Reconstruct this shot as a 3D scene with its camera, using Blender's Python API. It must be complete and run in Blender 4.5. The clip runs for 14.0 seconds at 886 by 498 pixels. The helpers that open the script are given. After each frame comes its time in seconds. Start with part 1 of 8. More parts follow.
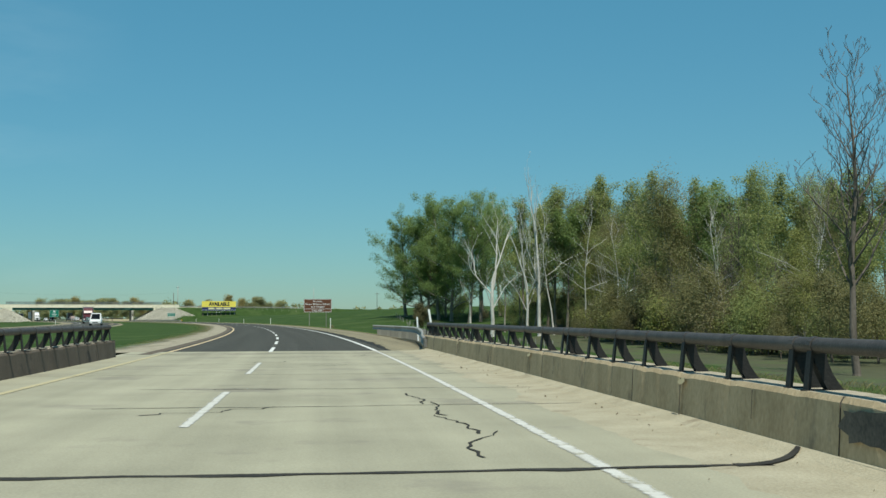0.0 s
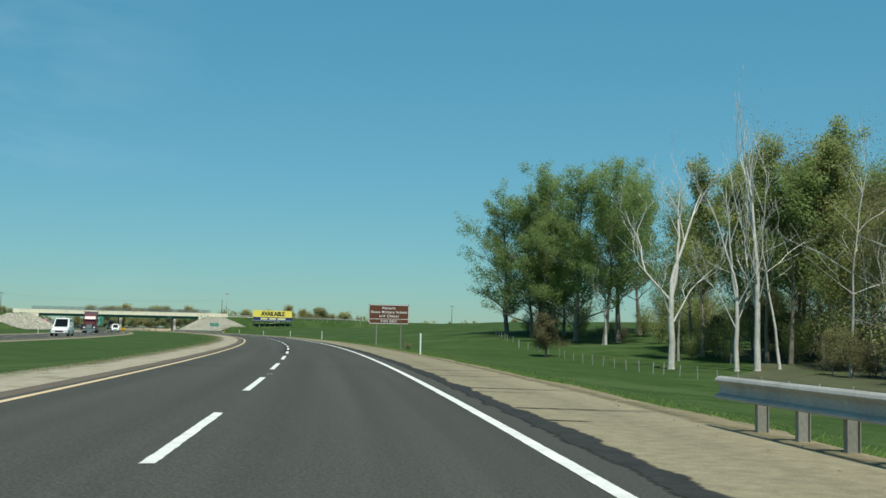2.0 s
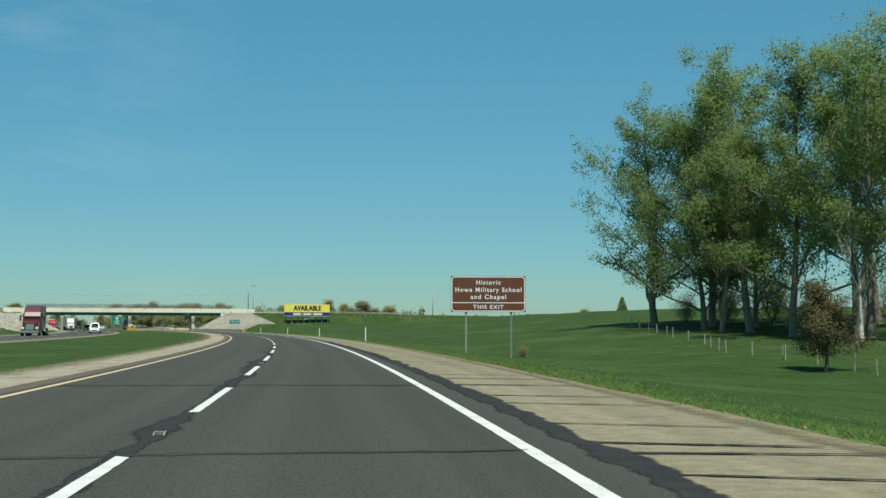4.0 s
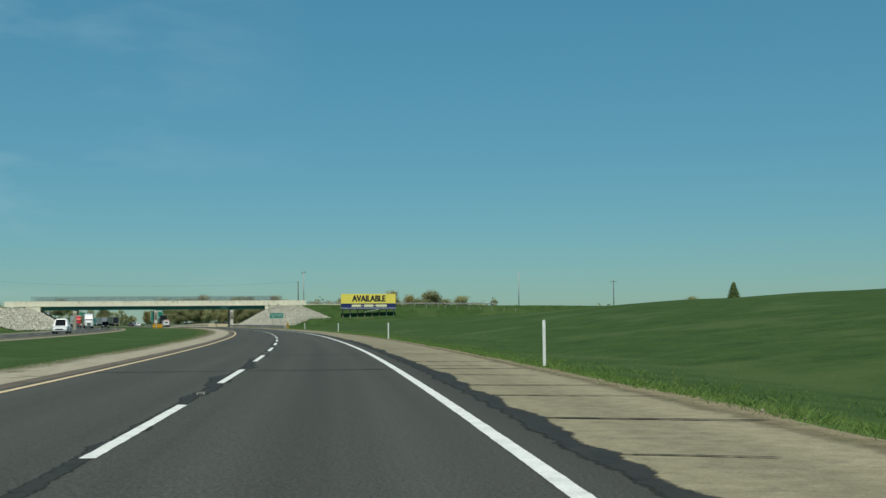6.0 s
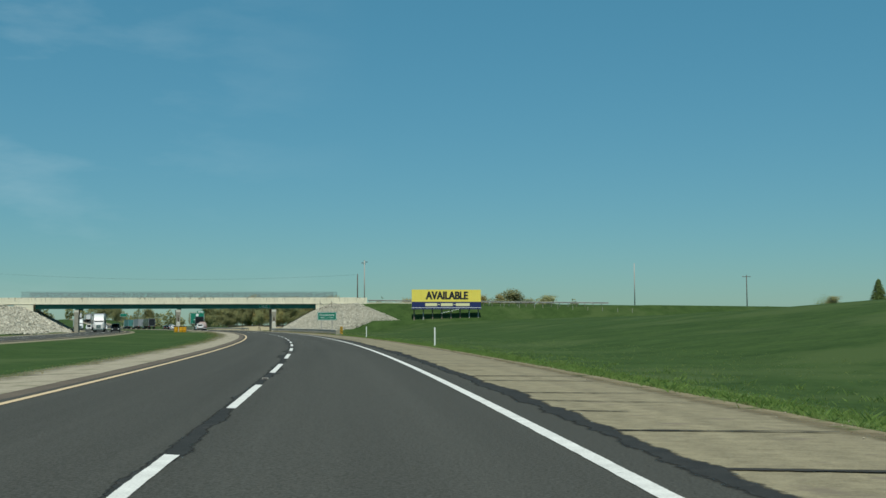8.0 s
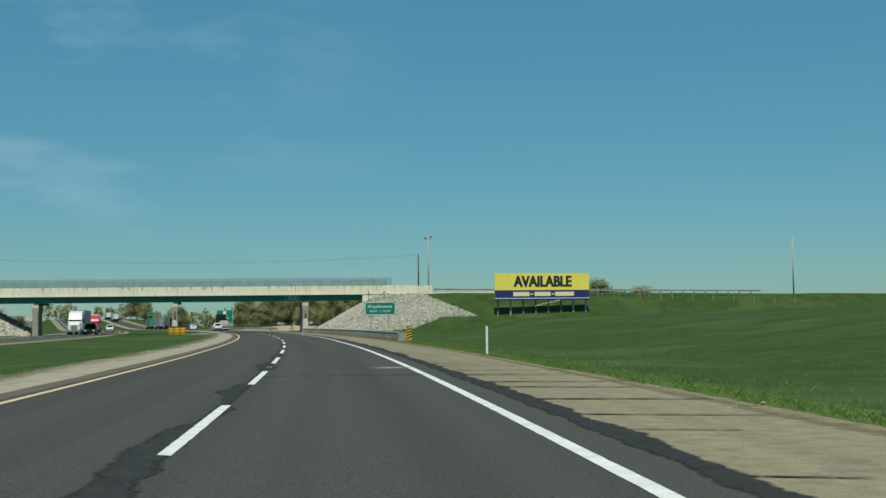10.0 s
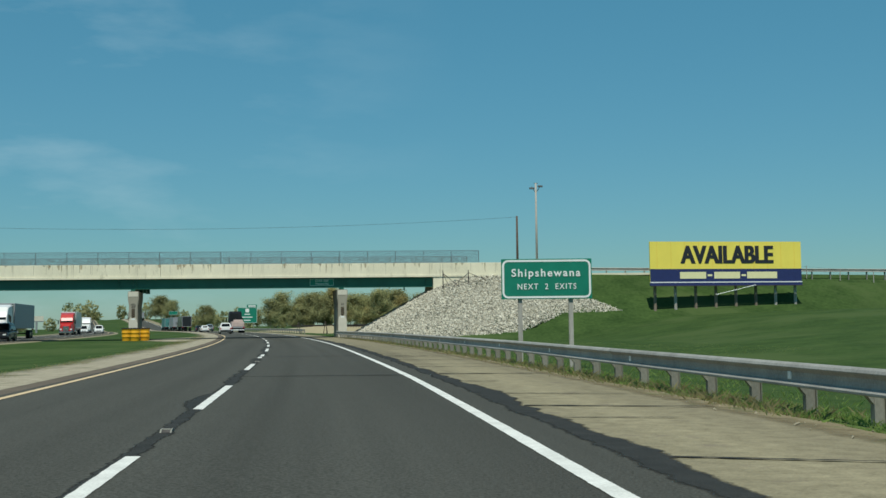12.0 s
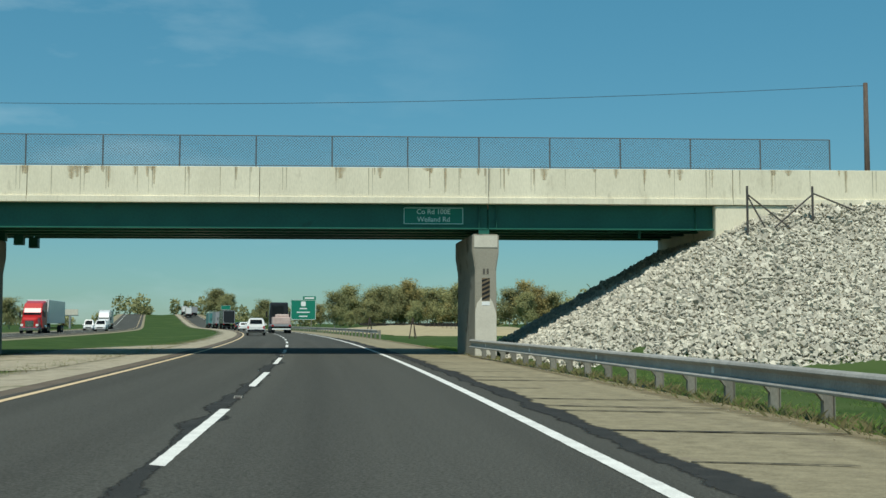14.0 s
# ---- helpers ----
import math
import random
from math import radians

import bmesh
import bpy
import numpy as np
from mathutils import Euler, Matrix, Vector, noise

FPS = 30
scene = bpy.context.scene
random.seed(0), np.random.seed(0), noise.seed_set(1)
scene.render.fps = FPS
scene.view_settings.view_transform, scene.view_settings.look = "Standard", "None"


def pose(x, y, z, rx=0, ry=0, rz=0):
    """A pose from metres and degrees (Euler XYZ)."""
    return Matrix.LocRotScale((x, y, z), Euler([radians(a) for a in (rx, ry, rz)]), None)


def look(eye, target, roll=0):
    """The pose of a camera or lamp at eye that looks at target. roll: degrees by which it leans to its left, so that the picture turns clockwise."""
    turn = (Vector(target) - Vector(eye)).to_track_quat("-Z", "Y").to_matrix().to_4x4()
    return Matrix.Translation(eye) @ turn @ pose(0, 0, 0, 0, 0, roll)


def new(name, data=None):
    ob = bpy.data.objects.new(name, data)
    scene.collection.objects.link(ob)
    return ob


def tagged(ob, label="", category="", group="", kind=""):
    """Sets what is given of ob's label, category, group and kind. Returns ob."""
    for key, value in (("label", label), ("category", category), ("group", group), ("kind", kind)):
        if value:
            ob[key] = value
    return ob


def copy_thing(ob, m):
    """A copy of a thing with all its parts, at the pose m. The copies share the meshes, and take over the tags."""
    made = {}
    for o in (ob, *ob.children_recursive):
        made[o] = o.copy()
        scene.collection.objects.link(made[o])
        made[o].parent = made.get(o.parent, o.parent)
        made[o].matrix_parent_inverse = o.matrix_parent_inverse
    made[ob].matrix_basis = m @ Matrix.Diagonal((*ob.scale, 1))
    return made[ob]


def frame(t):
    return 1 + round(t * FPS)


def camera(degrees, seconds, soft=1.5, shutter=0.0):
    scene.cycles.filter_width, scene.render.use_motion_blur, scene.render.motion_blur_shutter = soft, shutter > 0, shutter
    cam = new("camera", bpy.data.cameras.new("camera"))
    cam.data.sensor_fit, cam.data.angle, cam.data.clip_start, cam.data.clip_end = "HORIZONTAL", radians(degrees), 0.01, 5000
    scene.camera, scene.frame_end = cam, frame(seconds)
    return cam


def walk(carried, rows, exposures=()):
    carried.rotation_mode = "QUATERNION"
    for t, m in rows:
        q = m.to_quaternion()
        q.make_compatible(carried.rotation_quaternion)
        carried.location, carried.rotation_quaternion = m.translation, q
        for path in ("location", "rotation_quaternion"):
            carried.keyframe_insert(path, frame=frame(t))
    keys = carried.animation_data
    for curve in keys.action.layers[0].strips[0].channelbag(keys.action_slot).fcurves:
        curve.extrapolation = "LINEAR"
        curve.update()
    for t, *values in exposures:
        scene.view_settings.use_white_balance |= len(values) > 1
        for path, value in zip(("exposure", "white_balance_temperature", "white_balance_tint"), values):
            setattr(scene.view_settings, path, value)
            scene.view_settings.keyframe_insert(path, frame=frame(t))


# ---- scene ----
cam = camera(42.45, 14.0, soft=1.5)
# seconds, x, y, z, pitch, roll, heading
PATH = [
    (0, 0.000, 0.000, 1.198, 93.44, -0.14, -5.68),
    (0.5, 0.000, 16.563, 1.215, 93.47, -0.19, -4.76),
    (1, -0.243, 33.166, 1.212, 93.78, 0.68, -4.05),
    (1.5, -0.721, 49.906, 1.199, 94.13, 1.38, -3.04),
    (2, -1.384, 66.648, 1.194, 94.23, 1.15, -2.34),
    (2.5, -2.195, 83.167, 1.195, 94.35, 0.22, -2.08),
    (3, -3.158, 99.455, 1.208, 94.36, -0.23, -1.43),
    (3.5, -4.290, 116.006, 1.194, 94.11, -0.07, -0.85),
    (4, -5.595, 132.517, 1.175, 93.93, 0.11, -0.28),
    (4.5, -6.943, 149.010, 1.164, 93.89, 0.03, 0.43),
    (5, -8.569, 165.440, 1.162, 93.80, -0.14, 1.19),
    (5.5, -10.501, 181.827, 1.162, 93.69, -0.35, 1.99),
    (6, -12.766, 198.193, 1.162, 93.60, -0.53, 2.80),
    (6.5, -15.392, 214.558, 1.156, 93.56, -0.60, 3.61),
    (7, -18.108, 230.924, 1.135, 93.61, -0.64, 4.35),
    (7.5, -21.024, 247.300, 1.136, 93.72, -0.11, 5.25),
    (8, -24.056, 263.410, 1.157, 93.80, -0.30, 5.82),
    (8.5, -27.144, 279.612, 1.164, 93.79, -0.34, 6.46),
    (9, -30.466, 295.747, 1.164, 93.77, -0.46, 7.05),
    (9.5, -34.024, 311.837, 1.161, 93.74, -0.59, 7.62),
    (10, -37.824, 327.905, 1.156, 93.71, -0.70, 8.18),
    (10.5, -41.868, 343.972, 1.153, 93.70, -0.75, 8.74),
    (11, -45.921, 359.992, 1.146, 93.69, -0.57, 9.27),
    (11.5, -50.204, 376.122, 1.150, 93.72, -0.67, 9.80),
    (12, -54.685, 392.178, 1.151, 93.76, -0.69, 10.25),
    (12.5, -59.318, 407.967, 1.185, 93.77, -0.56, 11.07),
    (13, -64.267, 423.883, 1.182, 93.79, -0.42, 12.12),
    (13.5, -69.526, 439.876, 1.181, 93.79, -0.18, 13.02),
    (14, -74.976, 455.648, 1.182, 93.76, 0.06, 13.70),
]
walk(cam, [(t, pose(x, y, z, rx, 0, rz) @ pose(0, 0, 0, 0, 0, ro)) for t, x, y, z, rx, ro, rz in PATH],
     exposures=((0.0, 0.12), (0.7, 0.06), (1.5, 0.19), (4.2, 0.17), (6.3, -0.12), (11.0, -0.09), (12.5, -0.05), (14.0, 0.03)))

# ---- light ----
SUN_EL, SUN_AZ = 63.0, -82.0      # degrees; azimuth from +x, counter-clockwise
world = bpy.data.worlds.new("sky")
scene.world = world
world.use_nodes = True
wn, wl = world.node_tree.nodes, world.node_tree.links
wn.clear()
w_out, w_bg, w_sky = wn.new("ShaderNodeOutputWorld"), wn.new("ShaderNodeBackground"), wn.new("ShaderNodeTexSky")
w_sky.sky_type, w_sky.sun_disc = "NISHITA", False
w_sky.sun_elevation, w_sky.sun_rotation = radians(SUN_EL), radians(90 - SUN_AZ)
w_sky.altitude, w_sky.air_density, w_sky.dust_density, w_sky.ozone_density = 300, 1.0, 0.1, 2.0
w_bg.inputs["Strength"].default_value = 0.093
# thin high cloud
w_tc, w_map, w_n, w_r, w_mix = (wn.new(k) for k in ("ShaderNodeTexCoord", "ShaderNodeMapping", "ShaderNodeTexNoise", "ShaderNodeValToRGB", "ShaderNodeMix"))
w_mix.data_type = "RGBA"
w_map.inputs["Scale"].default_value = (3.2, 2.6, 11.0)
w_map.inputs["Location"].default_value = (0.35, 0.1, 0.2)
w_n.inputs["Scale"].default_value, w_n.inputs["Detail"].default_value, w_n.inputs["Roughness"].default_value = 1.6, 7.0, 0.55
w_r.color_ramp.elements[0].position, w_r.color_ramp.elements[1].position = 0.50, 0.86
w_r.color_ramp.elements[1].color = (0.55, 0.55, 0.55, 1)
wl.new(w_tc.outputs["Generated"], w_map.inputs["Vector"])
wl.new(w_map.outputs["Vector"], w_n.inputs["Vector"])
wl.new(w_n.outputs["Fac"], w_r.inputs["Fac"])
# the wisps thin out towards the north-east, where the sky is clear
w_dir, w_west, w_amount = wn.new("ShaderNodeSeparateXYZ"), wn.new("ShaderNodeMapRange"), wn.new("ShaderNodeMath")
w_west.inputs["From Min"].default_value, w_west.inputs["From Max"].default_value = -0.16, -0.52
w_amount.operation = "MULTIPLY"
wl.new(w_tc.outputs["Generated"], w_dir.inputs["Vector"])
wl.new(w_dir.outputs["X"], w_west.inputs["Value"])
wl.new(w_west.outputs["Result"], w_amount.inputs[0])
wl.new(w_r.outputs["Color"], w_amount.inputs[1])
wl.new(w_amount.outputs["Value"], w_mix.inputs["Factor"])
w_tint = wn.new("ShaderNodeMix")
w_tint.data_type, w_tint.blend_type = "RGBA", "MULTIPLY"
w_tint.inputs["Factor"].default_value = 1.0
w_sep, w_hz = wn.new("ShaderNodeSeparateXYZ"), wn.new("ShaderNodeValToRGB")
wl.new(w_tc.outputs["Generated"], w_sep.inputs["Vector"])
wl.new(w_sep.outputs["Z"], w_hz.inputs["Fac"])
w_hz.color_ramp.elements[0].position, w_hz.color_ramp.elements[1].position = 0.0, 0.30
w_hz.color_ramp.elements[0].color, w_hz.color_ramp.elements[1].color = (0.352, 0.555, 0.625, 1), (0.482, 1.06, 0.985, 1)
wl.new(w_hz.outputs["Color"], w_tint.inputs["B"])
wl.new(w_sky.outputs["Color"], w_tint.inputs["A"])
wl.new(w_tint.outputs["Result"], w_mix.inputs["A"])
w_mix.inputs["B"].default_value = (5.6, 7.6, 8.2, 1)
wl.new(w_mix.outputs["Result"], w_bg.inputs["Color"])
wl.new(w_bg.outputs["Background"], w_out.inputs["Surface"])
sun = new("sun", bpy.data.lights.new("sun", "SUN"))
sun.data.energy, sun.data.angle, sun.data.color = 4.4, radians(0.55), (0.975, 0.965, 0.85)
SUN_DIR = Vector((math.cos(radians(SUN_EL)) * math.cos(radians(SUN_AZ)), math.cos(radians(SUN_EL)) * math.sin(radians(SUN_AZ)), math.sin(radians(SUN_EL))))
sun.matrix_world = look(SUN_DIR * 300, (0, 0, 0))


# ---- materials ----
def material(name, dark, light, rough=0.8, scale=6.0, fine=60.0, bump=0.2, metal=0.0, spots=None, spot_scale=2.0, spot_at=0.62,
             island=0.0, per_object=0.0, streak=0.0, stretch=(1, 1, 1), translucent=None, spec=0.4, feather=None, ribs=0.0):
    """Two tones mixed by coarse and fine noise, optional stains, bump, and a random tone for each piece."""
    m = bpy.data.materials.new(name)
    m.use_nodes = True
    n, l = m.node_tree.nodes, m.node_tree.links
    p = n["Principled BSDF"]
    tc, mp = n.new("ShaderNodeTexCoord"), n.new("ShaderNodeMapping")
    mp.inputs["Scale"].default_value = stretch
    l.new(tc.outputs["Object"], mp.inputs["Vector"])
    a, b, add = n.new("ShaderNodeTexNoise"), n.new("ShaderNodeTexNoise"), n.new("ShaderNodeMath")
    for t, s in ((a, scale), (b, fine)):
        t.inputs["Scale"].default_value, t.inputs["Detail"].default_value = s, 4.0
        l.new(mp.outputs["Vector"], t.inputs["Vector"])
    add.operation = "ADD"
    l.new(a.outputs["Fac"], add.inputs[0])
    l.new(b.outputs["Fac"], add.inputs[1])
    ramp = n.new("ShaderNodeValToRGB")
    ramp.color_ramp.elements[0].position, ramp.color_ramp.elements[1].position = 0.34, 0.66
    ramp.color_ramp.elements[0].color, ramp.color_ramp.elements[1].color = (*dark, 1), (*light, 1)
    half = n.new("ShaderNodeMath")
    half.operation, half.inputs[1].default_value = "MULTIPLY", 0.5
    l.new(add.outputs[0], half.inputs[0])
    l.new(half.outputs[0], ramp.inputs["Fac"])
    col = ramp.outputs["Color"]
    if spots:
        c, r, mx = n.new("ShaderNodeTexNoise"), n.new("ShaderNodeValToRGB"), n.new("ShaderNodeMix")
        c.inputs["Scale"].default_value, c.inputs["Detail"].default_value, c.inputs["Roughness"].default_value = spot_scale, 6.0, 0.65
        l.new(mp.outputs["Vector"], c.inputs["Vector"])
        r.color_ramp.elements[0].position, r.color_ramp.elements[1].position = spot_at, spot_at + 0.09
        l.new(c.outputs["Fac"], r.inputs["Fac"])
        mx.data_type = "RGBA"
        l.new(r.outputs["Color"], mx.inputs["Factor"])
        l.new(col, mx.inputs["A"])
        mx.inputs["B"].default_value = (*spots, 1)
        col = mx.outputs["Result"]
    if streak:
        uv, um, un, ur, uh = n.new("ShaderNodeUVMap"), n.new("ShaderNodeMapping"), n.new("ShaderNodeTexNoise"), n.new("ShaderNodeMapRange"), n.new("ShaderNodeHueSaturation")
        uv.uv_map = "along"
        um.inputs["Scale"].default_value = (1.0, 0.012, 1.0)
        un.inputs["Scale"].default_value, un.inputs["Detail"].default_value = 1.3, 5.0
        ur.inputs["From Min"].default_value, ur.inputs["From Max"].default_value = 0.3, 0.7
        ur.inputs["To Min"].default_value, ur.inputs["To Max"].default_value = 1 - streak, 1 + streak
        l.new(uv.outputs["UV"], um.inputs["Vector"])
        l.new(um.outputs["Vector"], un.inputs["Vector"])
        l.new(un.outputs["Fac"], ur.inputs["Value"])
        l.new(ur.outputs["Result"], uh.inputs["Value"])
        l.new(col, uh.inputs["Color"])
        col = uh.outputs["Color"]
    if ribs:
        # brushed grooves across the strip, worn away in places
        ru, rs_, rw, rn, rm, rh = (n.new("ShaderNode" + k) for k in ("UVMap", "SeparateXYZ", "Math", "TexNoise", "Math", "HueSaturation"))
        ru.uv_map = "along"
        l.new(ru.outputs["UV"], rs_.inputs["Vector"])
        rw.operation, rw.inputs[1].default_value = "PINGPONG", 0.07
        l.new(rs_.outputs["Y"], rw.inputs[0])
        rn.inputs["Scale"].default_value, rn.inputs["Detail"].default_value = 0.7, 3.0
        l.new(mp.outputs["Vector"], rn.inputs["Vector"])
        rm.operation = "MULTIPLY"
        l.new(rw.outputs["Value"], rm.inputs[0])
        l.new(rn.outputs["Fac"], rm.inputs[1])
        ra = n.new("ShaderNodeMath")
        ra.operation, ra.inputs[1].default_value, ra.inputs[2].default_value = "MULTIPLY_ADD", ribs / 0.035, 1.0 - ribs * 0.5
        l.new(rm.outputs["Value"], ra.inputs[0])
        l.new(ra.outputs["Value"], rh.inputs["Value"])
        l.new(col, rh.inputs["Color"])
        col = rh.outputs["Color"]
    if island or per_object:
        rnd = n.new("ShaderNodeNewGeometry" if island else "ShaderNodeObjectInfo").outputs["Random Per Island" if island else "Random"]
        k = island or per_object
        rg, hs = n.new("ShaderNodeMapRange"), n.new("ShaderNodeHueSaturation")
        rg.inputs["To Min"].default_value, rg.inputs["To Max"].default_value = 1 - k, 1 + k
        l.new(rnd, rg.inputs["Value"])
        l.new(rg.outputs["Result"], hs.inputs["Value"])
        l.new(col, hs.inputs["Color"])
        col = hs.outputs["Color"]
    l.new(col, p.inputs["Base Color"])
    p.inputs["Roughness"].default_value, p.inputs["Metallic"].default_value = rough, metal
    p.inputs["Specular IOR Level"].default_value = spec
    if bump:
        bp = n.new("ShaderNodeBump")
        bp.inputs["Strength"].default_value, bp.inputs["Distance"].default_value = bump, 0.02
        l.new(b.outputs["Fac"], bp.inputs["Height"])
        l.new(bp.outputs["Normal"], p.inputs["Normal"])
    if translucent:
        tr, ms = n.new("ShaderNodeBsdfTranslucent"), n.new("ShaderNodeMixShader")
        l.new(col, tr.inputs["Color"])
        ms.inputs["Fac"].default_value = translucent
        l.new(p.outputs["BSDF"], ms.inputs[1])
        l.new(tr.outputs["BSDF"], ms.inputs[2])
        l.new(ms.outputs["Shader"], n["Material Output"].inputs["Surface"])
    if feather:
        # worn, ragged edges: the layer thins out towards the sides of its strip
        mode, reach, ragged, grain = feather
        uv, sx, e, nz, am, sm, rg2 = (n.new("ShaderNode" + k) for k in ("UVMap", "SeparateXYZ", "Math", "TexNoise", "Math", "Math", "MapRange"))
        uv.uv_map = "across"
        l.new(uv.outputs["UV"], sx.inputs["Vector"])
        if mode == "both":
            e.operation, e.inputs[1].default_value = "PINGPONG", 0.5
            l.new(sx.outputs["X"], e.inputs[0])
        elif mode == "outer":
            e.operation, e.inputs[0].default_value = "SUBTRACT", 1.0
            l.new(sx.outputs["X"], e.inputs[1])
        else:
            e.operation, e.inputs[1].default_value = "MULTIPLY", 1.0
            l.new(sx.outputs["X"], e.inputs[0])
        nz.inputs["Scale"].default_value, nz.inputs["Detail"].default_value, nz.inputs["Roughness"].default_value = grain, 6.0, 0.7
        l.new(mp.outputs["Vector"], nz.inputs["Vector"])
        am.operation, am.inputs[1].default_value, am.inputs[2].default_value = "MULTIPLY_ADD", ragged, -0.5 * ragged
        l.new(nz.outputs["Fac"], am.inputs[0])
        sm.operation = "ADD"
        l.new(e.outputs["Value"], sm.inputs[0])
        l.new(am.outputs["Value"], sm.inputs[1])
        rg2.inputs["From Max"].default_value = reach
        l.new(sm.outputs["Value"], rg2.inputs["Value"])
        tp, ft = n.new("ShaderNodeBsdfTransparent"), n.new("ShaderNodeMixShader")
        l.new(rg2.outputs["Result"], ft.inputs["Fac"])
        l.new(tp.outputs["BSDF"], ft.inputs[1])
        l.new(p.outputs["BSDF"], ft.inputs[2])
        l.new(ft.outputs["Shader"], n["Material Output"].inputs["Surface"])
    return m


def plain(name, c, rough=0.5, metal=0.0, var=0.12, scale=3.0, bump=0.0):
    """A painted or moulded surface with slight dirt."""
    return material(name, tuple(v * (1 - var) for v in c), tuple(min(1, v * (1 + var)) for v in c), rough, scale, scale * 14, bump, metal)


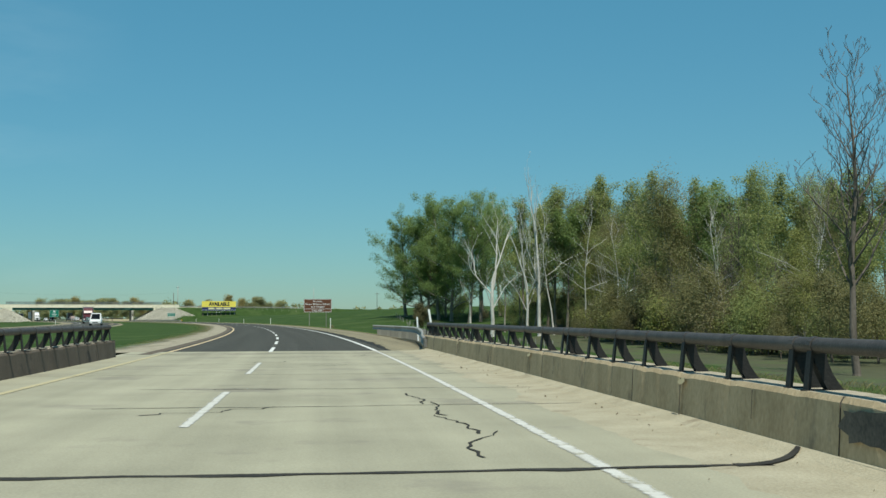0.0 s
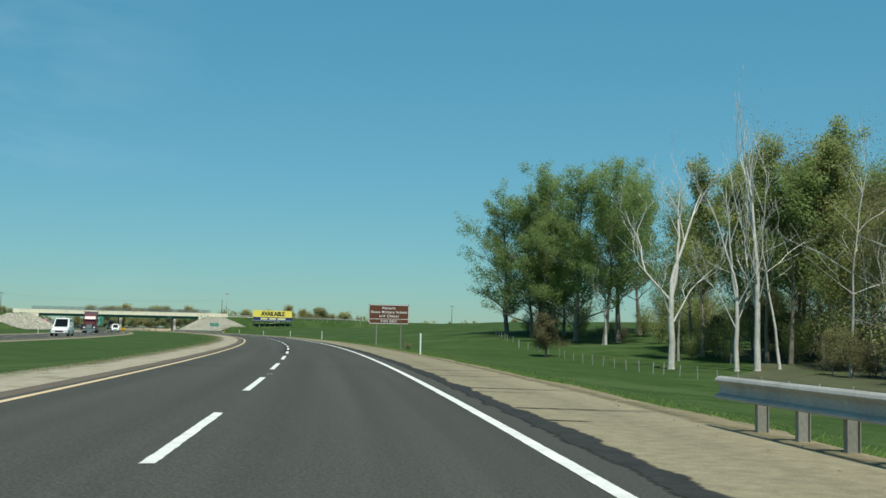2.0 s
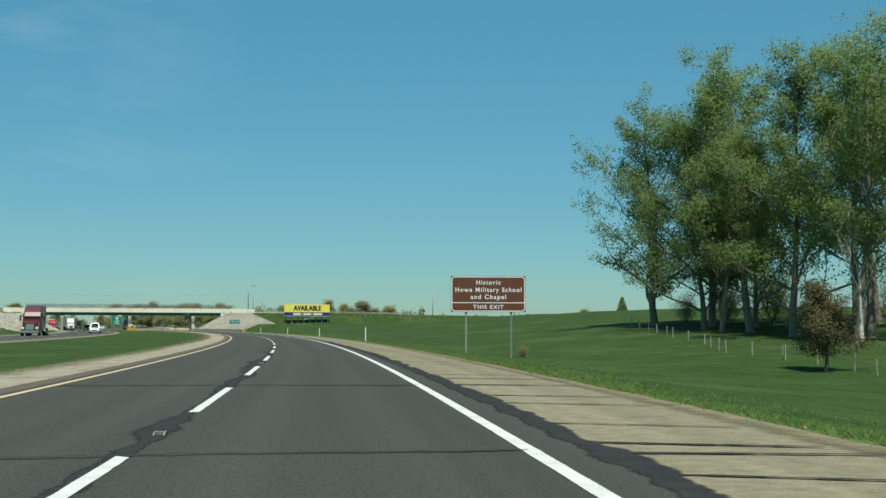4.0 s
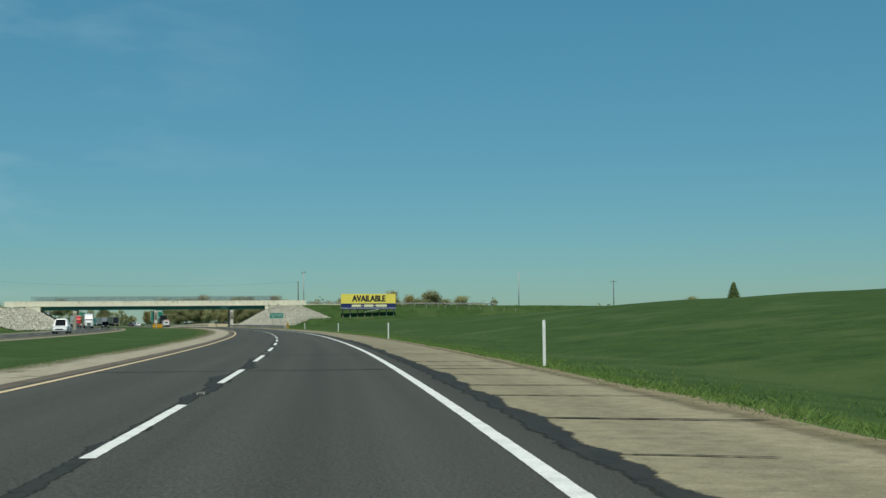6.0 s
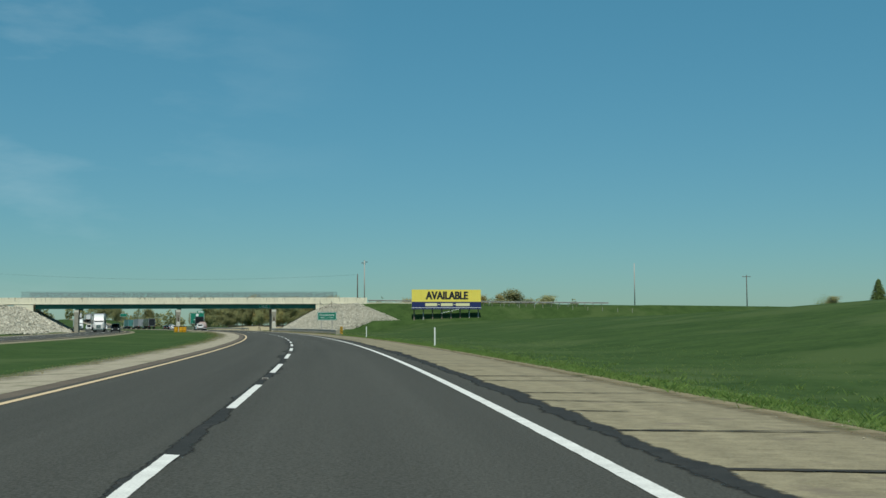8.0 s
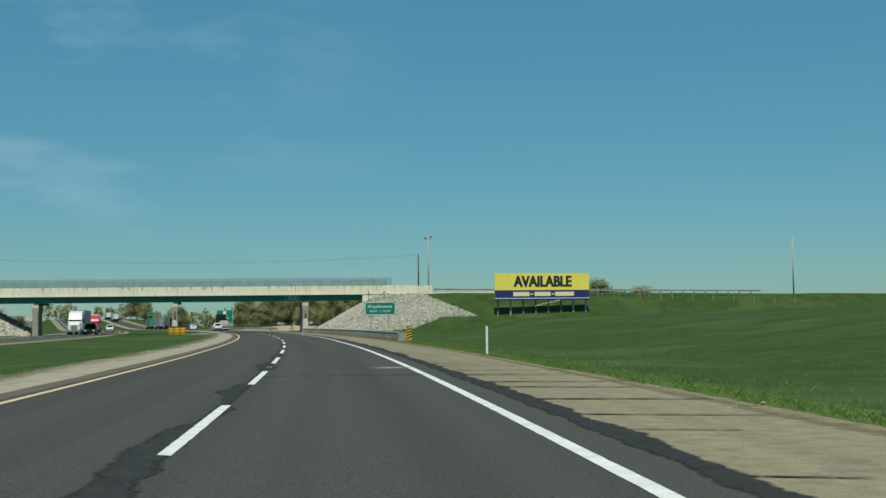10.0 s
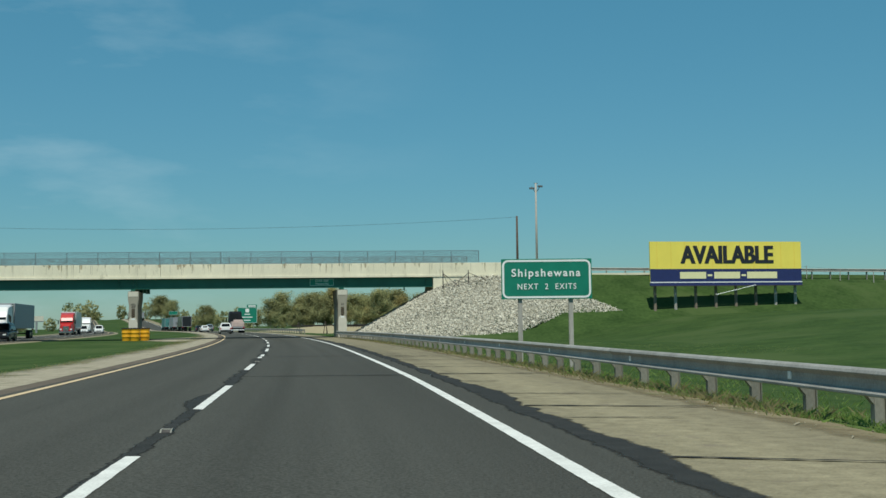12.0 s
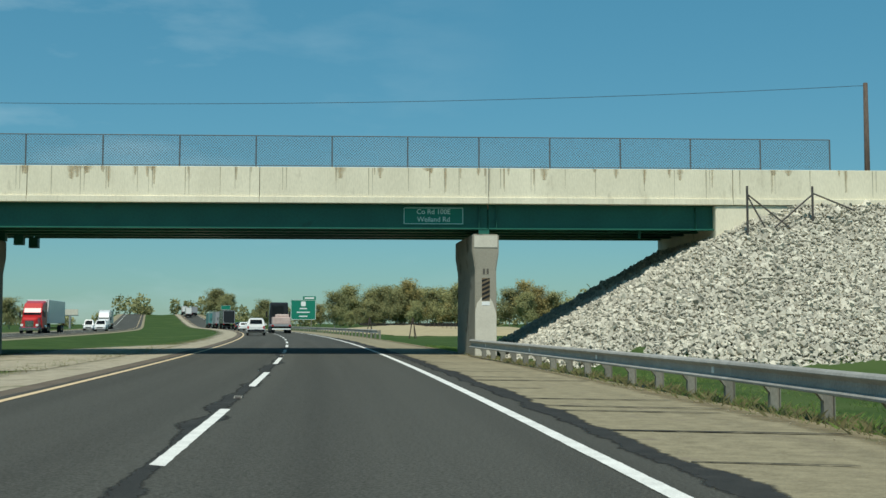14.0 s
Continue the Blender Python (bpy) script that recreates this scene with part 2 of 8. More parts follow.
M = {
    "grass": material("grass", (0.025, 0.050, 0.014), (0.055, 0.094, 0.027), 0.95, 0.45, 3.2, 0.8, spots=(0.058, 0.090, 0.030), spot_scale=0.09, spot_at=0.52, spec=0.05),
    "straw": material("straw", (0.22, 0.19, 0.09), (0.34, 0.30, 0.15), 0.9, 0.6, 9.0, 0, island=0.3, translucent=0.4, spec=0.1),
    "blade_fresh": material("blade_fresh", (0.15, 0.235, 0.055), (0.25, 0.345, 0.10), 0.8, 0.6, 9.0, 0, island=0.22, translucent=0.45, spec=0.15),
    "turf": material("turf", (0.066, 0.108, 0.028), (0.120, 0.172, 0.052), 0.95, 1.4, 7.0, 0.8, spots=(0.085, 0.105, 0.042), spot_scale=0.8, spot_at=0.60, spec=0.05, feather=("both", 0.30, 0.6, 2.0)),
    "blade": material("blade", (0.20, 0.25, 0.075), (0.32, 0.36, 0.13), 0.8, 0.6, 9.0, 0, island=0.22, translucent=0.45, spec=0.15),
    "asphalt": material("asphalt", (0.034, 0.035, 0.029), (0.100, 0.101, 0.089), 0.92, 30.0, 55.0, 0.9, spec=0.15, streak=0.14),
    "asphalt_brown": material("asphalt_brown", (0.085, 0.066, 0.048), (0.14, 0.112, 0.08), 0.9, 0.8, 50.0, 0.5, spots=(0.06, 0.05, 0.04), spot_scale=0.6),
    "tar": material("tar", (0.021, 0.022, 0.021), (0.043, 0.044, 0.041), 0.85, 3.0, 45.0, 0.5, spots=(0.056, 0.055, 0.050), spot_scale=4.0, spot_at=0.60, spec=0.15, feather=("both", 0.20, 0.65, 7.0)),
    "lane_crack": material("lane_crack", (0.038, 0.038, 0.035), (0.066, 0.065, 0.058), 0.88, 3.0, 45.0, 0.4, spec=0.15, feather=("both", 0.42, 0.7, 6.0)),
    "crack_tar": material("crack_tar", (0.026, 0.025, 0.022), (0.055, 0.052, 0.045), 0.85, 3.0, 45.0, 0.4, spec=0.15, feather=("both", 0.14, 0.45, 9.0)),
    "concrete_road": material("concrete_road", (0.265, 0.25, 0.178), (0.375, 0.355, 0.255), 0.88, 0.5, 45.0, 0.35, spots=(0.25, 0.23, 0.175), spot_scale=0.35, spot_at=0.56, streak=0.13),
    "concrete_shoulder": material("concrete_shoulder", (0.166, 0.142, 0.086), (0.295, 0.259, 0.163), 0.92, 4.0, 38.0, 0.7, spots=(0.185, 0.155, 0.105), spot_scale=1.6, spot_at=0.58, streak=0.14, ribs=0.07),
    "gravel": material("gravel", (0.235, 0.205, 0.145), (0.42, 0.375, 0.275), 0.95, 2.5, 40.0, 1.0, spots=(0.16, 0.15, 0.085), spot_scale=0.7, spot_at=0.55, feather=("outer", 0.42, 0.75, 1.3)),
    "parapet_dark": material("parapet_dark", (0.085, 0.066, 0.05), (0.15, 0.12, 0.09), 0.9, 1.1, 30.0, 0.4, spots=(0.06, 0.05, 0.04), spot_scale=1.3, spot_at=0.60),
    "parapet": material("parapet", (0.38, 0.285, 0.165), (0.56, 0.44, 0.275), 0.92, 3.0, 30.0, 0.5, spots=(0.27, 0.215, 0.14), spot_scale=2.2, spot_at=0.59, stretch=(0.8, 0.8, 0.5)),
    "chipped": material("chipped", (0.30, 0.26, 0.185), (0.46, 0.40, 0.30), 0.95, 6.0, 40.0, 0.8),
    "soot": material("soot", (0.06, 0.056, 0.05), (0.15, 0.135, 0.11), 0.95, 4.0, 30.0, 0.4),
    "rail_dark": material("rail_dark", (0.055, 0.05, 0.046), (0.12, 0.108, 0.098), 0.6, 3.0, 50.0, 0.2, 0.4),
    "post_dark": material("post_dark", (0.012, 0.012, 0.012), (0.035, 0.033, 0.03), 0.6, 3.0, 50.0, 0.2, 0.3),
    "dry_verge": material("dry_verge", (0.15, 0.12, 0.065), (0.27, 0.225, 0.135), 0.95, 2.0, 30.0, 0.8, spots=(0.10, 0.12, 0.04), spot_scale=1.5, spot_at=0.55, feather=("inner", 0.42, 0.7, 2.2)),
    "soil_shade": material("soil_shade", (0.035, 0.032, 0.020), (0.085, 0.080, 0.045), 0.95, 3.0, 25.0, 0.8, spots=(0.05, 0.065, 0.022), spot_scale=2.0, spot_at=0.55, feather=("both", 0.30, 0.6, 3.0)),
    "repair": material("repair", (0.16, 0.155, 0.13), (0.27, 0.26, 0.22), 0.92, 3.0, 40.0, 0.4, feather=("both", 0.35, 0.9, 5.0)),
    "stain": material("stain", (0.13, 0.095, 0.058), (0.20, 0.15, 0.095), 0.95, 3.0, 30.0, 0.3),
    "deck_yellow": material("deck_yellow", (0.40, 0.35, 0.21), (0.52, 0.45, 0.26), 0.85, 3.0, 45.0, 0.3, spots=(0.31, 0.29, 0.21), spot_scale=3.0, spot_at=0.54),
    "wood_floor": material("wood_floor", (0.042, 0.048, 0.021), (0.088, 0.090, 0.043), 0.95, 0.8, 9.0, 0.6, spots=(0.065, 0.088, 0.028), spot_scale=0.22, spot_at=0.48),
    "sign_dim": plain("sign_dim", (0.52, 0.68, 0.62), 0.6),
    "white_paint": material("white_paint", (0.50, 0.50, 0.465), (0.78, 0.78, 0.735), 0.75, 3.0, 45.0, 0.3, spots=(0.22, 0.22, 0.205), spot_scale=6.0, spot_at=0.66, feather=("both", 0.05, 0.16, 14.0)),
    "deck_paint": material("deck_paint", (0.46, 0.45, 0.40), (0.62, 0.61, 0.56), 0.8, 3.0, 45.0, 0.3, spots=(0.33, 0.31, 0.23), spot_scale=4.0, spot_at=0.56, feather=("both", 0.25, 0.7, 6.0)),
    "sand": material("sand", (0.30, 0.265, 0.18), (0.44, 0.40, 0.29), 0.95, 1.5, 40.0, 0.7, spots=(0.26, 0.22, 0.15), spot_scale=1.2, spot_at=0.58),
    "yellow_paint": material("yellow_paint", (0.52, 0.39, 0.22), (0.65, 0.50, 0.31), 0.75, 2.0, 60.0, 0.2, spots=(0.3, 0.22, 0.1), spot_scale=2.0, spot_at=0.64),
    "galvanised": material("galvanised", (0.26, 0.256, 0.232), (0.405, 0.398, 0.365), 0.62, 2.5, 30.0, 0.08, 0.15, per_object=0.12, spec=0.15),
    "galv_post": material("galv_post", (0.17, 0.165, 0.14), (0.27, 0.265, 0.225), 0.7, 2.5, 30.0, 0.1, 0.1, per_object=0.15),
    "bridge_concrete": material("bridge_concrete", (0.66, 0.61, 0.46), (0.82, 0.76, 0.585), 0.9, 0.8, 20.0, 0.25, spots=(0.56, 0.51, 0.38), spot_scale=1.4, spot_at=0.60, stretch=(1, 1, 0.3)),
    "rust_streak": material("rust_streak", (0.26, 0.19, 0.11), (0.38, 0.30, 0.19), 0.9, 3.0, 20.0, 0),
    "rust_run": material("rust_run", (0.36, 0.27, 0.15), (0.50, 0.40, 0.25), 0.9, 3.0, 20.0, 0, feather=("both", 0.9, 0.5, 3.0)),
    "joint_stain": material("joint_stain", (0.30, 0.27, 0.19), (0.42, 0.38, 0.28), 0.9, 3.0, 20.0, 0),
    "joint_dark": plain("joint_dark", (0.10, 0.09, 0.075), 0.9),
    "pier_concrete": material("pier_concrete", (0.25, 0.23, 0.18), (0.36, 0.335, 0.27), 0.9, 0.8, 22.0, 0.3, spots=(0.14, 0.128, 0.10), spot_scale=0.8, spot_at=0.57),
    "pier_patch": material("pier_patch", (0.52, 0.485, 0.40), (0.66, 0.62, 0.52), 0.9, 1.2, 22.0, 0.2),
    "girder_green": material("girder_green", (0.014, 0.10, 0.070), (0.020, 0.14, 0.098), 0.45, 0.8, 12.0, 0.05, spots=(0.02, 0.09, 0.062), spot_scale=0.8),
    "fence_steel": plain("fence_steel", (0.13, 0.15, 0.16), 0.6, 0.3),
    "rock_bed": material("rock_bed", (0.24, 0.225, 0.18), (0.42, 0.395, 0.32), 0.95, 4.0, 20.0, 0.8, spec=0.15),
    "rock": material("rock", (0.36, 0.335, 0.268), (0.565, 0.533, 0.44), 0.92, 2.5, 18.0, 0.6, island=0.28, spec=0.2),
    "rock_near": material("rock_near", (0.36, 0.335, 0.268), (0.565, 0.533, 0.44), 0.92, 2.5, 18.0, 0.6, per_object=0.28, spec=0.2),
    "earth": material("earth", (0.10, 0.09, 0.07), (0.2, 0.18, 0.15), 0.95, 1.5, 15.0, 0.6),
    "bark": material("bark", (0.085, 0.07, 0.055), (0.19, 0.16, 0.13), 0.95, 2.0, 14.0, 0.8, stretch=(1, 1, 0.25)),
    "bark_pale": material("bark_pale", (0.40, 0.38, 0.335), (0.68, 0.66, 0.60), 0.9, 1.5, 12.0, 0.5, stretch=(1, 1, 0.3)),
    "bark_mid": material("bark_mid", (0.12, 0.105, 0.082), (0.25, 0.22, 0.175), 0.95, 1.5, 12.0, 0.5, stretch=(1, 1, 0.3)),
    "bark_grey": material("bark_grey", (0.20, 0.18, 0.145), (0.38, 0.345, 0.285), 0.95, 1.5, 12.0, 0.5, stretch=(1, 1, 0.3)),
    "leaf": material("leaf", (0.196, 0.272, 0.090), (0.302, 0.388, 0.145), 0.7, 0.25, 5.0, 0, island=0.20, translucent=0.65, spec=0.25),
    "leaf_yellow": material("leaf_yellow", (0.19, 0.21, 0.06), (0.285, 0.29, 0.09), 0.7, 0.3, 5.0, 0, island=0.22, translucent=0.35, spec=0.2),
    "leaf_olive": material("leaf_olive", (0.245, 0.285, 0.105), (0.36, 0.395, 0.15), 0.8, 0.3, 5.0, 0, island=0.2, translucent=0.5, spec=0.15),
    "leaf_brown": material("leaf_brown", (0.18, 0.165, 0.085), (0.27, 0.24, 0.125), 0.8, 0.3, 5.0, 0, island=0.3, translucent=0.25, spec=0.15),
    # far olive leaves, lightened so the colour carries the distance haze
    "leaf_far_haze": material("leaf_far_haze", (0.275, 0.280, 0.130), (0.385, 0.380, 0.185), 0.8, 0.05, 0.6, 0, per_object=0.22, translucent=0.4, spec=0.1),
    "leaf_rust": material("leaf_rust", (0.205, 0.200, 0.092), (0.315, 0.295, 0.140), 0.8, 0.3, 5.0, 0, island=0.2, translucent=0.5, spec=0.12),
    # far budding leaves, also lightened to paint in haze
    "leaf_rust_haze": material("leaf_rust_haze", (0.32, 0.275, 0.115), (0.44, 0.375, 0.16), 0.8, 0.05, 0.6, 0, per_object=0.2, translucent=0.4, spec=0.1),
    "leaf_dusk": material("leaf_dusk", (0.118, 0.110, 0.056), (0.195, 0.176, 0.092), 0.8, 0.3, 5.0, 0, island=0.25, translucent=0.4, spec=0.1),
    "leaf_pale": material("leaf_pale", (0.15, 0.16, 0.09), (0.22, 0.225, 0.13), 0.8, 0.3, 5.0, 0, island=0.35, translucent=0.3, spec=0.15),
    "wood_pole": material("wood_pole", (0.06, 0.045, 0.035), (0.12, 0.09, 0.07), 0.95, 2.0, 14.0, 0.4, stretch=(1, 1, 0.2)),
    "pole_grey": material("pole_grey", (0.28, 0.26, 0.23), (0.42, 0.40, 0.36), 0.9, 2.0, 14.0, 0.3, stretch=(1, 1, 0.2)),
    "post_brown": material("post_brown", (0.15, 0.12, 0.09), (0.26, 0.21, 0.16), 0.9, 2.0, 14.0, 0.3, stretch=(1, 1, 0.2)),
    "sign_green": plain("sign_green", (0.008, 0.185, 0.12), 0.42),
    "sign_brown": plain("sign_brown", (0.125, 0.048, 0.022), 0.45),
    "sign_white": plain("sign_white", (0.78, 0.79, 0.77), 0.4, var=0.05),
    "sign_back": plain("sign_back", (0.35, 0.36, 0.36), 0.4, 0.6),
    "board_yellow": plain("board_yellow", (0.86, 0.70, 0.12), 0.5, var=0.06, scale=0.8),
    "board_navy": plain("board_navy", (0.022, 0.032, 0.12), 0.5),
    "board_black": plain("board_black", (0.02, 0.022, 0.03), 0.5),
    "board_cream": plain("board_cream", (0.78, 0.73, 0.42), 0.5, var=0.05),
    "marker_yellow": plain("marker_yellow", (0.75, 0.42, 0.02), 0.45),
    "black": plain("black", (0.012, 0.012, 0.012), 0.5),
    "barrel_yellow": material("barrel_yellow", (0.72, 0.33, 0.010), (0.86, 0.42, 0.018), 0.5, 2.0, 20.0, 0.05, spots=(0.5, 0.26, 0.02), spot_scale=2.5),
    "plastic_white": plain("plastic_white", (0.74, 0.75, 0.72), 0.5, var=0.08),
    "car_white": plain("car_white", (0.72, 0.72, 0.70), 0.25, var=0.03),
    "car_silver": plain("car_silver", (0.42, 0.43, 0.44), 0.25, 0.6, var=0.04),
    "car_dark": plain("car_dark", (0.02, 0.021, 0.024), 0.25, var=0.05),
    "car_red": plain("car_red", (0.45, 0.022, 0.02), 0.3, var=0.05),
    "car_maroon": plain("car_maroon", (0.09, 0.018, 0.022), 0.3, var=0.05),
    "trailer_grey": plain("trailer_grey", (0.30, 0.31, 0.32), 0.5, 0.2, var=0.08),
    "trailer_teal": plain("trailer_teal", (0.06, 0.20, 0.19), 0.5, var=0.08),
    "load_pink": material("load_pink", (0.42, 0.30, 0.27), (0.60, 0.47, 0.42), 0.8, 1.5, 8.0, 0.3),
    "glass": plain("glass", (0.015, 0.018, 0.02), 0.06),
    "rubber": plain("rubber", (0.018, 0.018, 0.018), 0.85),
    "chrome": plain("chrome", (0.6, 0.6, 0.6), 0.15, 1.0, var=0.03),
    "tail_red": plain("tail_red", (0.40, 0.012, 0.012), 0.3),
    "lamp_clear": plain("lamp_clear", (0.75, 0.75, 0.70), 0.15),
    "field_tan": material("field_tan", (0.28, 0.235, 0.135), (0.39, 0.33, 0.195), 0.95, 0.5, 12.0, 0.5),
    "wire": plain("wire", (0.03, 0.03, 0.03), 0.6),
    "silt_fence": plain("silt_fence", (0.06, 0.055, 0.05), 0.8),
}


# ---- building helpers ----
def thing(name, label, category, at=None, group="", kind=""):
    """An Empty at the base of a thing."""
    ob = new(name)
    ob.empty_display_size = 0.2
    if at is not None:
        ob.matrix_world = at
    return tagged(ob, label, category, group, kind)


def part(name, bm, mat, parent=None, label="", smooth=False):
    """One mesh object of a bmesh (or a ready mesh), under a thing or a part. Built in the parent's own space."""
    if isinstance(bm, bmesh.types.BMesh):
        me = bpy.data.meshes.new(name)
        bm.normal_update()
        bm.to_mesh(me)
        bm.free()
    else:
        me = bm
    if smooth:
        me.polygons.foreach_set("use_smooth", [True] * len(me.polygons))
    if not me.materials:
        me.materials.append(M[mat])
    ob = new(name, me)
    if parent is not None:
        ob.parent = parent
    if label:
        ob["label"] = label
    return ob


def mesh_np(name, verts, faces, mat):
    """A mesh from arrays; all faces have the same number of corners."""
    me = bpy.data.meshes.new(name)
    verts, faces = np.asarray(verts, np.float32), np.asarray(faces, np.int32)
    me.vertices.add(len(verts))
    me.vertices.foreach_set("co", verts.ravel())
    k = faces.shape[1]
    me.loops.add(faces.size)
    me.loops.foreach_set("vertex_index", faces.ravel())
    me.polygons.add(len(faces))
    me.polygons.foreach_set("loop_start", np.arange(0, faces.size, k, dtype=np.int32))
    me.polygons.foreach_set("use_smooth", [False] * len(faces))
    me.update(calc_edges=True)
    me.validate()
    me.materials.append(M[mat])
    return me


def two_edges(me):
    """Coordinates across a strip whose points come in pairs: 0 on one side and 1 on the other."""
    idx = np.array([v for q in me.polygons for v in q.vertices])
    me.uv_layers.new(name="across").data.foreach_set("uv", np.stack([idx % 2, idx // 2], 1).astype(np.float32).ravel())
    return me


def tube(pts, r, n=8, name="tube", mat="wire"):
    """One unbroken round bar through the points."""
    p = np.array([tuple(q) for q in pts], float)
    t = np.gradient(p, axis=0)
    t /= np.linalg.norm(t, axis=1, keepdims=True)
    u = np.cross(t, np.array([0.0, 0.0, 1.0]))
    u /= np.linalg.norm(u, axis=1, keepdims=True)
    v = np.cross(t, u)
    a = np.arange(n) * math.tau / n
    vs = p[:, None] + r * (np.cos(a)[None, :, None] * u[:, None] + np.sin(a)[None, :, None] * v[:, None])
    i, j = np.meshgrid(np.arange(len(p) - 1), np.arange(n), indexing="ij")
    k = (j + 1) % n
    fs = np.stack([i * n + j, (i + 1) * n + j, (i + 1) * n + k, i * n + k], -1).reshape(-1, 4)
    return mesh_np(name, vs.reshape(-1, 3), fs, mat)


def box(bm, x0, x1, y0, y1, z0, z1, bevel=0.0):
    c = Matrix.Translation(((x0 + x1) / 2, (y0 + y1) / 2, (z0 + z1) / 2)) @ Matrix.Diagonal((x1 - x0, y1 - y0, z1 - z0, 1))
    vs = bmesh.ops.create_cube(bm, size=1, matrix=c)["verts"]
    if bevel:
        bmesh.ops.bevel(bm, geom=list({e for v in vs for e in v.link_edges}), offset=bevel, segments=2, profile=0.6, affect="EDGES")
    return bm


def rod(bm, a, b, r0, r1=None, n=8):
    """A tapered round bar from a to b."""
    a, b = Vector(a), Vector(b)
    d = b - a
    m = Matrix.Translation((a + b) / 2) @ d.to_track_quat("Z", "Y").to_matrix().to_4x4()
    bmesh.ops.create_cone(bm, cap_ends=True, segments=n, radius1=r0, radius2=r0 if r1 is None else r1, depth=d.length, matrix=m)
    return bm


def prism(bm, outline, y0, y1):
    """An outline in x, z drawn out from y0 to y1."""
    a = [bm.verts.new((x, y0, z)) for x, z in outline]
    b = [bm.verts.new((x, y1, z)) for x, z in outline]
    bm.faces.new(a)
    bm.faces.new(list(reversed(b)))
    for i in range(len(a)):
        j = (i + 1) % len(a)
        bm.faces.new((a[j], a[i], b[i], b[j]))
    bmesh.ops.recalc_face_normals(bm, faces=bm.faces[:])
    return bm


def bm_new():
    return bmesh.new()


# ---- the line of the highway ----
# heading of the lane line along its length s; offset d is to the right of it
def curvature(s):
    s = min(max(s, 0.0), 760.0)
    k = (0.0645 + 2 * 0.0033 * s / 100 - 3 * 0.0004 * (s / 100) ** 2) / 100
    return k if s < 700 else k * (760 - s) / 60


S_MIN, S_MAX = -3000, 3200
LINE = {}
_x, _y, _h = -1.532, 0.0, -0.0002
for _s in range(0, S_MAX + 1):
    LINE[_s] = (_x, _y, _h)
    _m = _h + curvature(_s + 0.5) / 2
    _x, _y, _h = _x - math.sin(_m), _y + math.cos(_m), _h + curvature(_s + 0.5)
for _s in range(-1, S_MIN - 1, -1):
    LINE[_s] = (-1.532, float(_s), -0.0002)


def way(s, d=0.0, z=0.0):
    """The place s metres along the lane line and d to its right."""
    i = min(max(int(math.floor(s)), S_MIN), S_MAX - 1)
    f = s - i
    a, b = LINE[i], LINE[i + 1]
    h = a[2] + (b[2] - a[2]) * f
    return Vector((a[0] + (b[0] - a[0]) * f + d * math.cos(h), a[1] + (b[1] - a[1]) * f + d * math.sin(h), z))


def heading(s):
    return math.degrees(LINE[min(max(int(round(s)), S_MIN), S_MAX)][2])


def road_pose(s, d, z=0.0, turn=0.0):
    """A pose on the road: y runs along it, x to its right."""
    p = way(s, d, z)
    return pose(p.x, p.y, p.z, 0, 0, heading(s) + turn)


def along(x, y):
    """s and d of a place near the road."""
    s = float(y)
    for _ in range(12):
        p = way(s)
        h = radians(heading(s))
        s += -(x - p.x) * math.sin(h) + (y - p.y) * math.cos(h)
    p = way(s)
    h = radians(heading(s))
    return s, (x - p.x) * math.cos(h) + (y - p.y) * math.sin(h)


def rise(s):
    """The highway climbs to a far overpass."""
    t = min(max((s - 800) / 330, 0), 1)
    return 6.5 * t * t * (3 - 2 * t)


# ---- ground ----
BX, BY, BT = -75.3, 499.8, 16.0          # corner of the overpass's girder at its abutment, and its turn
BRIDGE = pose(BX, BY, 0, 0, 0, BT)
BRIDGE_INV = BRIDGE.inverted()
HILL_D = (7.2, 10, 16, 26, 36, 45, 60, 90, 140, 300)
HILL = (
    (0, (-0.1, -0.6, -1.6, -2.0, -2.2, -2.2, -2.2, -2.0, -2.0, -2.0)),
    (100, (-0.1, -0.5, -1.5, -2.0, -2.2, -2.2, -2.2, -2.0, -2.0, -2.0)),
    (150, (-0.05, -0.35, -1.0, -1.7, -1.9, -1.8, -1.6, -1.2, -1.0, -1.0)),
    (175, (-0.05, -0.3, -0.9, -1.5, -1.8, -1.3, -0.8, -0.3, 0.0, 0.0)),
    (210, (-0.05, -0.3, -0.9, -0.8, -0.3, 0.0, 0.5, 1.0, 1.5, 2.0)),
    (250, (-0.05, -0.3, -0.6, 0.2, 1.3, 2.0, 2.8, 3.2, 3.5, 4.0)),
    (300, (-0.05, -0.2, -0.2, 1.0, 2.3, 3.1, 4.0, 4.6, 5.0, 5.0)),
    (350, (-0.05, -0.2, -0.2, 0.8, 2.0, 2.8, 3.8, 4.5, 5.0, 5.0)),
    (400, (-0.05, -0.2, -0.4, 0.3, 1.2, 1.8, 2.8, 3.6, 4.0, 4.5)),
    (450, (-0.05, -0.3, -0.4, 0.2, 1.0, 1.5, 2.3, 3.0, 3.5, 4.0)),
    (475, (-0.05, -0.3, -0.4, -0.2, 1.3, 1.9, 2.3, 3.0, 3.5, 4.0)),
    (500, (-0.05, -0.3, -0.4, -0.2, 1.5, 1.9, 2.3, 3.0, 3.5, 4.0)),
    (540, (-0.05, -0.2, -0.2, 0.3, 0.8, 1.2, 1.6, 2.0, 2.5, 3.0)),
    (620, (-0.05, -0.2, -0.3, -0.3, -0.3, -0.2, 0.0, 0.3, 0.5, 1.0)),
)
ABUT_L = -57.0                            # the far abutment, along the overpass


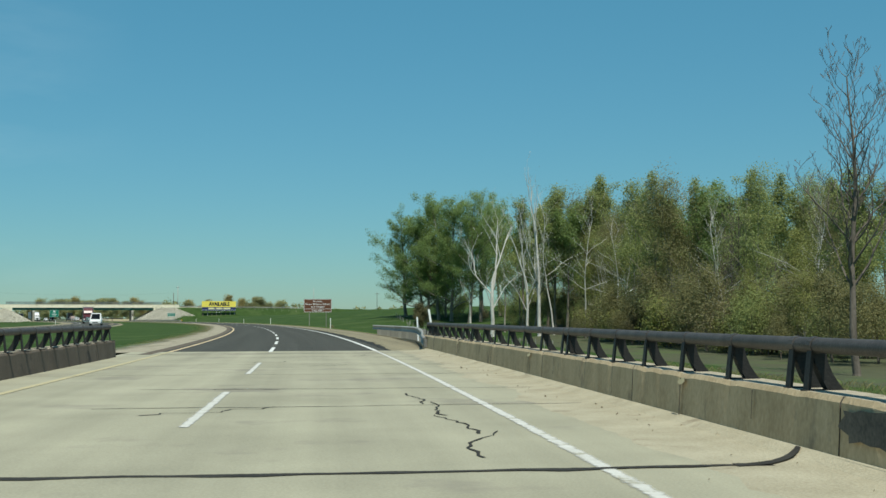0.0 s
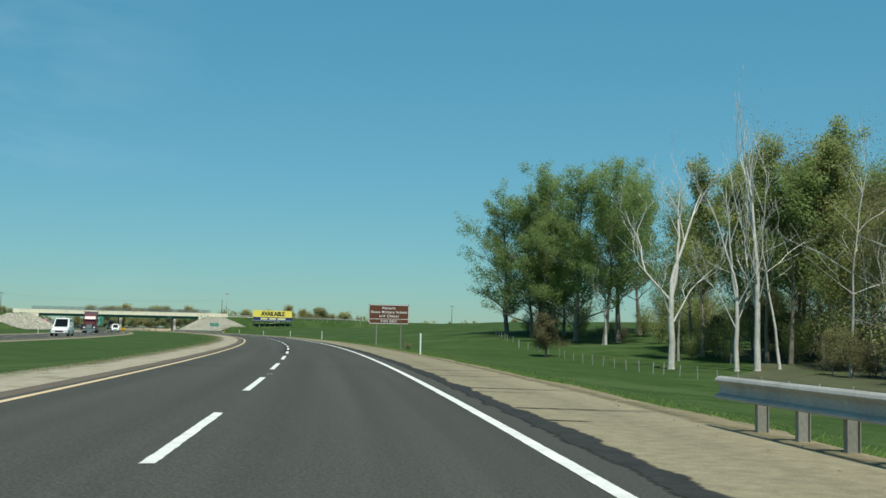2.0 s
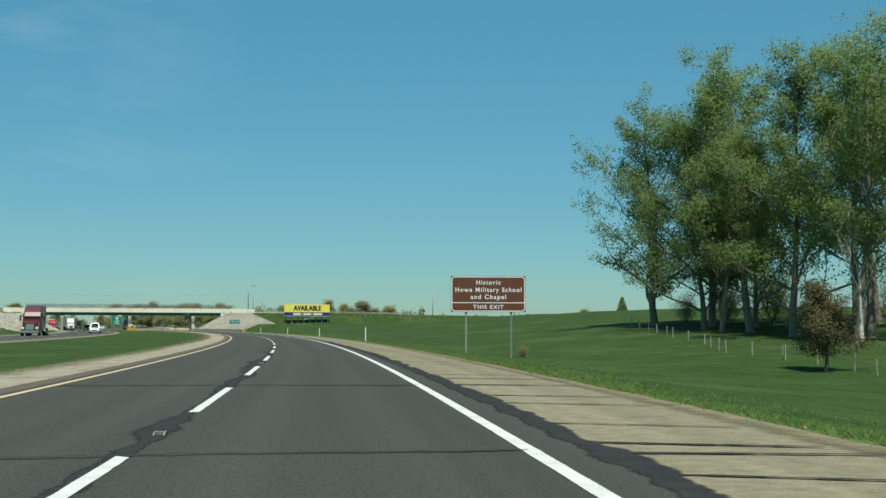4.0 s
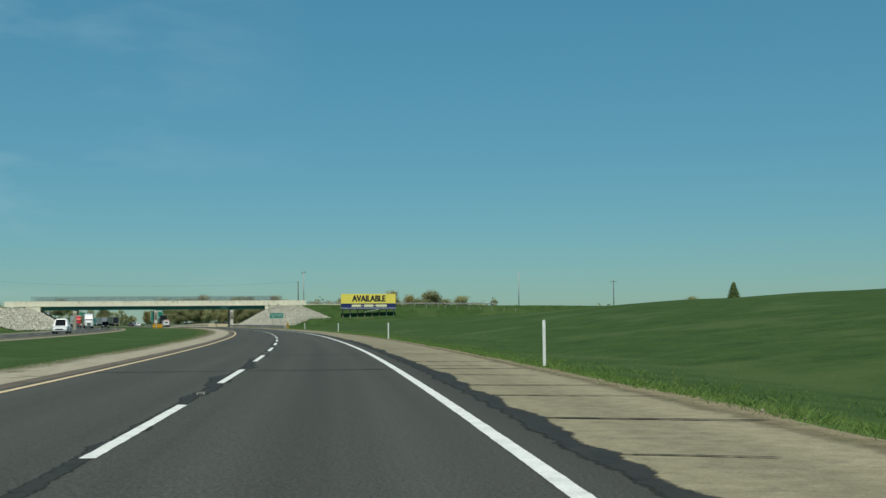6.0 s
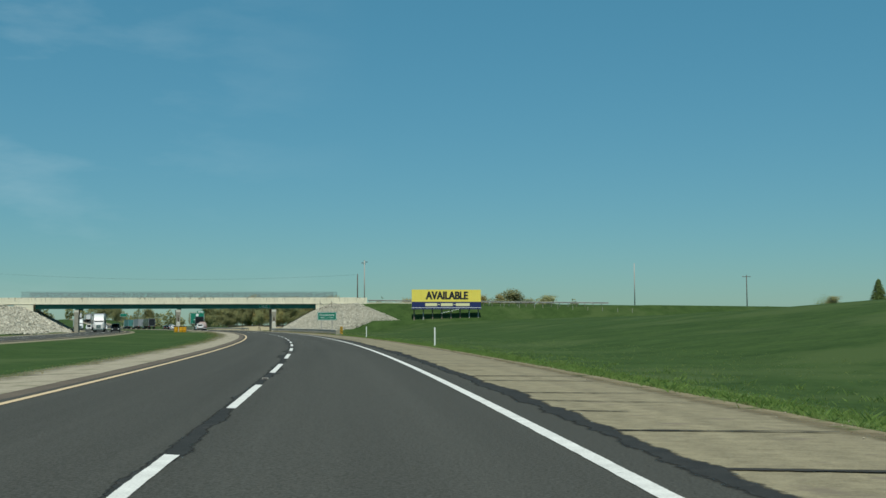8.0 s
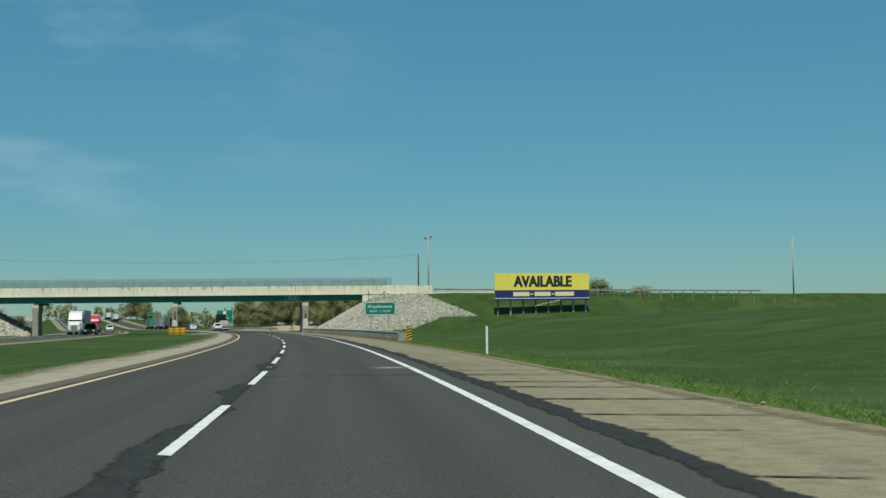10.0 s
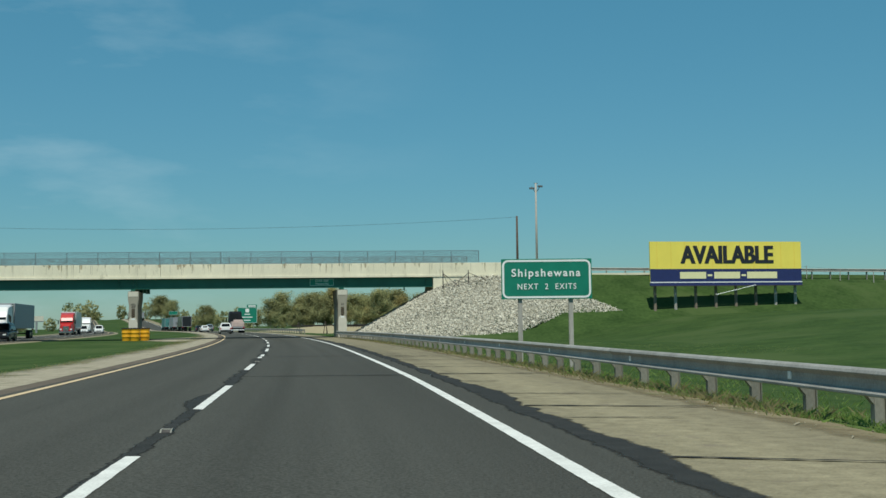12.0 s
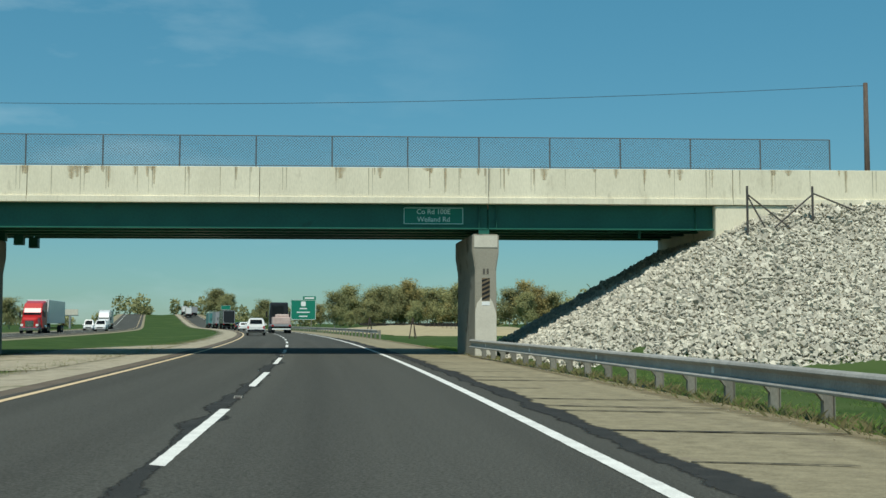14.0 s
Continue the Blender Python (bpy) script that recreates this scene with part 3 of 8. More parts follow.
def embankment(x, y):
    q = BRIDGE_INV @ Vector((x, y, 0))
    top = 5.75 + 0.3 * min(1, max(0, q.x - 6) / 4) - 0.0118 * min(max(q.x - 11, 0), 120)
    dv = max(0.6 - q.y, q.y - 9.4, 0)
    du = min(abs(max(2.6 - q.x, 0)), abs(max(q.x - ABUT_L + 2.6, 0)))
    far = max(0, abs(q.x) - 500)
    return top - 0.56 * math.hypot(du, dv) - far * 0.02


def ground_z(s, d):
    """Height of the ground beside the highway."""
    if d >= 7.2:
        i = 0
        while i < len(HILL) - 2 and s > HILL[i + 1][0]:
            i += 1
        t = min(max((s - HILL[i][0]) / (HILL[i + 1][0] - HILL[i][0]), 0), 1)
        t = t * t * (3 - 2 * t)
        a, b = np.interp(d, HILL_D, HILL[i][1]), np.interp(d, HILL_D, HILL[i + 1][1])
        z = a + (b - a) * t
    elif d > -5.55:
        z = -0.25
    elif d > -6.2:
        z = -0.06
    elif d > -20.5:
        z = -0.06 - 0.45 * math.sin(math.pi * (-6.2 - d) / 14.3) * min(1, max(0, abs(s - 508) - 16) / 25)
    elif d > -33:
        z = -0.25
    else:
        z = -0.05 - 0.5 * min(1, (-33 - d) / 10)
    p = way(s, d)
    if abs(d) < 400:
        z += 0.16 * noise.noise(Vector((p.x * 0.05, p.y * 0.05, 0))) * min(1, max(0, abs(d + 13) - 22) / 12)
        if 380 < s < 700 and (d > 7.2 or d < -33):
            e = embankment(p.x, p.y)
            q = BRIDGE_INV @ p
            z = max(z - (0.3 if e > z - 0.45 and -10 < q.y < 9 and ABUT_L - 9 < q.x < 9 else 0), e - (0.2 if q.y < 9 and q.x < 9 else 0))
    if s > 800 and -40 < d < 20:
        z += rise(s)
    if s < 40 and d > 6.6:
        z -= 0.8 * min(1, (40 - s) / 8) * min(1, (d - 6.6) / 2)
    return z


def ribbon(name, s0, s1, step, rows, mat, wave=None, parent=None, draped=False):
    """A strip along the highway; rows are (d, z) across it; draped: z is over the ground. wave(s, k): shift of row k sideways."""
    n = max(1, int(round((s1 - s0) / step)))
    vs, fs, uv, k = [], [], [], len(rows)
    for i in range(n + 1):
        s = s0 + (s1 - s0) * i / n
        for j, (d, z) in enumerate(rows):
            dd = d + (wave(s, j) if wave else 0)
            uv.append((dd, s))
            vs.append(way(s, dd, z + (ground_z(s, dd) if draped else rise(s) if s > 800 else 0)))
    for i in range(n):
        for j in range(k - 1):
            a = i * k + j
            fs.append((a, a + 1, a + k + 1, a + k))
    me = mesh_np(name, vs, fs, mat)
    me.uv_layers.new(name="along").data.foreach_set("uv", np.array(uv)[np.array(fs).ravel()].ravel())
    across = np.array([(j / (k - 1), q[1]) for i, q in enumerate(uv) for j in (i % k,)])
    me.uv_layers.new(name="across").data.foreach_set("uv", across[np.array(fs).ravel()].ravel())
    return part(name, me, mat, parent)


def build_ground():
    ss = [-3000, -1500, -800, -400, -200, -120] + list(range(-80, 720, 4)) + list(range(720, 1300, 20)) + [1400, 1600, 2000, 2600, 3200]
    dd = [-1250, -900, -600, -400, -250, -150, -100, -75, -60, -52, -46, -40, -36, -33, -31.5, -29, -25, -21.3, -20.4, -18, -15, -12, -9, -7.2, -6.2, -5.6, -5, -2, 2, 6.4,
          7.2, 8, 9, 10, 12, 14, 16, 18, 20, 22, 24, 26, 28, 30, 32, 34, 36, 39, 42, 45, 48, 52, 56, 60, 66, 74, 82, 90, 105, 120, 140, 170, 220, 300, 450, 700, 1200, 2200, 3600]
    vs = [way(s, d, ground_z(s, d)) for s in ss for d in dd]
    k = len(dd)
    fs = [(i * k + j, i * k + j + 1, (i + 1) * k + j + 1, (i + 1) * k + j) for i in range(len(ss) - 1) for j in range(k - 1)]
    ob = part("ground", mesh_np("ground", vs, fs, "grass"), "grass", smooth=True)
    return tagged(ob, "mown green spring grass over rolling ground beside the highway", "ground", kind="structure")


build_ground()


# ---- highway ----
def wiggle(seed, amp, scale):
    return lambda s: amp * (noise.noise(Vector((s * scale, seed * 7.3, 0))) + 0.5 * noise.noise(Vector((s * scale * 3.7, seed * 3.1, 5))))


ASPHALT_START, HWY_END = 41.6, 1500
road = ribbon("road", ASPHALT_START, HWY_END, 3.0, ((-4.4, -0.22), (-4.35, 0.0), (0.0, 0.008), (4.35, 0.0), (4.4, -0.22)), "asphalt")
tagged(road, "worn dark grey asphalt roadway of two lanes", "road", kind="structure")
road_2 = ribbon("road_opposite", -300, HWY_END, 4.0, ((-31.6, -0.22), (-31.5, 0.0), (-26.1, 0.01), (-21.4, 0.0), (-21.3, -0.22)), "asphalt")
tagged(road_2, "dark grey asphalt roadway of the opposite direction", "road", kind="structure")
deck = ribbon("bridge_deck", -120, ASPHALT_START - 0.02, 3.0, ((-4.95, -0.5), (-4.9, 0.0), (0.0, 0.006), (6.5, 0.0), (6.55, -0.5)), "concrete_road")
tagged(deck, "pale worn concrete bridge deck with cracks", "road", kind="structure")
_w1 = wiggle(1, 0.12, 0.35)
shoulder = ribbon("shoulder", ASPHALT_START, 1100, 2.0, ((4.36, -0.03), (4.42, -0.012), (7.35, -0.024), (7.6, -0.16)), "concrete_shoulder",
                  wave=lambda s, k: _w1(s) if k > 1 else 0)
tagged(shoulder, "pale buff concrete shoulder with dark sealed cracks", "shoulder", kind="structure")
_w2 = wiggle(2, 0.25, 0.2)
_w6 = wiggle(14, 0.16, 1.1)
verge = ribbon("gravel_verge", ASPHALT_START, 1100, 0.5, ((6.8, -0.012), (7.0, -0.010), (7.3, -0.014), (7.7, -0.075), (8.2, -0.40)), "dry_verge", wave=lambda s, k: (_w2(s) + _w6(s) if k > 2 else _w6(s + 20) * 0.6 if k < 2 else 0))
tagged(verge, "thin strip of dry brown earth and straw at the grass edge", "gravel", kind="structure")
turf = ribbon("verge_turf", 60, 525, 1.0, ((7.3, 0.0), (7.55, 0.03), (8.0, 0.03), (8.6, 0.03), (9.3, 0.02)), "turf", wave=lambda s, k: 1.3 * _w2(s * 0.6 + 7) if k > 2 else 0.5 * _w6(s), draped=True)
tagged(turf, "band of lush light green grass beside the shoulder", "grass", kind="structure")
_w3 = wiggle(3, 0.16, 0.25)
median_brown = ribbon("median_shoulder", ASPHALT_START - 3, 1100, 2.0, ((-3.80, 0.0), (-3.95, 0.0035), (-4.25, 0.003), (-4.42, -0.008)), "asphalt_brown", wave=lambda s, k: -0.5 * abs(_w3(s)) if k == 3 else 0.4 * _w3(s) if k == 0 else 0)
tagged(median_brown, "brown dusty asphalt shoulder edge", "shoulder", kind="structure")
_w4 = wiggle(4, 0.5, 0.12)
median_gravel = ribbon("median_gravel", ASPHALT_START, 1100, 2.0, ((-4.27, 0.0055), (-4.6, -0.002), (-5.4, -0.018), (-6.2, -0.035), (-6.9, -0.055)), "gravel", wave=lambda s, k: _w4(s) if k == 3 else 0.25 * _w3(s) if k == 0 else 0)
tagged(median_gravel, "pale gravel shoulder along the grass median", "gravel", kind="structure")
for n_, rows_ in (("opposite_shoulder_inner", ((-20.3, -0.2), (-20.6, -0.02), (-21.34, -0.006))), ("opposite_shoulder_outer", ((-31.46, -0.006), (-34.2, -0.03), (-34.6, -0.3)))):
    tagged(ribbon(n_, -300, 1100, 4.0, rows_, "concrete_shoulder"), "pale concrete shoulder of the opposite roadway", "shoulder", kind="structure")

apron = ribbon("gravel_apron", 494, 532, 1.0, ((-6.0, -0.026), (-9.0, -0.024), (-11.6, -0.07)), "gravel", wave=lambda s, k: (_w4(s) if k == 2 else 0) + (3.0 * max(0, abs(s - 512) - 8) / 11 if k else 0))
tagged(apron, "gravel apron in the median beside the overpass pier", "gravel", kind="structure")

# dark sealed edge that creeps over the shoulder, and the sealed seam along the lane line
_e1, _e2 = wiggle(5, 0.17, 0.4), wiggle(6, 0.12, 0.9)
_e5 = wiggle(15, 0.05, 2.3)
_e6 = wiggle(16, 0.035, 5.1)
ribbon("edge_seal", 42.2, 560, 0.12, ((4.19, 0.0045), (4.28, 0.0045), (4.37, 0.003), (4.44, -0.003), (4.53, -0.006)), "tar", wave=lambda s, k: ((_e1(s) + _e5(s) + _e6(s) + 0.1) * min(1, (s - 42) / 9) - 0.2 * max(0, 1 - (s - 42) / 9)) if k > 2 else (_e2(s) + _e6(s + 40) if k < 2 else 0), parent=road)
_e3, _e4 = wiggle(8, 0.42, 0.22), wiggle(9, 0.30, 0.30)
seam = ribbon("seam_seal", 118, 525, 0.12, ((-0.10, 0.0105), (0.08, 0.0105)), "tar", wave=lambda s, k: (-max(0, 0.85 * _e3(s) + 0.05) - 2 * abs(_e6(s)) if k == 0 else max(0, _e4(s)) + abs(_e6(s + 9))) - 0.03, parent=road)

# blown sand along the right-hand parapet
_e8 = wiggle(31, 0.45, 0.5)
tagged(ribbon("sand_strip", -30, ASPHALT_START, 0.3, ((4.35, -0.004), (4.6, 0.004), (5.1, 0.010), (5.4, 0.03), (5.6, 0.085)), "sand", wave=lambda s, k: _e8(s) + 0.5 * _e6(s) if k < 2 else 0, parent=deck))
# curl of sealant at the end of the first joint
bm = bm_new()
curl = [way(8.95 + 0.55 * (i / 10) ** 2, 4.8 + 0.77 * (i / 10) ** 0.8, 0.014 + 0.075 * (i / 10) ** 2) for i in range(11)]
vs_ = [(bm.verts.new(p - Vector((0, 0.10 * (1 - i / 30), 0))), bm.verts.new(p + Vector((0, 0.09 * (1 - i / 30), 0)))) for i, p in enumerate(curl)]
for a, b in zip(vs_, vs_[1:]):
    bm.faces.new((a[0], b[0], b[1], a[1]))
me_ = bpy.data.meshes.new("joint_sealant")
bm.to_mesh(me_)
bm.free()
me_.materials.append(M["crack_tar"])
part("joint_sealant", two_edges(me_), "crack_tar", deck)

# paint
_e7 = wiggle(21, 0.008, 2.9)
# the edge line drifts a few centimetres along its length
LINE_AT, LINE_BY = (44, 108, 222, 241, 272, 354, 389, 405, 421, 440, 471, 520), (-0.01, -0.04, -0.055, -0.03, -0.10, -0.085, -0.085, -0.14, -0.03, -0.065, 0.03, 0.03)
tagged(ribbon("edge_line", ASPHALT_START, 1100, 0.3, ((3.685, 0.0085), (3.855, 0.0085)), "white_paint", wave=lambda s, k: _e7(s + 50 * k) + float(np.interp(s, LINE_AT, LINE_BY)), parent=road))
ribbon("yellow_line", ASPHALT_START, 1100, 2.0, ((-3.62, 0.0085), (-3.47, 0.0085)), "yellow_paint", parent=road)
ribbon("edge_line", -40, ASPHALT_START, 0.25, ((3.66, 0.009), (3.82, 0.009)), "deck_paint", wave=lambda s, k: 1.6 * _e7(s + 50 * k), parent=deck)
ribbon("yellow_line", -40, ASPHALT_START, 2.0, ((-3.62, 0.009), (-3.47, 0.009)), "deck_yellow", parent=deck)
ribbon("edge_line", -200, 1100, 4.0, ((-29.9, 0.013), (-29.75, 0.013)), "white_paint", parent=road_2)
ribbon("yellow_line", -200, 1100, 4.0, ((-22.6, 0.013), (-22.45, 0.013)), "yellow_paint", parent=road_2)


def dash_mesh(seed, length=6.3, mat="white_paint"):
    rnd = random.Random(seed)
    n = 30
    vs, fs = [], []
    for i in range(n + 1):
        y = length * i / n
        for x in (-0.075, 0.075):
            vs.append((x + rnd.uniform(-0.006, 0.006), y + (rnd.uniform(-0.1, 0.1) if i in (0, n) else 0), 0))
    for i in range(n):
        fs.append((2 * i, 2 * i + 1, 2 * i + 3, 2 * i + 2))
    return two_edges(mesh_np("lane_dash", vs, fs, mat))


DASHES = [dash_mesh(i) for i in range(5)]
DECK_DASHES = [dash_mesh(7 + i, 6.1, "deck_paint") for i in range(5)]


def lane_dash(s, d, z, parent, k, length=6.3):
    ob = part("lane_dash", (DECK_DASHES if parent is deck else DASHES)[k % 5], "white_paint", parent)
    ob.matrix_world = road_pose(s, d, z, (heading(s + 6) - heading(s)) / 2) @ Matrix.Diagonal((1, length / 6.3, 1, 1))


for i in range(56):
    # a few dashes were painted late and a little to the left
    late = float(np.interp(i, (2, 3, 4, 5, 6, 7, 9), (0, 0.35, 0.7, 0.9, 0.8, 0.5, 0)))
    if i == 32:                           # half worn away
        lane_dash(427.2, -0.06, 0.0145, road, i, 4.8)
    elif i == 33:                         # broken by a crack
        lane_dash(438.2, -0.06, 0.0145, road, i, 1.8)
        lane_dash(440.6, -0.03, 0.0145, road, i + 1, 2.8)
    else:
        lane_dash(40.4 + 12.02 * i + late, -0.13 * late, 0.0145, road, i)
for i in range(5):
    lane_dash(24.7 - 12.02 * i, 0, 0.012, deck, i)


def lane_marker():
    """A low cast plate with two ramps and a reflector between them."""
    ob = thing("lane_marker", "small worn raised metal reflector on the lane line", "lane marker")
    bm = prism(bm_new(), [(-0.13, 0.0), (-0.07, 0.022), (0.07, 0.022), (0.13, 0.0)], -0.045, 0.045)
    bm.transform(Matrix.Rotation(radians(90), 4, "Z"))
    part("base_plate", bm, "rail_dark", ob)
    for x in (-0.055, 0.055):
        bm = prism(bm_new(), [(-0.15, 0.0), (-0.08, 0.032), (0.08, 0.032), (0.15, 0.0)], x - 0.009, x + 0.009)
        bm.transform(Matrix.Rotation(radians(90), 4, "Z"))
        part("ramp", bm, "galv_post", ob)
    part("reflector", box(bm_new(), -0.04, 0.04, -0.045, 0.0, 0.02, 0.034, 0.004), "galv_post", ob, "dull scratched reflector")
    return ob


marker = lane_marker()
marker.matrix_world = road_pose(241.4, 0, 0.0145)
for i in range(-8, 14):
    if i:
        ob = copy_thing(marker, road_pose(241.4 + 24.04 * i, 0, 0.0145))
        tagged(ob, "small worn raised metal reflector on the lane line", "lane marker", "markers on the lane line")
tagged(marker, "small worn raised metal reflector on the lane line", "lane marker", "markers on the lane line")
for i in range(60):
    lane_dash(60 + 12.02 * i, -26.15, 0.0145, road_2, i)


def crack_mesh(seed, length, width, mat, wander=1.0):
    """A wandering sealed crack along x."""
    rnd = random.Random(seed)
    n = 16 if length < 4 else 30
    vs, fs, y, sk = [], [], 0.0, rnd.uniform(-0.05, 0.03) if length < 4 else rnd.uniform(-0.02, 0.01)
    for i in range(n + 1):
        x = length * i / n
        y += rnd.uniform(-0.05, 0.05) * wander
        h = width * (0.45 + 0.55 * rnd.random()) * (0.25 if i == n else 1.1 - 0.45 * i / n if length < 4 else 1)
        vs += [(x, y + sk * x - h / 2, 0), (x, y + sk * x + h / 2, 0)]
    for i in range(n):
        fs.append((2 * i, 2 * i + 2, 2 * i + 3, 2 * i + 1))
    return two_edges(mesh_np("sealed_crack", vs, fs, mat))


PATCH_AT = 360.3
CRACKS = [crack_mesh(i, (2.6, 2.5, 2.65, 0.9, 2.6, 2.65, 1.4, 2.5)[i], (0.19, 0.15, 0.22, 0.14, 0.17, 0.24, 0.12, 0.16)[i], "crack_tar", 0.16) for i in range(8)]
rnd = random.Random(4)
shoulder_cracks = [51.85, 54.85, 57.9, 62.5, 70.3, 82.5, 85.1, 90.3, 91.9, 95.7, 129.5, 134.2, 138.0, 143.9, 226.2, 228.1, 231.2, 236.6, 239.0, 358.2, 361.1, 364.9, 369.2]
s = 99.0
while s < 520:
    if min(abs(s - q) for q in shoulder_cracks) > (0.7 if s > 430 else 1.4):
        shoulder_cracks.append(s)
    s += rnd.choice((0.9, 2.1, 2.9, 3.4, 4.2)) if s < 430 else rnd.choice((0.75, 0.95, 1.5)) if s < 462 else rnd.choice((0.9, 1.6, 2.3, 3.0))
for s in shoulder_cracks:
    ob = part("sealed_crack", CRACKS[rnd.randrange(8)], "tar", shoulder)
    ob.matrix_world = road_pose(s + 0.3, 4.52 + rnd.uniform(-0.05, 0.08), -0.004, rnd.uniform(-21, -13)) @ Matrix.Diagonal((rnd.uniform(0.88, 1.05), rnd.uniform(0.7, 1.25), 1, 1))
LANE_CRACKS = [crack_mesh(20 + i, 7.1, (0.34, 0.46, 0.38, 0.52)[i], "lane_crack", 1.4) for i in range(4)]
for i, s in enumerate((104, 129.6, 143.2, 156, 190, 226.4, 239.3, 318, 356.2, 390, 423.3, 440.0)):
    ob = part("sealed_crack", LANE_CRACKS[3 if s > 400 else i % 4], "lane_crack", road)
    half = s > 230                        # these begin at the lane seam
    ob.matrix_world = road_pose(s, -0.2 if half else -3.4, 0.0125, rnd.uniform(-1, 1)) @ Matrix.Diagonal((0.55 if half else 1, 1, 1, 1))
    if s > 84:
        part("sealed_crack", CRACKS[(2, 5)[i % 2]], "crack_tar", shoulder).matrix_world = road_pose(s, 4.40, -0.003, -9)
# short cracks across the gravel side of the median shoulder
s = 62.0
while s < 520:
    part("sealed_crack", CRACKS[rnd.choice((3, 6))], "crack_tar", median_gravel).matrix_world = road_pose(s, -5.95, -0.024, rnd.uniform(-4, 14)) @ pose(0, 0, 0, 0, -1.2) @ Matrix.Diagonal((rnd.uniform(0.8, 1.2), rnd.uniform(0.5, 1.0), 1, 1))
    s += rnd.choice((1.8, 2.6, 3.4, 5.5))
# a pale worn repair beside the edge line
repair = ribbon("road_repair", PATCH_AT - 0.5, PATCH_AT + 0.5, 0.1, ((2.6, 0.0105), (3.0, 0.0105), (3.4, 0.0100), (3.75, 0.0095)), "repair", wave=lambda s, k: 0.5 * _w6(s * 3 + k), parent=road)
# cracks and joints of the concrete deck
for i, s in enumerate((8.9, 15.5, 19.6, 24.4, 29.8, 34.9, 38.6)):
    me_ = crack_mesh(40 + i, 10.1 if i in (0, 3, 6) else 7.5, 0.20 if i in (0, 6) else 0.06, "crack_tar")
    ob = part("sealed_crack", me_, "tar", deck)
    ob.matrix_world = road_pose(s, -4.7 if i in (0, 3, 6) else -1.5, 0.0105, 0)
for i in range(8):
    ob = part("sealed_crack", crack_mesh(60 + i, rnd.uniform(0.9, 2.2), 0.06, "crack_tar", 3.4), "tar", deck)
    ob.matrix_world = road_pose(rnd.uniform(14, 40), rnd.uniform(-2.0, 3.4), 0.0105, rnd.uniform(-30, 60))
# one long crack runs along the lane beside the edge line
for i, (s, d, turn) in enumerate(((9.7, 2.88, 82), (11.7, 3.1, 92), (13.9, 3.02, 94), (15.8, 2.94, 91))):
    part("sealed_crack", crack_mesh(80 + i, 2.3, 0.05, "crack_tar", 1.2), "tar", deck).matrix_world = road_pose(s, d, 0.0108, turn)


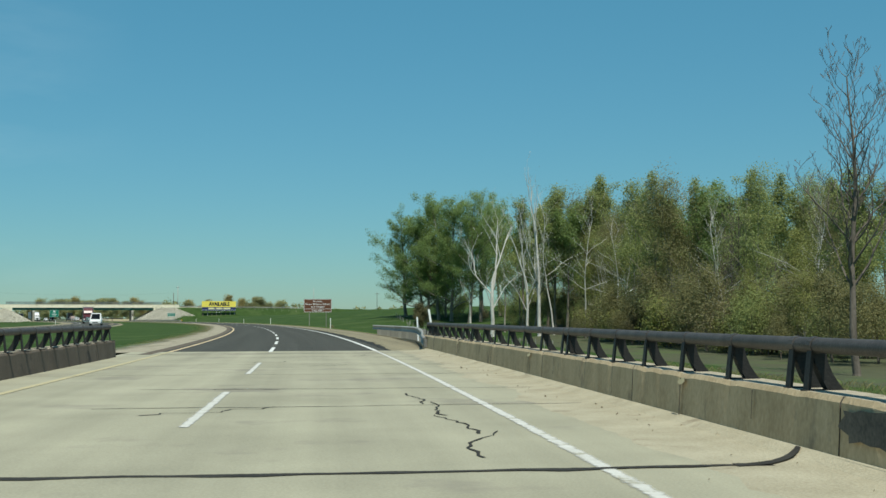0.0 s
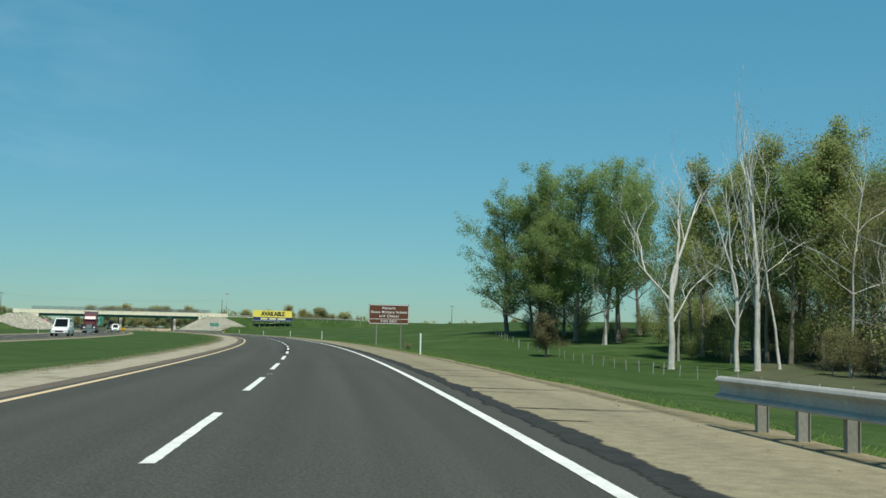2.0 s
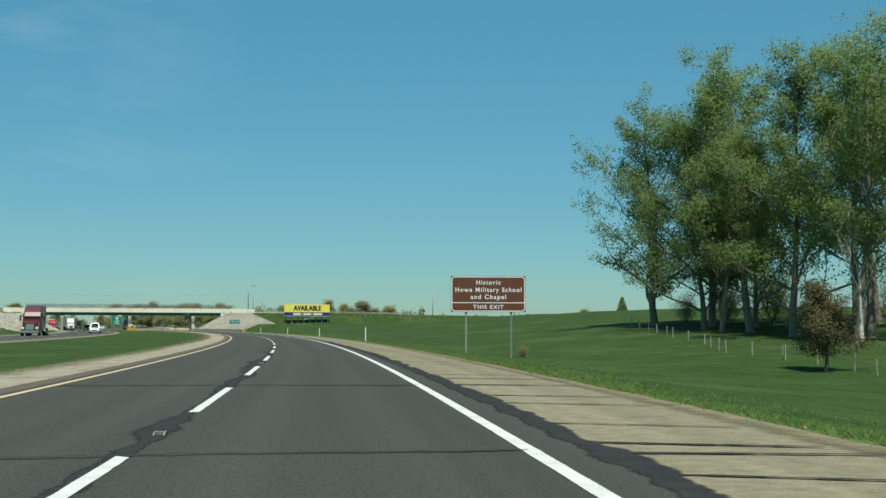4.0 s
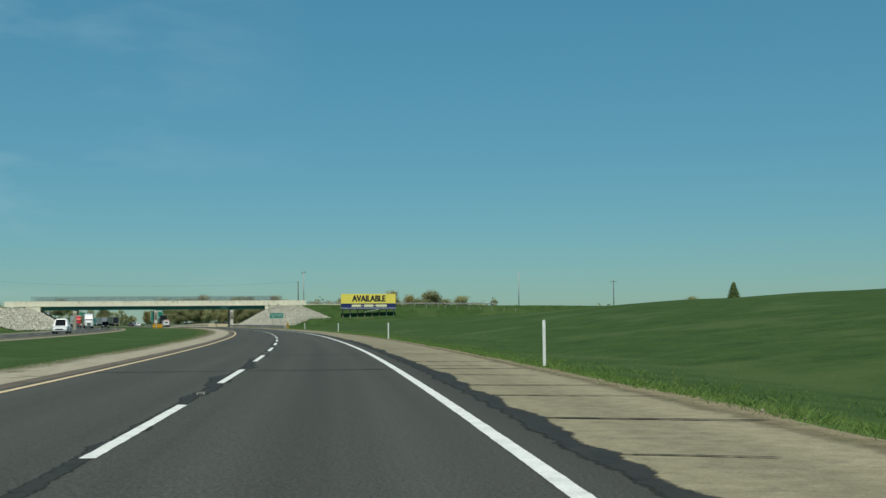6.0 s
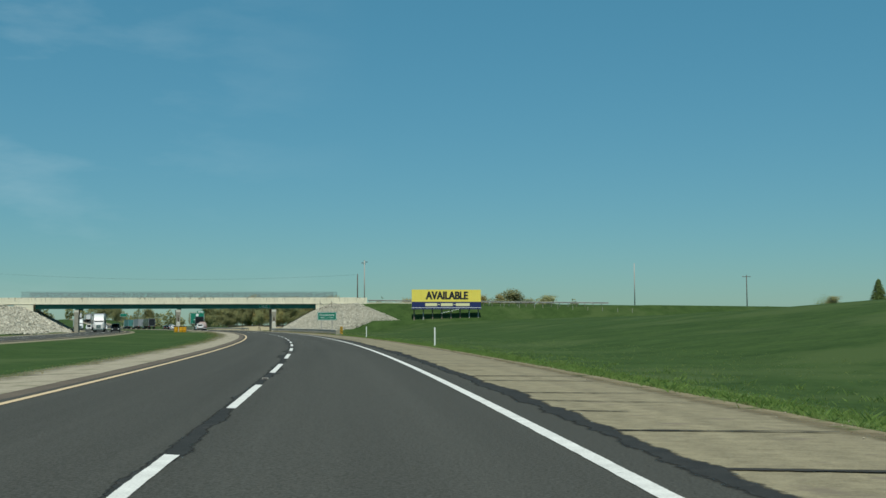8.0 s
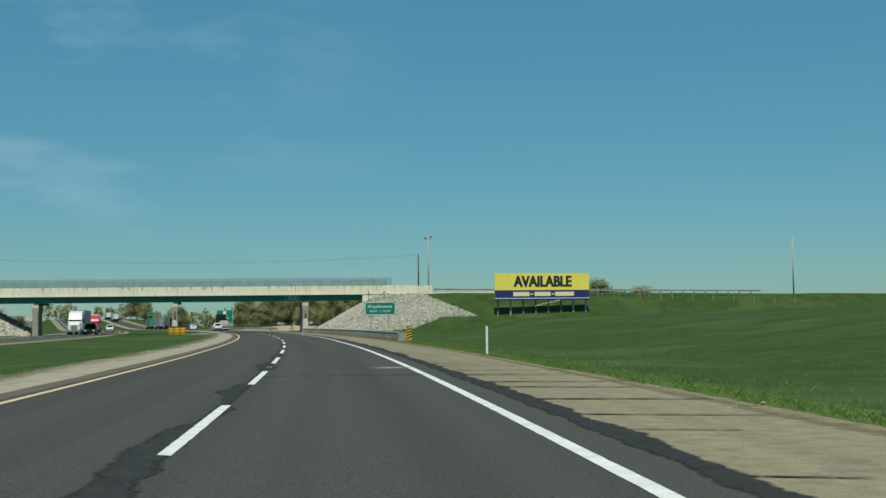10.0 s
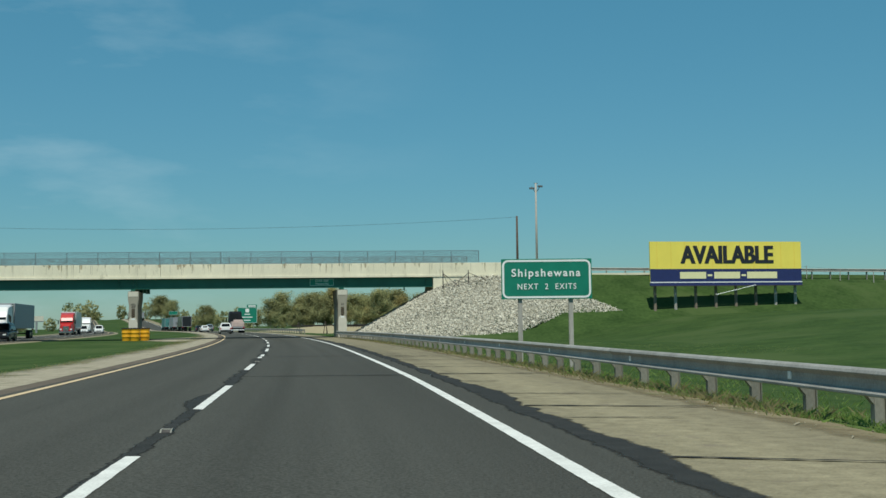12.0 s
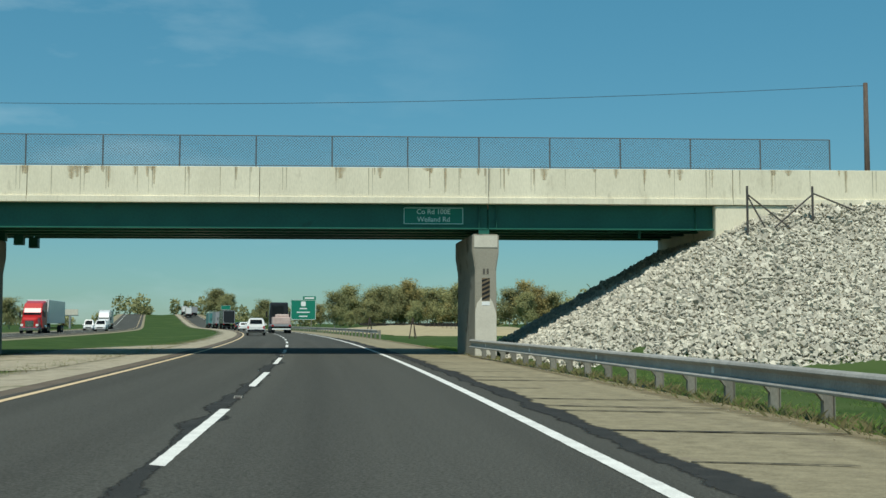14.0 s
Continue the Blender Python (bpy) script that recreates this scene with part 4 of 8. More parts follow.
# ---- bridge parapets of the concrete deck ----
def parapet(name, d0, d1, s0, s1, side, mat="parapet", posts=(), wall=0.52, rail=0.92):
    """Concrete wall with a pipe rail on dark cast posts. side: +1 faces the road to its left."""
    ob = thing(name, "weathered brown concrete bridge parapet with dark pipe rail", "parapet")
    s, k, rc = s0, 0, random.Random(11)
    while s < s1 - 0.1:
        e = min(s + 6.1, s1)
        n = 36
        vs, fs = [], []
        prof = ((d0, -0.4), (d0, 0.0), (d0 + 0.03 * side, wall - 0.05), (d0 + 0.06 * side, wall), (d1 - 0.03 * side, wall), (d1, wall - 0.04), (d1, -0.4))
        if side < 0:
            prof = prof[::-1]
        for i in range(n + 1):
            # the top edge over the road is chipped
            chip = max(0, noise.noise(Vector((s + i * 0.37, d0, 3))) - 0.15) * 0.045 + rc.uniform(0, 0.003)
            for d, z in prof:
                edge = abs(z - wall + 0.05) < 0.06 and abs(d - d0) < 0.1
                vs.append(way(s + 0.012 + (e - s - 0.024) * i / n, d + (chip * 0.7 * side if edge else 0), z - (chip if edge else 0)))
        m = len(prof)
        for i in range(n):
            for j in range(m - 1):
                a = i * m + j
                fs.append((a, a + m, a + m + 1, a + 1))
        me = mesh_np("wall_panel", vs, fs, mat)
        me.materials.append(M["chipped"])         # pale worn top
        top_row = (2,) if side < 0 else (3,)
        me.polygons.foreach_set("material_index", [1 if q % (m - 1) in top_row else 0 for q in range(len(fs))])
        part("wall_panel", me, mat, ob)
        for q in (s, e):
            bm = bm_new()
            bm.faces.new([bm.verts.new(way(q + (0.014 if q == s else -0.014), d, z)) for d, z in prof])
            part("panel_end", bm, "joint_dark", ob)
        s, k = e, k + 1
    # rail
    mid = d0 + 0.19 * side
    part("pipe_rail", tube([way(s0 + (s1 - 0.15 - s0) * i / 30, mid, rail) for i in range(31)], 0.068, 12, "pipe_rail", "rail_dark"), "rail_dark", ob, "dark weathered pipe rail", smooth=True)
    for q in posts:
        part("collar", rod(bm_new(), way(q - 0.05, mid, rail), way(q + 0.05, mid, rail), 0.076, n=12), "rail_dark", ob)
    # posts: a thin upright blade and a thick leg that sweeps back under the rail
    bm = bm_new()
    prism(bm, [(q * side, z) for q, z in ((0.09, wall - 0.01), (0.24, wall - 0.01), (0.19, wall + 0.05), (0.13, wall + 0.14), (0.09, wall + 0.24), (0.07, rail - 0.04), (-0.05, rail - 0.04), (-0.03, wall + 0.24), (0.01, wall + 0.14), (0.05, wall + 0.06))], -0.05, 0.05)
    prism(bm, [(q * side, z) for q, z in ((-0.105, wall - 0.01), (-0.075, wall - 0.01), (-0.035, rail - 0.05), (-0.06, rail - 0.05))], -0.05, 0.05)
    bmesh.ops.recalc_face_normals(bm, faces=bm.faces[:])
    box(bm, -0.12, 0.24, -0.06, 0.06, wall - 0.02, wall + 0.005)
    me = bpy.data.meshes.new("rail_post")
    bm.to_mesh(me)
    bm.free()
    me.materials.append(M["post_dark"])
    for q in posts:
        p = part("rail_post", me, "post_dark", ob, "dark splayed cast post")
        p.matrix_world = road_pose(q, mid, 0.0)
    return ob


POSTS = [9.6 - 1.6 * i for i in range(28)] + [9.98 + 1.55 * i for i in range(7)] + [19.69 + 1.84 * i for i in range(7)] + [31.06 + 1.52 * i for i in range(7)] + [40.6, 41.5, 42.35]
para_r = parapet("parapet", 5.6, 6.08, -40, 42.6, 1, "parapet", POSTS, 0.56, 0.95)
# the left-hand parapet has a darker tone than the right-hand one
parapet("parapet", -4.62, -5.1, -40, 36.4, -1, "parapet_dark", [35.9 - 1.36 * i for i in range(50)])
# one scorched place on the right-hand wall
r_ = random.Random(80)
bm = bm_new()
ring = [bm.verts.new((0.02 * min(1, max(0, b - 0.1) / 0.4), 0.75 * math.cos(a) * r_.uniform(0.75, 1.1), b)) for a, b in [(q, 0.31 + 0.17 * math.sin(q) * r_.uniform(0.6, 1.0)) for q in [i * math.tau / 26 for i in range(26)]]]
bm.faces.new(ring[::-1])
p = part("scorch_mark", bm, "soot", para_r)
p.matrix_world = road_pose(8.15, 5.574, 0.04)
# dark drips below the joints and cracks of the wall, and pale spalls along its top edge
r_ = random.Random(81)
for i in range(15):
    q = -6 + 3.2 * i + r_.uniform(-0.7, 0.7)
    w_, z_ = r_.uniform(0.008, 0.028), r_.uniform(0.02, 0.3)
    bm = bm_new()
    pts_ = [(w_ * r_.uniform(0.4, 1.0), 0.50 - (0.50 - z_) * j / 5) for j in range(6)]
    bm.faces.new([bm.verts.new((0.03 * z / 0.5, -w, z)) for w, z in pts_] + [bm.verts.new((0.03 * z / 0.5, w * r_.uniform(0.3, 1.1), z)) for w, z in pts_[::-1]])
    p = part("drip_stain", bm, "stain", para_r)
    p.matrix_world = road_pose(q, 5.574, 0)
    if i % 3 == 0:
        bm = bm_new()
        bm.faces.new([bm.verts.new((0.012 + 0.04 * (z - 0.42) / 0.1, y, z)) for y, z in [(0.16 * math.cos(a) * r_.uniform(0.5, 1.1), 0.47 + 0.06 * math.sin(a) * r_.uniform(0.5, 1.0)) for a in [math.tau * j / 12 for j in range(12)]]])
        p = part("spall", bm, "deck_yellow", para_r, "pale broken concrete edge")
        p.matrix_world = road_pose(q + r_.uniform(-0.1, 0.3), 5.565, 0)


# ---- guard rails ----
# rounded double wave: steep faces, narrow shoulders
W_PROFILE = [(0.0, 0.0), (0.06, 0.004), (0.088, 0.014), (0.090, 0.040), (0.070, 0.060), (0.022, 0.082), (0.016, 0.14), (0.020, 0.19), (0.052, 0.222), (0.083, 0.246), (0.086, 0.258), (0.066, 0.290), (0.030, 0.311), (0.0, 0.314)]


def guard_rail(label, line, tops, post_step, ground, proud=-0.03, bracket=0.42):
    """line: (s, d) corners; the beam runs along it, with steel posts and blocks behind."""
    ob = thing("guard_rail", label, "guard rail")
    ss = [p[0] for p in line]

    def off(s):
        return float(np.interp(s, ss, [p[1] for p in line]))

    def top(s):
        return float(np.interp(s, [p[0] for p in tops], [p[1] for p in tops]))
    s = ss[0]
    while s < ss[-1] - 0.1:
        e = min(s + (3.81 if s > ss[0] else 0.85), ss[-1])
        n, m = 4, len(W_PROFILE)
        vs, fs = [], []
        for i in range(n + 1):
            q = s + (e - s) * i / n + (0.06 if i == n else 0)
            for x, z in W_PROFILE:
                vs.append(way(q, off(q) - x + (0.004 if i == n else 0), top(q) - 0.31 + z))
        for i in range(n):
            for j in range(m - 1):
                a = i * m + j
                fs.append((a, a + m, a + m + 1, a + 1))
        part("rail_beam", mesh_np("rail_beam", vs, fs, "galvanised"), "galvanised", ob, smooth=False)
        s = e
    bm = bm_new()
    # rolled steel section: a web across the road, a flange at each end of it
    box(bm, 0.178, 0.312, -0.005, 0.005, -0.5, 0.0)
    for x in (0.174, 0.316):
        box(bm, x - 0.006, x + 0.006, -0.05, 0.05, -0.5, 0.0)
    me = bpy.data.meshes.new("rail_post")
    bm.to_mesh(me)
    bm.free()
    me.materials.append(M["galv_post"])
    b2 = prism(bm_new(), [(0.005, -0.27), (0.06, -0.29), (0.167, -bracket), (0.167, -0.05), (0.005, -0.05)], -0.045, 0.045)
    mb = bpy.data.meshes.new("block")
    b2.to_mesh(mb)
    b2.free()
    mb.materials.append(M["galv_post"])
    q, count = ss[0] + 0.5, 0
    while q < ss[-1]:
        z = top(q) + proud
        p = part("rail_post", me, "galv_post", ob)
        p.matrix_world = road_pose(q, off(q), z) @ Matrix.Diagonal((1, 1, (z - ground) / 0.5, 1))
        b = part("block", mb, "galv_post", ob)
        b.matrix_world = road_pose(q, off(q), z - proud)
        if post_step > 1.5 and count % 4 == 2:
            part("reflector", box(bm_new(), -0.03, 0.0, -0.05, 0.05, -0.05, 0.05, 0.006), "plastic_white", ob, "small pale rail reflector").matrix_world = road_pose(q, off(q), top(q) - 0.165)
        q, count = q + post_step, count + 1
    return ob


gr1 = guard_rail("galvanised steel guard rail curving off the bridge parapet", ((41.3, 5.55), (42.6, 5.59), (44.5, 5.84), (47.5, 6.15), (50, 6.38), (52, 6.56), (55.5, 6.86), (60, 7.05), (66, 7.08), (72, 7.02), (82, 6.9)), ((41.3, 0.48), (42.2, 0.57), (47.5, 0.65), (52, 0.69), (58, 0.73), (68, 0.71), (82, 0.68)), 1.27, -0.35, -0.07, 0.31)
# dark soil under the rail, with the rail's shade put into its colour
soil_shade = ribbon("soil_strip", 42.5, 66, 0.25, ((5.75, 0.006), (6.1, 0.008), (6.5, 0.006), (6.75, 0.004)), "soil_shade", wave=lambda s, k: float(np.interp(s, (42.5, 46, 50, 55, 60, 66), (-0.1, 0.0, 0.28, 0.62, 0.72, 0.78))) + (_w6(s * 2) if k in (0, 3) else 0), parent=shoulder)
bm = bm_new()
cap = [(0.16 * math.sin(a) * 0.9, 0.085 * (1 - math.cos(a))) for a in [math.pi * i / 10 for i in range(11)]]
rows_ = [[bm.verts.new(way(41.3 - q, 5.47 + e, z)) for q, e in cap] for z in (0.13, 0.22, 0.34, 0.42)]
for a, b in zip(rows_, rows_[1:]):
    for i in range(10):
        bm.faces.new((a[i], a[i + 1], b[i + 1], b[i]))
bmesh.ops.solidify(bm, geom=bm.faces[:], thickness=0.006)
part("rail_end_shoe", bm, "galvanised", gr1, "rounded galvanised end shoe")
guard_rail("galvanised steel guard rail before the overpass", ((407, 7.75), (418, 7.6), (440, 7.5), (480, 7.5), (505, 6.9)), ((407, 0.60), (430, 0.64), (505, 0.62)), 1.75, -0.35)
# buried concrete end block and its chevron board
end = thing("end_block", "concrete anchor block at the guard rail end", "block", road_pose(406.3, 7.95, 0))
part("body", prism(bm_new(), [(-0.4, -0.3), (0.4, -0.3), (0.36, 0.50), (0.30, 0.56), (-0.30, 0.56), (-0.36, 0.50)], -0.2, 0.7), "pier_concrete", end)


# ---- writing and signs ----
def writing(text, size, mat, parent, x, z, y=-0.012, name="lettering", sx=1.0, depth=0.004, bold=0.022, track=1.0, width=None):
    """Words on a face that looks towards -y, centred at x, z; width: the whole line's, track: the spacing of its letters."""
    def letters(words):
        cu = bpy.data.curves.new(name, "FONT")
        cu.body, cu.size, cu.align_x, cu.align_y, cu.extrude, cu.offset = words, size, "LEFT", "CENTER", depth, bold * size
        cu.space_character = track
        tmp = bpy.data.objects.new(name, cu)
        me = bpy.data.meshes.new_from_object(tmp)
        bpy.data.objects.remove(tmp)
        return me, max(v.co.x for v in me.vertices)

    # one mesh a word, each at its place in the line
    total, done = letters(text)[1], 0
    sx = width / total if width else sx
    for word in text.split():
        at = text.index(word, done)
        done = at + len(word)
        me, wide = letters(word)
        left = letters(text[:done])[1] - wide
        me.materials.clear()
        me.materials.append(M[mat])
        ob = part(name, me, mat, parent)
        ob.matrix_local = pose(x + (left - total / 2) * sx, y, z, 90, 0, 0) @ Matrix.Diagonal((sx, 1, 1, 1))


def rounded(w, h, r, n=6):
    pts = []
    for cx, cz, a0 in ((w / 2 - r, h / 2 - r, 0), (-w / 2 + r, h / 2 - r, 90), (-w / 2 + r, -h / 2 + r, 180), (w / 2 - r, -h / 2 + r, 270)):
        pts += [(cx + r * math.cos(radians(a0 + 90 * i / n)), cz + r * math.sin(radians(a0 + 90 * i / n))) for i in range(n + 1)]
    return pts


def plate(w, h, r, y0, y1, x=0, z=0):
    return prism(bm_new(), [(a + x, b + z) for a, b in rounded(w, h, r)], y0, y1)


def border(w, h, r, t, y0, y1, x=0, z=0):
    """A rounded frame of width t."""
    bm = bm_new()
    o, i = rounded(w, h, r), rounded(w - 2 * t, h - 2 * t, max(r - t, 0.01))
    n = len(o)
    vo = [bm.verts.new((a + x, y0, b + z)) for a, b in o]
    vi = [bm.verts.new((a + x, y0, b + z)) for a, b in i]
    wo = [bm.verts.new((a + x, y1, b + z)) for a, b in o]
    for k in range(n):
        j = (k + 1) % n
        bm.faces.new((vo[k], vo[j], vi[j], vi[k]))
        bm.faces.new((vo[k], wo[k], wo[j], vo[j]))
    bmesh.ops.recalc_face_normals(bm, faces=bm.faces[:])
    return bm


def road_sign(label, at, w, h, z0, legs, leg_foot, panel, texts, corner=0.2, rule=None, leg_mat="galv_post"):
    """A panel with a white border on two steel posts. texts: (words, letter size, x, z above the panel's foot, width, boldness)."""
    ob = thing("road_sign", label, "road sign", at)
    zc = z0 + h / 2
    part("panel", plate(w, h, 0.02, 0.0, 0.03, 0, zc), panel, ob)
    part("border", border(w - 0.06, h - 0.06, corner, 0.06, -0.006, 0.0, 0, zc), "sign_white", ob, "white reflective border")
    if rule:
        part("rule", box(bm_new(), -w / 2 + 0.08, w / 2 - 0.08, -0.005, 0.0, z0 + rule - 0.025, z0 + rule + 0.025), "sign_white", ob)
    for x, foot in zip(legs, leg_foot):
        bm = bm_new()
        box(bm, x - 0.065, x + 0.065, 0.06, 0.07, foot, z0 + h - 0.15)
        box(bm, x - 0.065, x + 0.065, 0.17, 0.18, foot, z0 + h - 0.15)
        box(bm, x - 0.006, x + 0.006, 0.07, 0.17, foot, z0 + h - 0.15)
        part("post", bm, leg_mat, ob)
    for zz in (0.25, 0.75):
        part("brace", box(bm_new(), -w / 2 + 0.1, w / 2 - 0.1, 0.03, 0.06, z0 + h * zz - 0.03, z0 + h * zz + 0.03), "sign_back", ob)
    for words, size, x, z, width, bold in texts:
        writing(words, size, "sign_white", ob, x, z0 + z, bold=bold, track=1.25, width=width)
    return ob


road_sign("green highway sign with white letters on two steel posts", pose(-57.81, 427.35, 0, 0, 0, 12), 2.8, 1.24, 1.88, (-0.82, 0.75), (-0.6, -0.6), "sign_green",
          (("Shipshewana", 0.33, -0.02, 0.80, 2.14, 0.018), ("NEXT  2  EXITS", 0.25, 0.0, 0.38, 1.83, 0.008)), 0.18, leg_mat="pole_grey")
road_sign("brown historic-site sign with white letters on two posts", pose(-2.15, 209.6, 0, 0, 0, 2), 5.05, 2.42, 2.22, (-1.5, 1.55), (-1.3, -1.3), "sign_brown",
          (("Historic", 0.42, 0.0, 1.98, 1.66, 0.02), ("Howe Military School", 0.42, 0.0, 1.48, 4.5, 0.02), ("and Chapel", 0.42, 0.0, 1.0, 2.4, 0.02), ("THIS EXIT", 0.36, 0.0, 0.32, 2.06, 0.02)), 0.22, rule=0.62)


# ---- billboard ----
def billboard():
    ob = thing("billboard", "yellow and navy billboard offering itself, on wooden posts", "billboard", pose(-47.6, 501.3, 0, 0, 0, 20.3))
    w, z0, z1 = 14.95, 4.48, 8.5
    part("panel", box(bm_new(), -w / 2, w / 2, 0.0, 0.16, z0, z1), "board_yellow", ob, "yellow upper field")
    part("navy_band", box(bm_new(), -w / 2 + 0.002, w / 2 - 0.002, -0.012, 0.0, z0 + 0.28, z0 + 1.48), "board_navy", ob, "navy blue lower band")
    part("skirt", box(bm_new(), -w / 2 - 0.03, w / 2 + 0.03, -0.05, 0.12, z0 - 0.06, z0 + 0.2), "board_navy", ob, "dark skirt")
    part("trim", box(bm_new(), -w / 2 - 0.03, w / 2 + 0.03, -0.055, 0.0, z0 + 0.2, z0 + 0.29), "sign_white", ob, "white edge trim")
    for i in range(11):
        x = -w / 2 + w * (i + 0.5) / 11
        part("seam", box(bm_new(), x - 0.008, x + 0.008, -0.006, 0, z0 + 1.48, z1), "marker_yellow", ob)
    writing("AVAILABLE", 2.25, "board_black", ob, 0.05, z0 + 2.72, -0.02, sx=0.82, bold=0.024)
    writing("AVAILABLE", 2.25, "board_black", ob, 0.17, z0 + 2.72, -0.026, sx=0.82, bold=0.024)
    for x0, x1 in ((-4.6, -2.05), (-1.25, 1.3), (2.0, 5.0)):
        part("number_bar", box(bm_new(), x0, x1, -0.024, -0.012, z0 + 0.58, z0 + 1.2), "board_cream", ob)
    for x0 in (-1.9, 1.45):
        part("number_bar", box(bm_new(), x0, x0 + 0.45, -0.024, -0.012, z0 + 0.8, z0 + 0.97), "board_cream", ob)
    for i in range(8):
        x = -6.9 + 13.9 * i / 7
        bm = bm_new()
        rod(bm, (x, 0.45, 1.2), (x, 0.45, z1 - 0.4), 0.15, 0.12, 10)
        part("post", bm, "pole_grey" if i in (1, 6, 7) else "post_brown", ob)
    for z in (z0 + 0.4, z0 + 2.0, z1 - 0.5):
        part("stringer", box(bm_new(), -w / 2 + 0.1, w / 2 - 0.1, 0.16, 0.3, z - 0.07, z + 0.07), "wood_pole", ob)
    part("walkway", box(bm_new(), -w / 2, w / 2, -0.45, -0.06, z0 - 0.12, z0 - 0.08), "wood_pole", ob)
    rod(bm := bm_new(), (-1.4, -0.5, z0 - 0.95), (2.6, -0.5, z0 - 0.05), 0.03)
    part("ladder_bar", bm, "sign_white", ob)
    return ob


billboard()


# ---- overpass ----
def two_runs(x, wd, z, h, r):
    """A thin stain down the near face of the overpass parapet, with ragged sides."""
    vs, fs, n = [], [], 6
    for i in range(n + 1):
        k = wd * (1 - 0.7 * i / n) * r.uniform(0.7, 1.1)
        vs += [(x - k, -0.066, z - h * i / n), (x + k, -0.066, z - h * i / n)]
    for i in range(n):
        fs.append((2 * i, 2 * i + 1, 2 * i + 3, 2 * i + 2))
    return two_edges(mesh_np("rust_streak", vs, fs, "rust_run"))


def overpass():
    ob = thing("overpass", "road overpass with green steel girders and pale concrete parapet", "bridge", BRIDGE)
    U0, U1, WID = ABUT_L - 0.3, 0.3, 9.6
    zs, zt = 5.74, 7.03
    part("deck_slab", box(bm_new(), U0 - 6, U1 + 26, 0.25, WID - 0.25, zs, zs + 0.2), "bridge_concrete", ob)
    # parapet panels on both sides with vertical joints
    for y0, y1, face in ((-0.12, 0.28, 0), (WID - 0.28, WID + 0.12, 1)):
        cuts = [U0 - 8.0] + [-8.44 - 8.55 * i for i in range(6, 0, -1)] + [-8.44, 0.83, 8.8]
        for a, b in zip(cuts, cuts[1:]):
            bm = bm_new()
            box(bm, a + 0.012, b - 0.012, y0 + 0.06, y1 - 0.06, zs + 0.12, zt, 0.015)
            part("parapet_panel", bm, "bridge_concrete", ob)
            part("parapet_lip", box(bm_new(), a + 0.006, b - 0.006, y0, y1, zs - 0.06, zs + 0.17, 0.012), "bridge_concrete", ob)
    # wing parapet past the abutment, stepping down
    for a, b, z in ((8.8, 11.0, 6.97),):
        part("wing_panel", box(bm_new(), a + 0.01, b - 0.01, -0.06, 0.25, 5.2, z, 0.015), "bridge_concrete", ob)
    # vertical casting joints, each with its own rusty run-off, at uneven spacing
    r = random.Random(3)
    u = 10.6
    while u > U0 - 7:
        n_ = 1 + (r.random() < 0.3)
        for j in range(n_):
            x_, wd, h = u - 0.14 * j, r.uniform(0.010, 0.022), r.uniform(0.75, 1.1)
            part("casting_joint", prism(bm_new(), [(x_ - wd, zt - 0.02), (x_ + wd, zt - 0.02), (x_ + wd * 0.4, zt - h), (x_ - wd * 0.4, zt - h)], -0.0635, -0.0605), "joint_stain", ob)
        if r.random() < 0.6:
            wd, h = r.uniform(0.04, 0.11), r.uniform(0.2, 0.9)
            x_ = u + r.uniform(-0.1, 0.1)
            part("rust_streak", two_runs(x_, wd, zt - 0.01, h, r), "rust_run", ob)
        u -= r.choice((0.55, 0.8, 1.15, 1.2, 1.35, 1.85))
    for i in range(60):
        x_ = r.uniform(U0 - 6, 10.8)
        part("rust_streak", two_runs(x_, r.uniform(0.03, 0.3), zt - 0.005, r.uniform(0.08, 0.5), r), "rust_run", ob)
    # girders
    for v in (0.35, 2.6, 4.85, 7.1, 9.1):
        foot = 4.74 + 0.03 * (v - 0.35)       # the deck falls towards the near side
        for a, b in ((U0 + 1.0, -28.12), (-28.08, -8.46), (-8.42, 0.2)):
            top = zs - 0.02
            half = [(0.17, foot), (0.17, foot + 0.05), (0.012, foot + 0.05), (0.012, top - 0.04), (0.15, top - 0.04), (0.15, top)]
            ring = [(v + y, z) for y, z in half] + [(v - y, z) for y, z in half[::-1]]
            bm = bm_new()
            ends = [[bm.verts.new((u, y, z)) for y, z in ring] for u in (a, b)]
            for q in range(12):
                bm.faces.new((ends[0][q], ends[0][(q + 1) % 12], ends[1][(q + 1) % 12], ends[1][q]))
            for e in ends:
                bm.faces.new(e)
            bmesh.ops.recalc_face_normals(bm, faces=bm.faces[:])
            girder = part("girder", bm, "girder_green", ob, "dark green painted steel girder")
            q = a + 0.3
            while q < b:
                if v > 1 or abs(q - a) < 0.4 or q > b - 2.2:
                    part("stiffener", box(bm_new(), q - 0.01, q + 0.01, v - 0.13, v + 0.13, foot + 0.052, zs - 0.062), "girder_green", girder)
                q += 1.9
    for u in np.arange(U0 + 3, 0, 5.2):
        part("cross_frame", box(bm_new(), u - 0.05, u + 0.05, 0.4, 9.0, 5.15, 5.4), "girder_green", ob)
    part("drain", rod(bm_new(), (-2.6, 0.7, 4.45), (-2.6, 0.7, 4.75), 0.06), "girder_green", ob)
    # piers
    for k, u in enumerate((-8.6, -28.1, -48.3)):
        p = thing("bridge_pier", "grey concrete hammerhead pier under the overpass", "pier", BRIDGE @ pose(u + 0.06, 0, 0, 0, 0, 4.5), "piers of the overpass")
